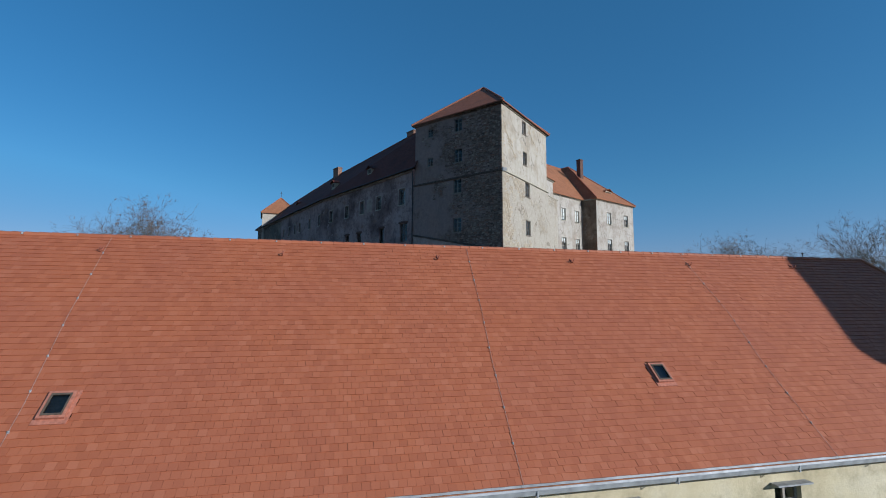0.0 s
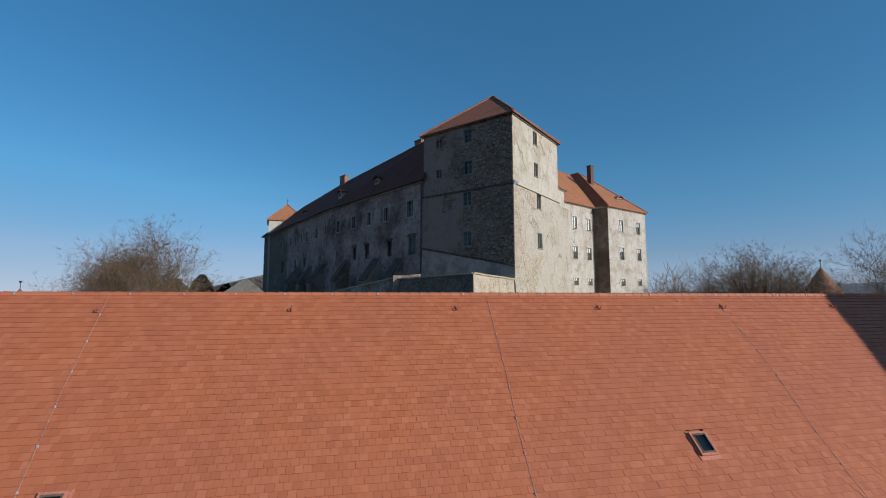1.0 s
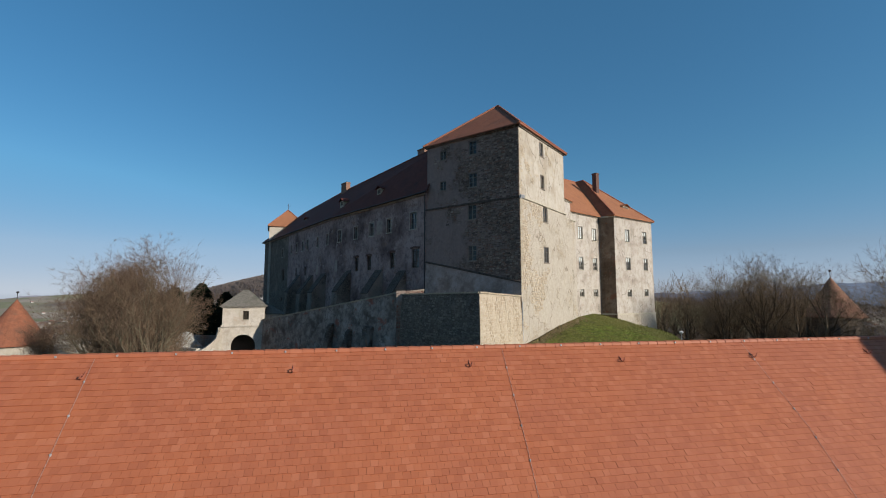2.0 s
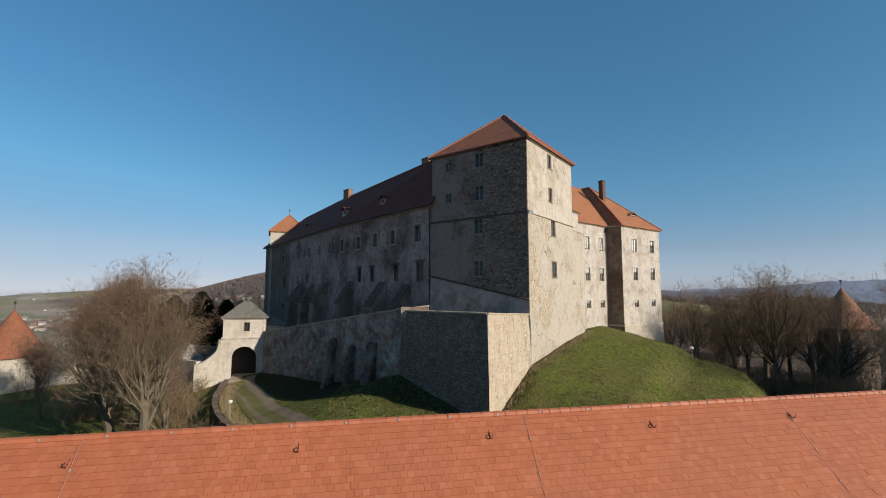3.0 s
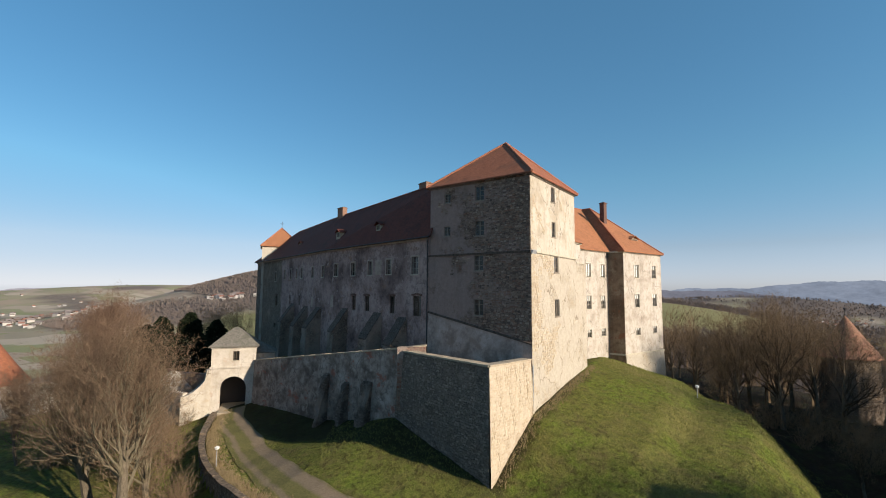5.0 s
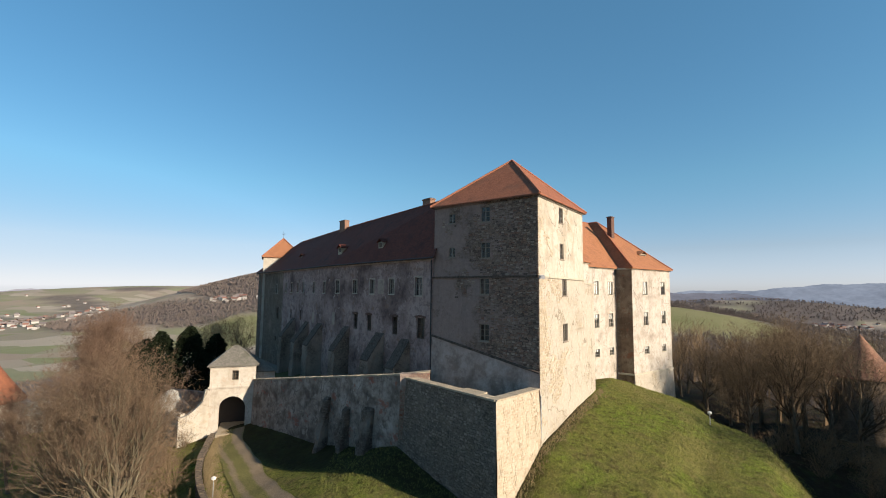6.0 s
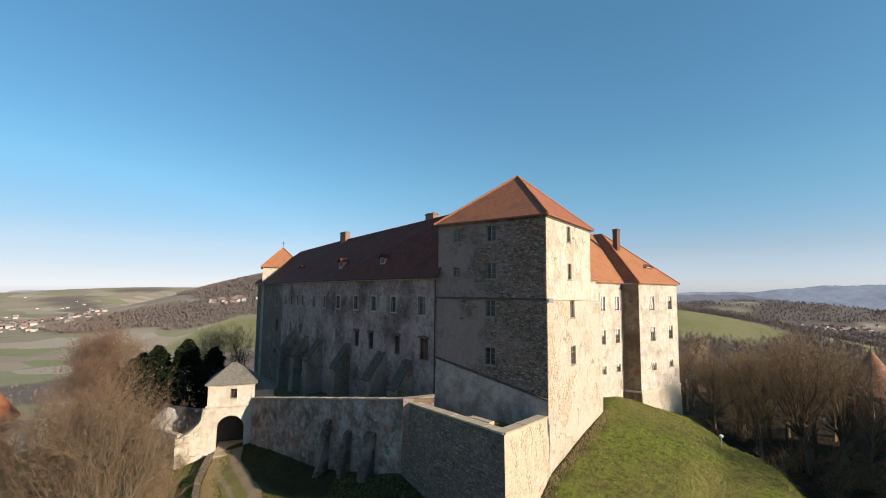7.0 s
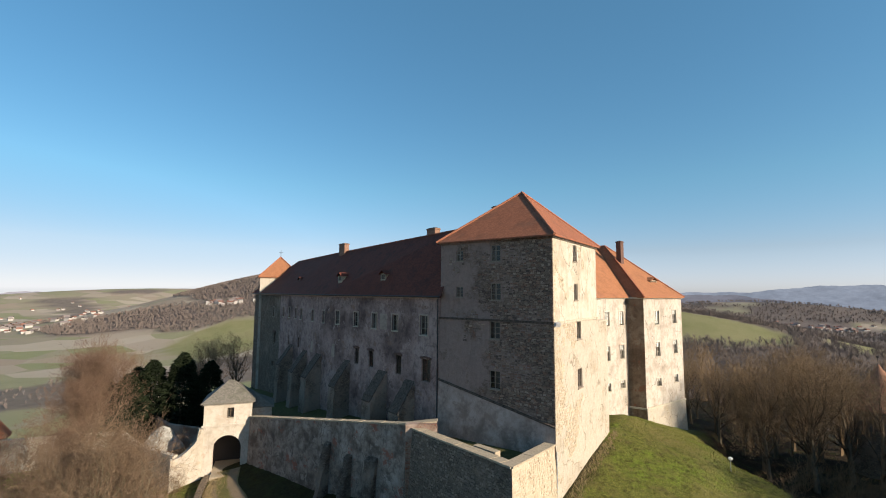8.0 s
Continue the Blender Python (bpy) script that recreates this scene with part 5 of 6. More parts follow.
def gatehouse():
    ob = thing("gatehouse", (-32.5, 77.5, 2.0), "small cream gatehouse over a round-arched passage, grey hipped roof", "gatehouse")
    n, dp, ze = length(G0, G1), 5.2, 10.55
    m = frame_of(G0, G1)
    cx, r, spring, zb = 3.05, 1.75, 4.4, 1.0
    # front and rear walls with a round arch, built of strips round the opening
    for y0, y1 in ((0.0, 0.9), (dp - 0.9, dp)):
        g = Geo()
        arc = [(cx - r * math.cos(math.pi * i / 20), spring + r * math.sin(math.pi * i / 20)) for i in range(21)]
        outline = [(0, zb), (cx - r, zb)] + arc + [(cx + r, zb), (n, zb)]
        win = (3.3, 9.1, 0.85, 1.35) if y0 == 0 else None
        top = 7.6
        for y, flip in ((y0, False), (y1, True)):
            quads = [[(0, zb), (cx - r, zb), (cx - r, spring), (0, spring)], [(cx + r, zb), (n, zb), (n, spring), (cx + r, spring)], [(0, spring), (cx - r, spring), (cx - r, top), (0, top)], [(cx + r, spring), (n, spring), (n, top), (cx + r, top)]]
            quads += [[a, b, (b[0], top), (a[0], top)] for a, b in zip(arc, arc[1:])]
            if win:
                s, z, w, h = win
                quads += [[(0, top), (s - w / 2, top), (s - w / 2, ze), (0, ze)], [(s + w / 2, top), (n, top), (n, ze), (s + w / 2, ze)], [(s - w / 2, top), (s + w / 2, top), (s + w / 2, z - h / 2), (s - w / 2, z - h / 2)], [(s - w / 2, z + h / 2), (s + w / 2, z + h / 2), (s + w / 2, ze), (s - w / 2, ze)]]
            else:
                quads.append([(0, top), (n, top), (n, ze), (0, ze)])
            for q in quads:
                g.face(*[m @ Vector((s, y, z)) for s, z in (reversed(q) if flip else q)])
        edge = [(cx - r, zb)] + arc + [(cx + r, zb)]
        for a, b in zip(edge, edge[1:]):
            g.face(*[m @ Vector(v) for v in ((a[0], y0, a[1]), (a[0], y1, a[1]), (b[0], y1, b[1]), (b[0], y0, b[1]))])
        if win:
            a, b, c, d = s - w / 2, s + w / 2, z - h / 2, z + h / 2
            for (s0, e0), (s1, e1) in (((a, c), (b, c)), ((b, c), (b, d)), ((b, d), (a, d)), ((a, d), (a, c))):
                g.face(*[m @ Vector(v) for v in ((s0, y0, e0), (s0, y1, e0), (s1, y1, e1), (s1, y0, e1))])
        part("wall", g, PLASTER_GATE, ob)
    window(G0, G1, 3.3, 9.1, 0.85, 1.35, ob, 0.12, 3, DARK_FRAME)
    for x in (0.0, n - 0.7):
        g = Geo()
        g.box(m, x, x + 0.7, 0.9, dp - 0.9, zb, ze)
        part("wall", g, PLASTER_GATE, ob)
    g = Geo()
    g.box(m, 0.7, n - 0.7, 0.9, dp - 0.9, 6.5, 6.8)
    part("vault", g, PLASTER_BROWN_SHADE, ob)
    g = Geo()
    g.box(m, 0.7, n - 0.7, dp - 1.0, dp - 0.92, zb, 6.3)
    part("gate_leaf", g, IRON, ob, "dark closed gate at the end of the passage")
    g = Geo()
    g.box(m, -0.18, n + 0.18, -0.16, 0.0, 7.35, 7.6)
    part("string_course", g, PLASTER_GATE, ob)
    g = Geo()
    g.box(m, -0.15, n + 0.15, -0.15, 0.0, ze - 0.3, ze)
    part("eaves_cornice", g, PLASTER_GATE, ob)
    for x in (0.0, n - 0.35):
        g = Geo()
        g.box(m, x, x + 0.35, -0.06, 0.0, 7.6, ze - 0.3)
        part("pilaster", g, PLASTER_GATE, ob)
    g = Geo()
    ring = [(cx - (r + k) * math.cos(math.pi * i / 20), spring + (r + k) * math.sin(math.pi * i / 20)) for k in (0, 0.3) for i in range(21)]
    for i in range(20):
        g.face(*[m @ Vector((a, -0.08, b)) for a, b in (ring[i], ring[i + 1], ring[i + 22], ring[i + 21])])
        g.face(*[m @ Vector(v) for v in ((*ring[i + 21][:1], -0.08, ring[i + 21][1]), (ring[i + 22][0], -0.08, ring[i + 22][1]), (ring[i + 22][0], 0, ring[i + 22][1]), (ring[i + 21][0], 0, ring[i + 21][1]))])
        g.face(*[m @ Vector(v) for v in ((ring[i + 1][0], -0.08, ring[i + 1][1]), (ring[i][0], -0.08, ring[i][1]), (ring[i][0], 0, ring[i][1]), (ring[i + 1][0], 0, ring[i + 1][1]))])
    part("arch_ring", g, PLASTER_GATE, ob)
    o = 0.4
    v = [tuple(m @ Vector(q)) for q in ((-o, -o, ze), (n + o, -o, ze), (n + o, dp + o, ze), (-o, dp + o, ze), (n / 2 - 0.3, dp / 2, 13.1), (n / 2 + 0.3, dp / 2, 13.1))]
    g = Geo()
    g.slab(v, [(0, 1, 5, 4), (1, 2, 5), (2, 3, 4, 5), (3, 0, 4)], 0.14)
    part("roof", g, ROOF_GREY, ob, "weathered grey tiled hipped roof")
    # small annex beside it
    g = Geo()
    g.box(m, n + 0.0, n + 2.6, 1.8, dp + 1.2, 5.0, 9.2)
    an = part("annex", g, PLASTER_GATE, ob)
    v = [tuple(m @ Vector(q)) for q in ((n + 0.0, 1.5, 9.25), (n + 2.9, 1.5, 9.25), (n + 2.9, dp + 1.4, 9.25), (n + 0.0, dp + 1.4, 9.25), (n + 0.0, dp / 2 + 1.4, 11.0))]
    g = Geo()
    g.slab(v, [(0, 1, 4), (1, 2, 4), (2, 3, 4)], 0.1)
    part("annex_roof", g, ROOF_GREY, an)
    # pale slab added for the sunlit floor of the passage
    g = Geo()
    g.box(m, cx - r, cx + r, -2.2, dp + 0.3, 0.2, ground_z(-31.6, 73.6) + 0.12)
    part("threshold", g, CAP, ob, "stone paving in the gateway, coloured pale as its sunlit floor")
    # swept flank wall
    g = Geo()
    p0 = Vector((*G0, 0))
    p1 = Vector((-37.5, 72.1, 0))
    k = 14
    prev = None
    for i in range(k + 1):
        t = i / k
        p = p0.lerp(p1, t)
        zt = 3.9 + 3.0 * (1 - t) ** 1.9 if t > 0.16 else 7.3
        d = (p1 - p0).normalized()
        nrm = Vector((d.y, -d.x, 0)) * 0.45
        row = [p - nrm + Vector((0, 0, -6)), p - nrm + Vector((0, 0, zt)), p + nrm + Vector((0, 0, zt)), p + nrm + Vector((0, 0, -6))]
        if prev:
            for a, b in ((0, 1), (1, 2), (2, 3)):
                g.face(prev[a], row[a], row[b], prev[b])
        prev = row
    g.face(*reversed(prev))
    part("flank_wall", g, PLASTER_PALE, ob, "swept cream flank wall with chipped plaster")


gatehouse()


# ---- retaining wall, road, west outworks ----
RX, RY, RR = 12.0, 82.0, 46.2


def on_curve(deg, r):
    a = radians(deg)
    return (RX + r * math.cos(a), RY + r * math.sin(a))


def retaining_wall():
    ob = thing("retaining_wall", (-25.0, 55.0, 0.0), "curved stone retaining wall below the approach road", "wall")
    g = Geo()
    n = 48
    for i in range(n):
        a0, a1 = 191 + 66 * i / n, 191 + 66 * (i + 1) / n
        (x0, y0), (x1, y1) = on_curve(a0, RR), on_curve(a1, RR)
        (u0, v0), (u1, v1) = on_curve(a0, RR + 0.5), on_curve(a1, RR + 0.5)
        z0, z1 = ground_z(*on_curve(a0, RR - 1.2)) + 0.25, ground_z(*on_curve(a1, RR - 1.2)) + 0.25
        (i0, j0), (i1, j1) = on_curve(a0, RR - 0.6), on_curve(a1, RR - 0.6)
        g.face((u0, v0, -8), (u1, v1, -8), (x1, y1, z1), (x0, y0, z0))
        g.face((x0, y0, z0), (x1, y1, z1), (i1, j1, z1), (i0, j0, z0))
        g.face((i0, j0, z0), (i1, j1, z1), (i1, j1, z1 - 1.5), (i0, j0, z0 - 1.5))
        (s0, t0), (s1, t1) = on_curve(a0 + 0.02, RR + 0.1), on_curve(a1 - 0.02, RR + 0.1)
        (q0, w0), (q1, w1) = on_curve(a0 + 0.02, RR - 0.5), on_curve(a1 - 0.02, RR - 0.5)
        h = 0.14 + random.uniform(-0.1, 0.08)
        c = Geo()
        c.slab([(s0, t0, z0 + h), (s1, t1, z1 + h), (q1, w1, z1 + h), (q0, w0, z0 + h)], [(0, 1, 2, 3)], h)
        part("coping_stone", c, CAP_BROWN, ob)
    part("wall", g, RUBBLE_SHADE, ob)


retaining_wall()


def road_material():
    m = Mat("gravel_road", 0.95, 0.1)
    across = m.n("ShaderNodeSeparateXYZ", Vector=m.attr("across", "Vector")).outputs[0]
    f = m.noise(6.0, 7, 0.75)
    gravel = m.ramp(f, (0.3, (0.15, 0.11, 0.07)), (0.7, (0.29, 0.225, 0.155)))
    grass = m.ramp(f, (0.3, (0.08, 0.08, 0.027)), (0.7, (0.2, 0.18, 0.068)))
    wob = m.math("MULTIPLY", m.math("SUBTRACT", m.noise(0.8, 5), 0.5), 0.35)
    d = m.math("MULTIPLY", m.math("ADD", m.math("ADD", across, wob), 1.0), 0.5)
    track = m.ramp(d, (0.1, 0.0), (0.18, 0.85), (0.26, 0.8), (0.34, 0.05), (0.6, 0.05), (0.7, 1.0), (0.93, 1.0), (1.0, 0.3))
    m.color(m.mix(track, grass, gravel))
    m.bump(f, 0.5, 0.05)
    return m.m


def road():
    g = Geo()
    vals = []
    rows = []
    n, k = 70, 6
    for i in range(n + 1):
        t = i / n
        a = 189.5 + 66 * t
        r = 44.0 - 2.6 * smooth(0, 0.3, t) + 2.2 * smooth(0.4, 0.85, t)
        for j in range(k + 1):
            o = (j / k * 2 - 1) * (1.9 + 0.1 * math.sin(i * 0.7))
            x, y = on_curve(a, float(r) - o)
            g.v.append((x, y, ground_z(x, y) + 0.06))
            vals.append((j / k * 2 - 1, 0.0, 0.0))
    for i in range(n):
        for j in range(k):
            a = i * (k + 1) + j
            g.f.append((a, a + k + 1, a + k + 2, a + 1))
    ob = solo("road", g, road_material(), "gravel cart road with two wheel tracks and grass between", "road", "", "structure")
    at = ob.data.attributes.new("across", "FLOAT_VECTOR", "POINT")
    at.data.foreach_set("vector", [c for v in vals for c in v])


road()


def round_tower(name, x, y, z0, ze, za, r, wmat, rmat, label, finial=True):
    ob = thing(name, (x, y, z0), label, "round tower")
    n = 24
    g = Geo()
    ring = lambda rr, z: [(x + rr * math.cos(2 * math.pi * i / n), y + rr * math.sin(2 * math.pi * i / n), z) for i in range(n)]
    for (ra, zza), (rb, zzb) in (((r + 0.25, z0), (r + 0.1, (z0 + ze) / 2)), ((r + 0.1, (z0 + ze) / 2), (r, ze))):
        p, q = ring(ra, zza), ring(rb, zzb)
        for i in range(n):
            j = (i + 1) % n
            g.face(p[i], p[j], q[j], q[i])
    part("wall", g, wmat, ob)
    g = Geo()
    p, q = ring(r + 0.5, ze - 0.15), ring((r + 0.5) * 0.62, ze + (za - ze) * 0.34)
    v = p + q + [(x, y, za)]
    f = [(i, (i + 1) % n, n + (i + 1) % n, n + i) for i in range(n)] + [(n + i, n + (i + 1) % n, 2 * n) for i in range(n)]
    g.slab(v, f, 0.15)
    part("roof", g, rmat, ob, "conical tiled roof")
    if finial:
        g = Geo()
        g.tube([(x, y, za - 0.2), (x, y, za + 1.0)], 0.05, 6)
        g.tube([(x, y, za + 0.85), (x, y, za + 1.0), (x, y, za + 1.15), (x, y, za + 1.25)], [0.05, 0.2, 0.2, 0.04], 8)
        part("finial", g, IRON, ob)
    return ob


# this wall takes the shade rubble: tree shade is put into its colour
round_tower("round_tower", 65.6, 80.7, -5.0, 8.9, 15.4, 3.9, RUBBLE_SHADE, ROOF_BROWN, "round stone tower with a conical brown tile roof among trees")
round_tower("round_tower", -70.3, 79.0, -4.0, 4.5, 11.6, 4.4, PLASTER_PALE, ROOF_RED, "round whitewashed wall tower with a red conical roof")


# stands out of view; added and shaped to shade the long roof's end
round_tower("round_tower", 39.7, 11.0, -2.0, 14.5, 22.0, 6.0, PLASTER_YELLOW, ROOF_RED, "unseen round tower with a conical roof, added to shade the long roof", False)


def outer_wall(name, pts, zt, th, mat, label):
    ob = thing(name, (*pts[0], 0.0), label, "wall")
    for i, (p, q) in enumerate(zip(pts, pts[1:])):
        wall("wall", p, q, -8.0, zt[i], th, [], mat, ob, "", 0, 0, zt[i + 1])
    return ob


outer_wall("outer_wall", [(-67.0, 78.0), (-52.0, 84.0), (-44.5, 76.6), (-37.3, 72.3)], [4.2, 4.0, 4.2, 4.3], 0.7, PLASTER_PALE, "ruined whitewashed outer ward wall")
outer_wall("outer_wall", [(-36.0, 80.0), (-44.0, 83.5), (-50.0, 90.0)], [5.6, 5.4, 5.0], 0.6, RUBBLE_RED, "rough curved garden wall beside the gatehouse")
# the 15 m stretch is unseen, added to keep sun off the ditch floor
outer_wall("outer_wall", [(68.5, 77.5), (77.4, 67.0), (78.0, 66.0), (63.5, 44.0), (62.0, 20.0)], [1.0, 1.0, 15.0, 15.0, 12.0], 0.7, RUBBLE_DARK_SHADE, "stone wall by the round tower, with an unseen high stretch shading the ditch")


def covered_heap():
    g = Geo()
    n = 18
    for j in range(9):
        for i in range(n):
            a = 2 * math.pi * i / n
            f = j / 8
            r = (1 - f) ** 0.6
            wob = 1 + 0.12 * math.sin(a * 3 + j) + 0.07 * math.sin(a * 7)
            g.v.append((-42.2 + 2.6 * r * math.cos(a) * wob, 78.6 + 1.6 * r * math.sin(a) * wob, 3.2 + 3.2 * f ** 0.8))
    for j in range(8):
        for i in range(n):
            k = (i + 1) % n
            g.f.append((j * n + i, j * n + k, (j + 1) * n + k, (j + 1) * n + i))
    solo("tarpaulin", g, plain("grey_tarpaulin", (0.3, 0.29, 0.26), 0.7, 0, 3), "grey tarpaulin draped over stored goods beside the gate", "tarpaulin")


covered_heap()


def lamp_post(x, y, h=2.6):
    z = ground_z(x, y)
    ob = thing("lamp_post", (x, y, z), "low path lamp with a pale disc head on a thin post", "lamp", "lamps along the road")
    g = Geo()
    g.tube([(x, y, z - 0.2), (x, y, z + h - 0.25)], [0.05, 0.035], 8)
    part("post", g, ZINC, ob)
    g = Geo()
    g.tube([(x, y, z + h - 0.3), (x, y, z + h - 0.22), (x, y, z + h - 0.05), (x, y, z + h + 0.05)], [0.06, 0.22, 0.25, 0.08], 12)
    part("lamp_head", g, plain("lamp_white", (0.7, 0.7, 0.68), 0.5), ob)
    return ob


lamp_post(*on_curve(215.7, 45.2), 2.1)
lamp_post(30.0, 62.5, 1.5)


# ---- trees ----
def grow(seed, height, spread, r0, limbs, per, fork=0.28, droop=0.0, rise=1.0):
    """Segments of a bare tree: (start, end, radius, radius, level)."""
    rng = random.Random(seed)
    segs = []

    def shoot(p, d, length_, r, level):
        n = (7, 6, 4, 2, 1)[level]
        pts = [p]
        for i in range(n):
            w = Vector((rng.gauss(0, 1), rng.gauss(0, 1), rng.gauss(0, 1))) * (0.06, 0.17, 0.2, 0.22, 0.25)[level]
            lift = Vector((0, 0, (0.05, 0.13, 0.1, 0.05, 0.02)[level] * rise - droop * (level > 1)))
            d = (d + w + lift).normalized()
            q = p + d * length_ / n
            ra, rb = r * (1 - 0.75 * i / n), r * (1 - 0.75 * (i + 1) / n)
            segs.append((p, q, ra, rb, level))
            p = q
            pts.append((p, d, rb))
        if level >= 4:
            return
        count = (limbs, *per)[level]
        for k in range(count):
            f = rng.uniform(fork if level == 0 else 0.2, 1.0)
            i = min(n - 1, int(f * n))
            q, dd, rr = pts[i + 1]
            az = rng.uniform(0, 2 * math.pi)
            side = dd.orthogonal().normalized()
            side = Matrix.Rotation(az, 3, dd) @ side
            ang = (rng.uniform(0.5, 1.0), rng.uniform(0.45, 1.0), rng.uniform(0.4, 1.0), rng.uniform(0.4, 1.0))[level]
            nd = (dd * math.cos(ang) + side * math.sin(ang) * spread).normalized()
            ll = length_ * ((0.62 - 0.25 * f) * 1.15, 0.5, 0.48, 0.5)[level] * rng.uniform(0.7, 1.2)
            shoot(q, nd, ll, max(rr * (0.42, 0.5, 0.5, 0.6)[level], 0.008), level + 1)

    shoot(Vector((0, 0, -0.6)), Vector((rng.gauss(0, 0.05), rng.gauss(0, 0.05), 1)).normalized(), height * 0.8, r0, 0)
    k = height / sorted(s[1].z for s in segs)[-max(1, len(segs) // 300)]
    return [(a * k, b * k, ra, rb, lv) for a, b, ra, rb, lv in segs]


def seg_mesh(name, segs, mat):
    """One mesh of tapered prisms: round for the trunk, three-sided for twigs."""
    vs, fs = [], []
    base = 0
    tips = [s for s in segs if s[4] == 4]
    if tips:
        p, q, r = np.array([s[0] for s in tips]), np.array([s[1] for s in tips]), np.array([s[2] for s in tips])
        w = np.cross(q - p, np.random.default_rng(1).normal(0, 1, p.shape))
        w *= r[:, None] * 1.2 / (np.linalg.norm(w, axis=1)[:, None] + 1e-9)
        vs.append(np.stack([p - w, p + w, q], 1).reshape(-1, 3))
        fs.extend(np.arange(len(p) * 3).reshape(-1, 3).tolist())
        base = len(p) * 3
    for sides, pick in ((8, lambda l: l == 0), (5, lambda l: l == 1), (3, lambda l: l in (2, 3))):
        sel = [s for s in segs if pick(s[4])]
        if not sel:
            continue
        p = np.array([s[0] for s in sel])
        q = np.array([s[1] for s in sel])
        ra, rb = np.array([s[2] for s in sel]), np.array([s[3] for s in sel])
        d = q - p
        d /= np.linalg.norm(d, axis=1)[:, None] + 1e-9
        h = np.where(np.abs(d[:, 2:3]) < 0.9, np.array([[0, 0, 1.0]]), np.array([[1.0, 0, 0]]))
        a = np.cross(d, h)
        a /= np.linalg.norm(a, axis=1)[:, None]
        b = np.cross(d, a)
        w = np.arange(sides) * 2 * np.pi / sides
        ring = np.cos(w)[None, :, None] * a[:, None, :] + np.sin(w)[None, :, None] * b[:, None, :]
        lo = p[:, None, :] + ring * ra[:, None, None]
        hi = q[:, None, :] + ring * rb[:, None, None]
        v = np.concatenate([lo, hi], 1).reshape(-1, 3)
        k = base + np.arange(len(sel))[:, None] * 2 * sides
        j = np.arange(sides)[None, :]
        jn = (j + 1) % sides
        f = np.stack([k + j, k + jn, k + sides + jn, k + sides + j], -1).reshape(-1, 4)
        vs.append(v)
        fs.extend(f.tolist())
        base += len(v)
    me = bpy.data.meshes.new(name)
    me.from_pydata(np.concatenate(vs).tolist(), [], fs)
    me.materials.append(mat)
    me.update()
    return me


def tree(seed, height, spread, r0, limbs, per, twig, label, fork=0.28, droop=0.0, rise=1.0, limb=None):
    segs = grow(seed, height, spread, r0, limbs, per, fork, droop, rise)
    ob = new("tree")
    tagged(ob, label, "tree")
    for name, low, hi, mat in (("trunk", 0, 0, BARK), ("branchwork", 1, 2, limb or twig), ("crown", 3, 4, twig)):
        me = seg_mesh(name, [s for s in segs if low <= s[4] <= hi], mat)
        o = new(name, me)
        o.parent = ob
    return ob


def plant(ob, x, y, turn=0.0, size=1.0, sink=0.0, first=False, lean=0.0):
    m = pose(x, y, ground_z(x, y) - sink, lean, 0, turn) @ Matrix.Scale(size, 4)
    if first:
        ob.matrix_world = m
        return ob
    c = copy_thing(ob, pose(x, y, ground_z(x, y) - sink, lean, 0, turn))
    c.scale = (size, size, size)
    return c


OAK = tree(3, 17.3, 0.95, 0.5, 27, (12, 9, 6), TWIG_WARM, "large bare winter tree with dense fine brown twigs", 0.2, 0.0, 1.9, BARK_LIGHT)
plant(OAK, -26.3, 43.4, 20, 1.0, 0, True)
for x, y, t, k in ((-31.4, 47.2, 140, 0.9), (-34.5, 55.5, 250, 0.82), (-29.5, 52.5, 60, 0.78)):
    plant(OAK, x, y, t, k)
ASH = tree(8, 18.5, 0.8, 0.36, 20, (12, 9, 7), TWIG_RED, "bare tree with reddish upright twigs", 0.18, 0.0, 2.2, TWIG)
plant(ASH, -52.0, 77.0, 0, 1.05, 0, True)
for x, y, t, s in ((-42.0, 60.0, 80, 0.72), (-46.0, 68.0, 200, 0.9), (-58.0, 84.0, 310, 0.95), (-38.0, 64.0, 45, 0.6), (-36.5, 53.5, 10, 0.62), (-63.0, 92.0, 220, 0.95), (-54.0, 65.5, 95, 0.5), (-47.0, 58.0, 170, 0.5)):
    plant(ASH, x, y, t, s)
LIME = tree(21, 18.0, 0.9, 0.4, 20, (10, 8, 6), TWIG_DARK, "tall bare tree with dark rising limbs", 0.2, 0.0, 1.25, BARK_DARK)
plant(LIME, 46.8, 80.6, 0, 1.0, 0, True)
LIME_WIDE = tree(34, 18.0, 1.0, 0.42, 17, (11, 8, 6), TWIG_DARK, "spreading bare tree forked low on its trunk", 0.12, 0.0, 0.9, BARK_DARK)
plant(LIME_WIDE, 53.0, 80.0, 20, 1.12, 0, True)
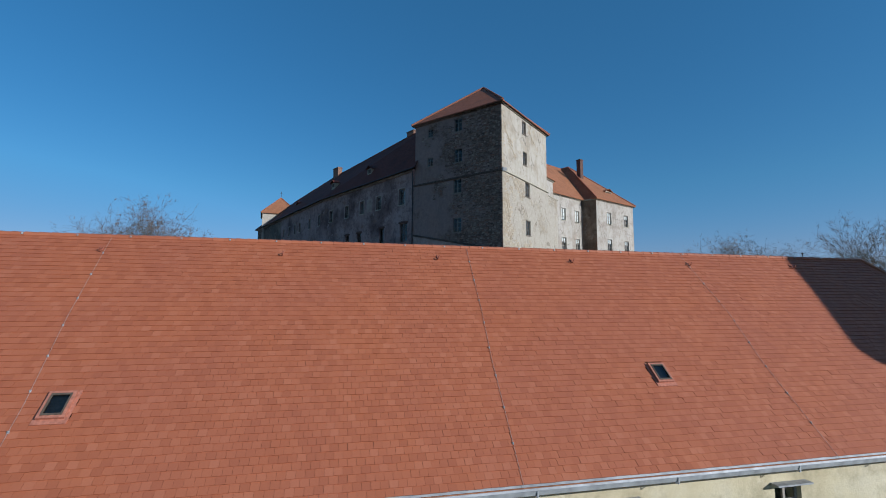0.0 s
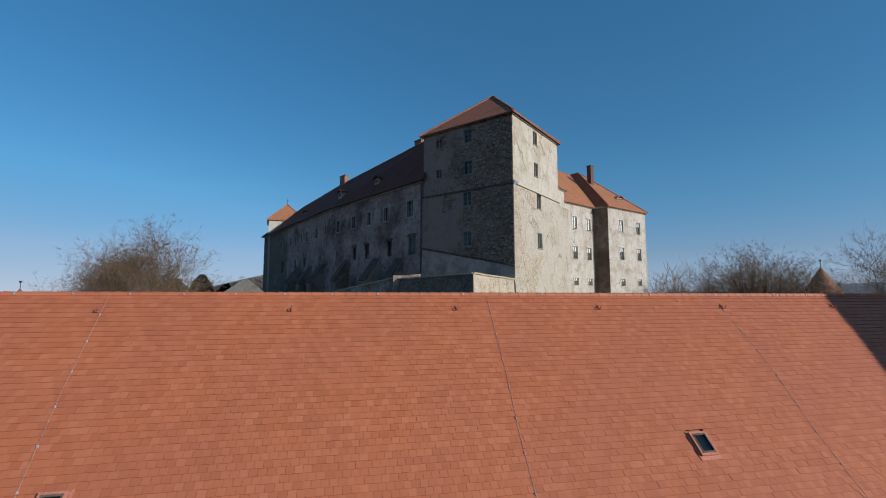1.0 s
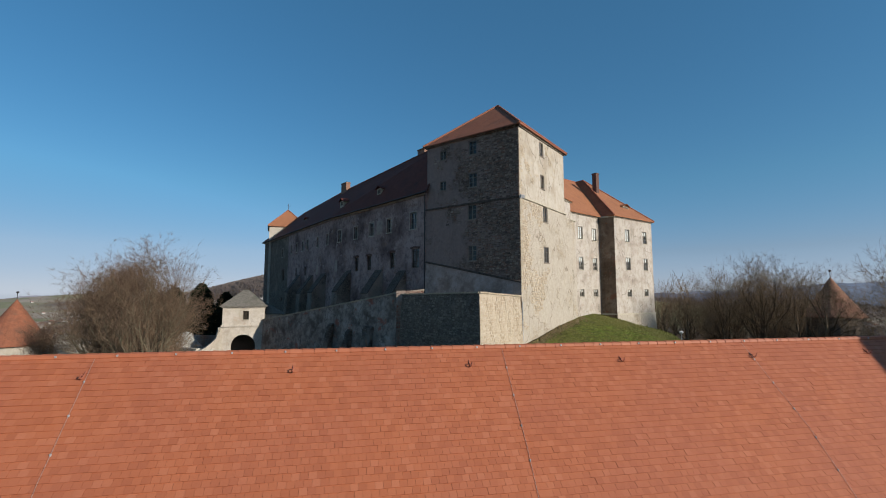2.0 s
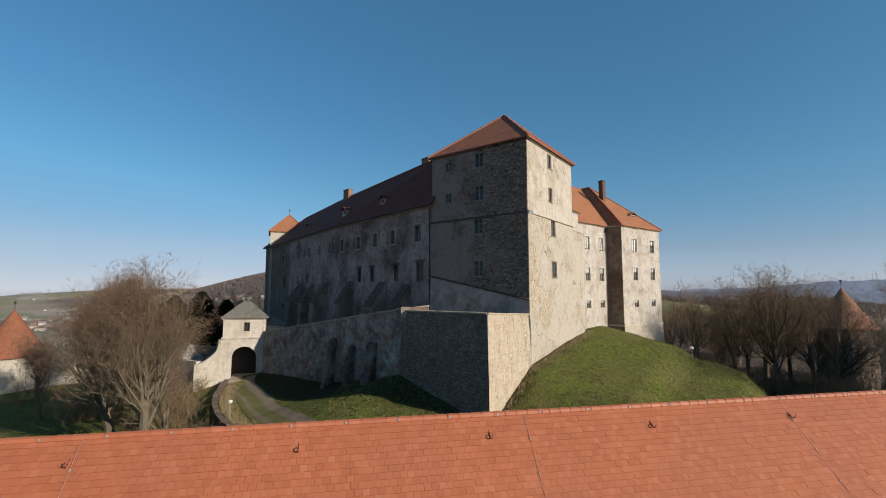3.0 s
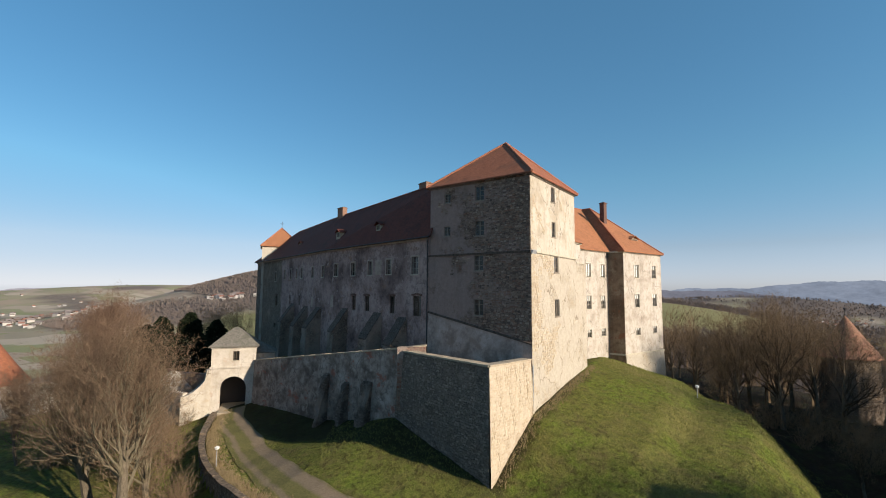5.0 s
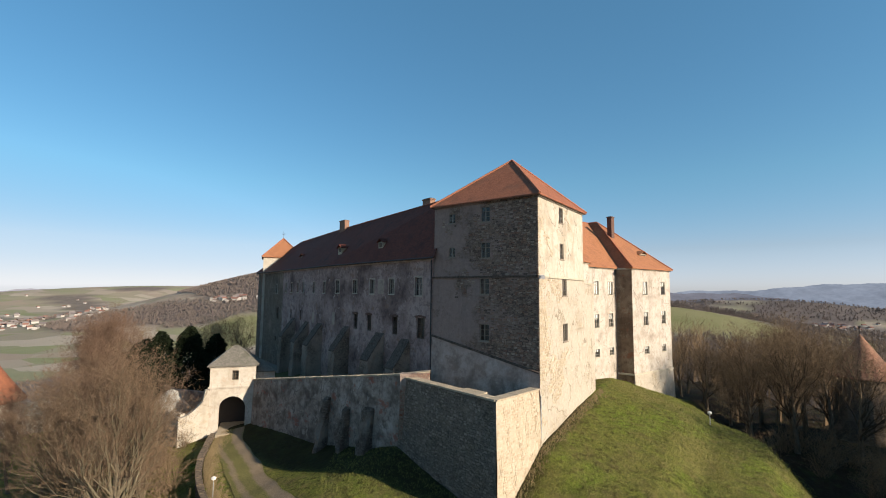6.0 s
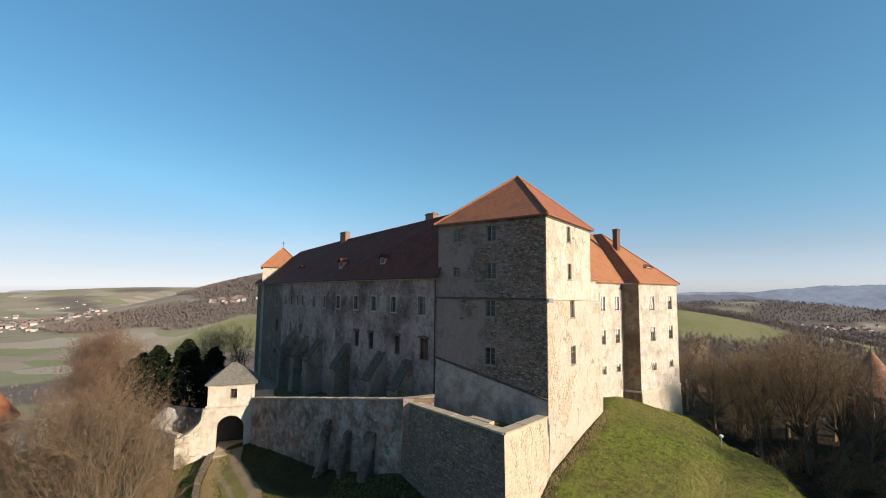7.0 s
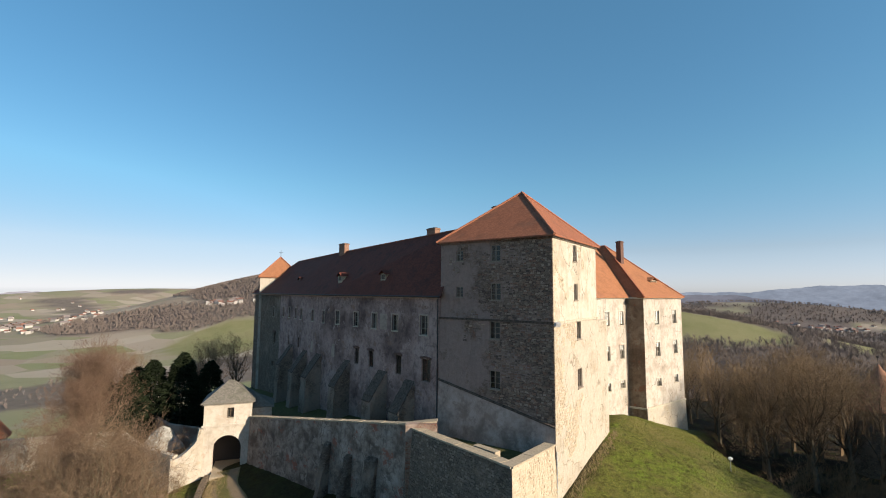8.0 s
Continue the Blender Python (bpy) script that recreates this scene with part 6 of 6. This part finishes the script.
# limes at y 27-30 and at (76.5, 74) are unseen, added for their shadows
for i, (x, y, t, s) in enumerate(((49.3, 74.2, 70, 1.0), (44.0, 87.0, 160, 0.62), (50.5, 91.0, 250, 0.68), (55.5, 71.0, 120, 0.92), (60.0, 86.0, 200, 0.9), (46.0, 99.0, 310, 0.65), (56.0, 98.0, 40, 0.7),
                                  (64.0, 95.0, 90, 0.85), (40.5, 104.0, 180, 0.58), (61.0, 64.0, 75, 0.8), (47.0, 48.5, 300, 1.05), (74.0, 88.0, 15, 0.85), (37.5, 27.5, 190, 0.9), (58.0, 78.0, 250, 0.9), (66.0, 100.0, 130, 0.9),
                                  (51.0, 106.0, 60, 0.62), (36.0, 30.0, 40, 0.75), (42.5, 29.5, 110, 0.85), (48.0, 29.0, 230, 0.8), (44.5, 76.5, 300, 0.68), (54.0, 88.0, 175, 0.85), (47.5, 93.0, 33, 0.66), (42.6, 54.5, 80, 0.42), (69.0, 92.0, 260, 0.8), (76.5, 74.0, 35, 0.9))):
    plant((LIME, LIME_WIDE)[i % 2], x, y, t, s * 1.1)


def shrub(seed, h, n, mat, label):
    rng = random.Random(seed)
    segs = []
    for i in range(n):
        d = Vector((rng.gauss(0, 0.45), rng.gauss(0, 0.45), 1)).normalized()
        p = Vector((rng.gauss(0, 0.35), rng.gauss(0, 0.35), -0.2))
        ll, r = h * rng.uniform(0.6, 1.1), 0.02
        for k in range(4):
            d = (d + Vector((rng.gauss(0, 0.16), rng.gauss(0, 0.16), -0.03 * k))).normalized()
            q = p + d * ll / 4
            segs.append((p, q, r, r * 0.7, 2))
            for j in range(3):
                e = (d + Vector((rng.gauss(0, 0.6), rng.gauss(0, 0.6), rng.gauss(0.1, 0.4)))).normalized()
                segs.append((q, q + e * ll * 0.22, 0.011, 0.006, 3))
            p, r = q, r * 0.7
    ob = new("shrub", seg_mesh("shrub", segs, mat))
    return tagged(ob, label, "shrub", "shrubs in the ditch")


SHRUB = shrub(5, 3.6, 34, TWIG_DARK, "tangled leafless shrub in the ditch")
plant(SHRUB, *on_curve(205, 49.0), 0, 1.0, 0, True)
rs = random.Random(77)
for i in range(34):
    a = rs.uniform(192, 240)
    x, y = on_curve(a, rs.uniform(48.6, 54))
    plant(SHRUB, x, y, rs.uniform(0, 360), rs.uniform(0.6, 1.1))
for i in range(16):
    plant(SHRUB, rs.uniform(-60, -38), rs.uniform(56, 82), rs.uniform(0, 360), rs.uniform(0.7, 1.4))
for i in range(26):
    plant(SHRUB, rs.uniform(40, 72), rs.uniform(56, 76), rs.uniform(0, 360), rs.uniform(0.8, 1.5))


def conifer(seed, h, r):
    rng = random.Random(seed)
    ob = new("conifer")
    tagged(ob, "dense dark green conifer in shade", "tree")
    g = Geo()
    g.tube([(0, 0, -0.5), (0, 0, h * 0.9)], [0.28, 0.05], 8)
    o = new("trunk", g.mesh("trunk", BARK))
    o.parent = ob
    g = Geo()
    for i in range(2600):
        f = rng.random() ** 0.8
        z = h * (0.06 + 0.94 * f)
        rad = r * (1 - f) ** 0.72 * (1 + 0.22 * math.sin(f * 23)) * rng.uniform(0.5, 1.12) + 0.1
        a = rng.uniform(0, 2 * math.pi)
        c = Vector((rad * math.cos(a), rad * math.sin(a), z - rad * 0.15))
        out = Vector((math.cos(a), math.sin(a), -0.25)).normalized()
        sd = Vector((-math.sin(a), math.cos(a), rng.gauss(0, 0.4))).normalized()
        s = rng.uniform(0.35, 0.75)
        for k in range(3):
            e = (out + sd * rng.gauss(0, 0.7) + Vector((0, 0, rng.gauss(0, 0.4)))).normalized()
            w = e.cross(Vector((rng.gauss(0, 1), rng.gauss(0, 1), rng.gauss(0, 1)))).normalized() * s * 0.2
            g.face(c - e * s * 0.5, c + w, c + e * s, c - w)
    o = new("crown", g.mesh("crown", CONIFER))
    o.parent = ob
    return ob


YEW = conifer(2, 14.5, 5.6)
plant(YEW, -47.0, 92.0, 0, 1.0, 0, True)
# the last three yews are unseen, added to throw shade on the mound
for x, y, t, s in ((-52.0, 92.0, 90, 0.95), (-56.5, 95.0, 200, 0.85), (-50.0, 98.0, 20, 1.0), (-44.5, 97.0, 250, 0.9), (-57.5, 88.5, 130, 0.8), (-52.5, 86.5, 300, 0.85), (37.5, 27.5, 15, 0.98), (41.0, 26.4, 75, 1.08), (45.0, 25.0, 190, 1.0)):
    plant(YEW, x, y, t, s)
for x, y, t, s in ((-52.0, 126.0, 60, 0.95), (-57.0, 122.0, 160, 0.9), (-62.0, 134.0, 230, 0.95), (-66.0, 108.0, 330, 0.85)):
    plant(LIME, x, y, t, s)


# far woods: many small bare trees in one mesh
def far_woods():
    rng = np.random.default_rng(4)
    segs = []
    small = [s for s in grow(31, 13, 0.9, 0.22, 11, (6, 0, 0), 0.2) if s[4] < 3]
    P0, P1 = np.array([s[0] for s in small]), np.array([s[1] for s in small])
    R0, R1 = np.array([max(s[2], 0.03) for s in small]), np.array([max(s[3], 0.02) for s in small])
    vs, fs, base = [], [], 0
    spots = []
    while len(spots) < 250:
        a = rng.uniform(-0.95, 0.95)
        r = rng.uniform(95, 420)
        # thirty trees out of view on the sun's side, added to shade the ditch
        if len(spots) < 30:
            spots.append((rng.uniform(82, 112), rng.uniform(18, 70)))
            continue
        if len(spots) < 180:
            a, r = rng.uniform(0.36, 1.0), rng.uniform(100, 260)
        x, y = r * math.sin(a), r * math.cos(a)
        if abs(x) < 44 and y < 150:
            continue
        if x < 0 and r < 140 and y < 120:
            continue
        if x < 0 and (r > 330 or rng.random() < 0.5):
            continue
        spots.append((x, y))
    sp = np.array(spots)
    zz = height(sp[:, 0], sp[:, 1])
    for (x, y), z in zip(spots, zz):
        t, s = rng.uniform(0, 6.28), rng.uniform(0.8, 1.4)
        c, sn = math.cos(t) * s, math.sin(t) * s
        rot = np.array([[c, -sn, 0], [sn, c, 0], [0, 0, s]])
        p, q = P0 @ rot.T + (x, y, z), P1 @ rot.T + (x, y, z)
        d = q - p
        d /= np.linalg.norm(d, axis=1)[:, None] + 1e-9
        h = np.where(np.abs(d[:, 2:3]) < 0.9, np.array([[0, 0, 1.0]]), np.array([[1.0, 0, 0]]))
        a_ = np.cross(d, h)
        a_ /= np.linalg.norm(a_, axis=1)[:, None]
        b_ = np.cross(d, a_)
        w = np.arange(3) * 2 * np.pi / 3
        ring = np.cos(w)[None, :, None] * a_[:, None, :] + np.sin(w)[None, :, None] * b_[:, None, :]
        v = np.concatenate([p[:, None] + ring * R0[:, None, None], q[:, None] + ring * R1[:, None, None]], 1).reshape(-1, 3)
        k = base + np.arange(len(p))[:, None] * 6
        j = np.arange(3)[None, :]
        f = np.stack([k + j, k + (j + 1) % 3, k + 3 + (j + 1) % 3, k + 3 + j], -1).reshape(-1, 4)
        vs.append(v)
        fs.append(f)
        base += len(v)
    me = bpy.data.meshes.new("far_woods")
    me.from_pydata(np.concatenate(vs).tolist(), [], np.concatenate(fs).tolist())
    me.materials.append(TWIG_DARK)
    tagged(new("far_woods", me), "bare brown winter woods on the slopes round the castle", "woods", "", "stuff")


far_woods()


def far_copses():
    """Bare trees of the far woods, each a stem and a spray of limbs, in one mesh."""
    rng = np.random.default_rng(8)
    n = 90000
    a, r = rng.uniform(-0.85, 0.85, n), 260 * np.exp(rng.uniform(0, 2.2, n))
    a[:20000], r[:20000] = rng.uniform(-0.75, -0.3, 20000), rng.uniform(850, 1900, 20000)
    a[20000:60000], r[20000:60000] = rng.uniform(0.3, 0.85, 40000), 300 * np.exp(rng.uniform(0, 2.05, 40000))
    x, y = r * np.sin(a), r * np.cos(a)
    z = height(x, y)
    wood = woods_at(x, y, z)[0]
    grown = (wood > 0.45) & (x < 1900) & (np.hypot((x - 1200) / 190, (y - 1400) / 110) > 1)
    keep = np.concatenate([np.where(grown & (x < 0))[0][:8000], np.where(grown & (x >= 0))[0][:17000]])
    limbs, size = 18, 0
    x, y, z = x[keep], y[keep], z[keep]
    m = len(x)
    h = rng.uniform(8, 14, m) * np.where(x < 0, 0.6, 1.0)
    foot = np.column_stack([x, y, z])
    vs, fs = [], []
    for k in range(limbs):
        t, lean = rng.uniform(0, 6.28, m), rng.uniform(0.03, 0.36, m)
        lo = foot + np.column_stack([np.zeros(m), np.zeros(m), h * rng.uniform(0.12, 0.45, m) if k else h * 0 - 1])
        tip = lo + np.column_stack([np.cos(t) * lean * h, np.sin(t) * lean * h, h * rng.uniform(0.35, 0.6, m) + (h * 0.4 if k == 0 else 0)])
        w = np.cross(tip - lo, rng.normal(0, 1, (m, 3)))
        w *= (0.035 + 0.00024 * np.hypot(x, y))[:, None] / (np.linalg.norm(w, axis=1)[:, None] + 1e-9)
        mid = (lo + tip) / 2
        vs.append(np.stack([lo, mid - w, tip, mid + w], 1).reshape(-1, 3))
        fs.append(np.arange(m * 4).reshape(-1, 4) + size)
        size += m * 4
    me = bpy.data.meshes.new("far_copses")
    me.from_pydata(np.concatenate(vs).tolist(), [], np.concatenate(fs).tolist())
    me.materials.append(HEDGE)
    tagged(new("far_copses", me), "distant bare brown woods on the hills", "woods", "", "stuff")


far_copses()


# ---- distant hill lines ----
def backdrop():
    """Lines of far hills: bearings and elevations in degrees, and the pale light that the air adds over such a distance."""
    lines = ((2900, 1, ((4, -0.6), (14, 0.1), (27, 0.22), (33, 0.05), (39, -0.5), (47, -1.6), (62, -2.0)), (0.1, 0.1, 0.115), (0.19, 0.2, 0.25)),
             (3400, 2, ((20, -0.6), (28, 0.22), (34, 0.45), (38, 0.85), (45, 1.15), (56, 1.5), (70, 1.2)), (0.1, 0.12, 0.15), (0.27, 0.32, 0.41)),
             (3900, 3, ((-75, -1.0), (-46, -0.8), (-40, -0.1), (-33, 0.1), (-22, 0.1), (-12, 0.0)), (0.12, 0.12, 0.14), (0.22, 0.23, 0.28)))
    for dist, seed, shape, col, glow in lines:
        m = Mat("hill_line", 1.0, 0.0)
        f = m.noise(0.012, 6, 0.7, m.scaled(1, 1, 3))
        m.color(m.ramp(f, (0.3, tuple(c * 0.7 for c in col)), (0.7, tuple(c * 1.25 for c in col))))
        # emission puts the air's pale haze onto the hills as a glow
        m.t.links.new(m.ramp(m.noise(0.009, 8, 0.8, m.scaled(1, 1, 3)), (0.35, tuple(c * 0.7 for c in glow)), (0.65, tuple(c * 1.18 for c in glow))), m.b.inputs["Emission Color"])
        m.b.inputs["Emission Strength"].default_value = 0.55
        g = Geo()
        n = 240
        lo, hi = shape[0][0], shape[-1][0]
        for i in range(n + 1):
            d = lo + (hi - lo) * i / n
            a = radians(d)
            h = float(np.interp(d, [p[0] for p in shape], [p[1] for p in shape]))
            h += 0.09 * math.sin(d * 0.55 + seed * 2) + 0.05 * math.sin(d * 1.7 + seed) + 0.018 * math.sin(d * 6.1) + 0.012 * math.sin(d * 14.3 + seed)
            z = 24 + dist * math.tan(radians(h))
            x, y = dist * math.sin(a), dist * math.cos(a)
            g.v += [(x, y, -140), (x, y, z), (x * 1.12, y * 1.12, -140)]
        for i in range(n):
            k = i * 3
            g.f += [(k, k + 3, k + 4, k + 1), (k + 1, k + 4, k + 5, k + 2)]
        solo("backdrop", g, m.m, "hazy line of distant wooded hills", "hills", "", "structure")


backdrop()


# ---- village houses in the valley ----
def village():
    wall_m = plain("village_plaster", (0.38, 0.36, 0.335), 0.9)
    roofs = [plain("village_roof", (0.22, 0.115, 0.09), 0.9), plain("village_roof_grey", (0.2, 0.17, 0.16), 0.9)]
    rng = random.Random(12)
    kinds = []
    for k, (w, d, h) in enumerate(((10, 8, 4.5), (14, 9, 5.5), (8, 7, 3.5))):
        ob = new("house")
        tagged(ob, "pale distant house with a pitched roof", "house", "village houses in the valley")
        g = Geo()
        g.box(Matrix.Identity(4), -w / 2, w / 2, -d / 2, d / 2, -3, h)
        o = new("wall", g.mesh("wall", wall_m))
        o.parent = ob
        g = Geo()
        e = 0.6
        g.slab([(-w / 2 - e, -d / 2 - e, h), (w / 2 + e, -d / 2 - e, h), (w / 2 + e, 0, h + d * 0.42), (-w / 2 - e, 0, h + d * 0.42), (w / 2 + e, d / 2 + e, h), (-w / 2 - e, d / 2 + e, h)], [(0, 1, 2, 3), (3, 2, 4, 5)], 0.3)
        o = new("roof", g.mesh("roof", roofs[k % 2]))
        o.parent = ob
        kinds.append(ob)
    first = set()
    for cx, cy, sx, sy, n in ((-1000, 1150, 110, 90, 50), (-1250, 1500, 260, 120, 34), (1200, 1400, 95, 40, 60), (640, 1330, 60, 40, 8), (-505, 1133, 48, 6, 22), (-1500, 1950, 300, 120, 24)):
        for i in range(n):
            x, y = rng.gauss(cx, sx), rng.gauss(cy, sy)
            ob = rng.choice(kinds)
            m = pose(x, y, ground_z(x, y), 0, 0, rng.choice((0, 90, 20, 110, 45)) + rng.gauss(0, 8))
            if ob not in first:
                first.add(ob)
                ob.matrix_world = m
            else:
                copy_thing(ob, m)


village()


# ---- grass tufts and dry stalks ----
def tufts(name, spots, h, mat, label, lean=0.5):
    rng = np.random.default_rng(9)
    sp = np.array(spots)
    z = height(sp[:, 0], sp[:, 1])
    n = len(sp)
    k = 4
    p = np.repeat(np.column_stack([sp, z - 0.03]), k, 0) + np.column_stack([rng.normal(0, 0.1, n * k), rng.normal(0, 0.1, n * k), np.zeros(n * k)])
    a = rng.uniform(0, 6.28, n * k)
    hh = h * rng.uniform(0.5, 1.2, n * k)
    tip = p + np.column_stack([np.cos(a) * lean * hh, np.sin(a) * lean * hh, hh])
    w = np.column_stack([-np.sin(a), np.cos(a), np.zeros(n * k)]) * (0.03 * h + 0.012)
    v = np.stack([p - w, p + w, tip], 1).reshape(-1, 3)
    f = np.arange(len(v)).reshape(-1, 3)
    me = bpy.data.meshes.new(name)
    me.from_pydata(v.tolist(), [], f.tolist())
    me.materials.append(mat)
    tagged(new(name, me), label, "grass", "", "stuff")


def scatter():
    rng = np.random.default_rng(3)
    lawn = []
    while len(lawn) < 26000:
        x, y = rng.uniform(-14, 42), rng.uniform(30, 76)
        if (x - A[0]) * UR[1] - (y - A[1]) * UR[0] > 0.3 or (x < TC[0] and (x - TC[0]) * -0.8 - (y - TC[1]) * 0.6 > 0.5 and ditch_side(x, y) < -7):
            lawn.append((x, y))
    tufts("grass", lawn, 0.2, BLADE, "short winter grass on the mound")
    dry = []
    for i in range(5200):
        a = rng.uniform(190, 256)
        dry.append(on_curve(a, 45.4 - abs(rng.normal(0, 0.7))))
    for i in range(650):
        s, o = rng.uniform(-8, 18), abs(rng.normal(0, 0.45))
        dry.append((A[0] + UR[0] * s + UR[1] * (o + 0.3), A[1] + UR[1] * s - UR[0] * (o + 0.3)))
    tufts("dry_grass", dry, 0.34, DRY, "dry straw-coloured stalks along walls", 0.4)


scatter()


# ---- walling stones ----
def unit_stones():
    """Ten stones of one metre by one metre, for scaling: chipped outline, domed front, open at the back."""
    rng = random.Random(17)
    shapes = []
    for k in range(10):
        g = Geo()
        outer, inner = [], []
        for x, z in ((-0.5, -0.5), (0.5, -0.5), (0.5, 0.5), (-0.5, 0.5)):
            cut = rng.uniform(0.03, 0.16)
            pair = ((x, z - math.copysign(cut, z)), (x - math.copysign(cut * 0.7, x), z))
            for a, b in (pair if x * z < 0 else pair[::-1]):
                jx, jz = rng.uniform(-0.035, 0.035), rng.uniform(-0.05, 0.05)
                outer.append((a + jx, 0.6, b + jz))
                inner.append((a * 0.86 + jx, rng.uniform(-1.1, -0.8), b * 0.84 + jz))
        g.v = outer + inner
        n = len(outer)
        g.f = [(i, (i + 1) % n, n + (i + 1) % n, n + i) for i in range(n)] + [tuple(range(n, 2 * n))]
        shapes.append(g)
    return shapes


UNIT_STONES = unit_stones()


def uneven(s, z, k=0.0):
    """Slow wander between about -1 and 1 over a wall's face."""
    return 0.5 * (math.sin(s * 0.83 + k + 1.4 * math.sin(z * 0.47 + k)) + math.sin(z * 0.71 - k + 1.2 * math.sin(s * 0.59 + 2 * k))) * 0.75 + 0.3 * math.sin(s * 2.3 + k) * math.sin(z * 2.7 + 0.6 * s)


def walling(parent, m, span, rise, keep, mat, seed, lean=lambda s, z: (s, 0.0), single=0, holes=()):
    """Coursed rubble on the wall m: stones over span and rise where keep(s, z) says so; the first single ones as parts, the rest joined."""
    rng = random.Random(seed)
    meshes = [g.mesh("stone", mat) for g in UNIT_STONES] if single else []
    rest = Geo()
    made = 0
    z = rise[0]
    while z < rise[1] - 0.12:
        h = min(rng.uniform(0.15, 0.3), rise[1] - z)
        s = span[0]
        while s < span[1] - 0.15:
            w = min(rng.uniform(0.2, 0.58), span[1] - s)
            cs, cz = s + w / 2, z + h / 2 + rng.uniform(-0.05, 0.05)
            s += w
            if not keep(cs, cz) or any(abs(cs - a) < (w + c) / 2 + 0.1 and abs(cz - b) < (h + d) / 2 + 0.1 for a, b, c, d in holes):
                continue
            s2, y2 = lean(cs, cz)
            mm = m @ Matrix.Translation((s2, y2, cz)) @ Matrix.Rotation(rng.gauss(0, 0.07), 4, "Y") @ Matrix.Diagonal((w * rng.uniform(0.86, 1.0), rng.uniform(0.015, 0.045), h * rng.uniform(0.82, 1.05), 1))
            k = rng.randrange(10)
            if made < single:
                ob = new("stone", meshes[k])
                ob.parent = parent
                ob.matrix_basis = Matrix.Translation(-origin(parent)) @ mm
            else:
                n = len(rest.v)
                rest.v += [tuple(mm @ Vector(q)) for q in UNIT_STONES[k].v]
                rest.f += [tuple(n + q for q in f) for f in UNIT_STONES[k].f]
            made += 1
        z += h
    if rest.v:
        part("stonework", rest, mat, parent)["kind"] = "stuff"


def all_walling():
    ml, nl = frame_of(L, A), length(L, A)
    left = [(nl - s, z, w, h) for s, z, w, h in TOWER_LEFT]
    bare = lambda s, z: s / nl + 0.2 * uneven(s, z, 1.0) > 0.5 or uneven(s * 1.3, z * 1.2, 4.0) > 0.62
    walling(TOWER, ml, (0.1, nl - 0.02), (13.6, 22.85), lambda s, z: z > 16.75 - 2.75 * s / nl and bare(s, z), STONE_DARK_SHADE, 1, lambda s, z: (s, 0.0), 0, left)
    walling(TOWER, ml, (0.2, nl - 0.12), (23.15, 31.0), bare, STONE_DARK_SHADE, 2, lambda s, z: (s, 0.1), 0, left)
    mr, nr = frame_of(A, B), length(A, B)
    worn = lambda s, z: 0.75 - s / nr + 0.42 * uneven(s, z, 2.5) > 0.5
    walling(TOWER, mr, (0.02, nr - 0.3), (8.5, 22.85), worn, STONE_SUNLIT, 3, lambda s, z: (s, 0.0), 0, TOWER_RIGHT)
    walling(TOWER, mr, (0.12, nr - 0.3), (23.2, 30.9), lambda s, z: s < 0.5 + 0.5 * abs(uneven(s, z, 0.4)) or uneven(s, z, 6.0) > 0.7, STONE_SUNLIT, 4, lambda s, z: (s, 0.1), 0, TOWER_RIGHT)
    at = pt(A, UR, 0.15, 0.1)
    for p, q, top, more, mat, seed in ((TC, at, 12.0, (0.5, 0.0), STONE_SUNLIT, 5), (TL, TC, 12.15, (0.0, 0.5), STONE_SHADE, 6)):
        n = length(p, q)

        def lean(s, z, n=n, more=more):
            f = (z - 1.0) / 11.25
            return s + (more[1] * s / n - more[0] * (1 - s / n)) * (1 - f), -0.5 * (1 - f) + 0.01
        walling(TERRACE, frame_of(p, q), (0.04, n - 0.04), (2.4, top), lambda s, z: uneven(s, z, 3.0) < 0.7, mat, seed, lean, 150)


all_walling()


# ---- clay tiles of the front roof ----
def roof_tiles():
    w, pitch, rows = 0.22, 0.206, 48
    local = Geo()
    x0, x1 = -w / 2 + 0.0025, w / 2 - 0.0025
    k = 0.25
    for y, zz in ((0.0, 0.024), (k, 0.0)):
        for x in (x0, x1):
            local.v += [(x, y, zz), (x, y, zz + 0.021)]
    local.f = [(1, 3, 7, 5), (0, 4, 6, 2), (0, 2, 3, 1), (4, 5, 7, 6), (0, 1, 5, 4), (2, 6, 7, 3)]
    one = local.mesh("tile", TILE)
    base = origin(LONG)
    rest = Geo()
    rng = random.Random(6)
    rot = FB.to_3x3() @ Matrix(((1, 0, 0), (0, RUN, -RISE), (0, RISE, RUN)))
    skip = [(-6.85, 2.6), (10.45, 2.92)]
    for j in range(rows):
        y = j * pitch + 0.02
        end = S1 + 4.2 * (1 - y / SLOPE) - 0.1
        n = int((end - S0) / w)
        for i in range(n):
            s = S0 + (i + 0.5 + 0.5 * (j % 2)) * w
            if s > end or any(abs(s - a) < 0.36 and b - 0.25 < y < b + 0.62 for a, b in skip):
                continue
            p = slope(s, y + rng.uniform(-0.006, 0.006), rng.uniform(0.0, 0.01))
            if -2.2 < s < 2.2 and 6 <= j < 21:
                ob = new("tile", one)
                ob.parent = LONG
                ob.matrix_parent_inverse = Matrix.Identity(4)
                ob.matrix_basis = Matrix.Translation(p - base) @ rot.to_4x4()
            else:
                kk = len(rest.v)
                rest.v += [tuple(p + rot @ Vector(q)) for q in local.v]
                rest.f += [tuple(kk + q for q in f) for f in local.f]
    o = part("tiles", rest, TILE, LONG, "orange clay roof tiles")
    o["kind"] = "stuff"


roof_tiles()
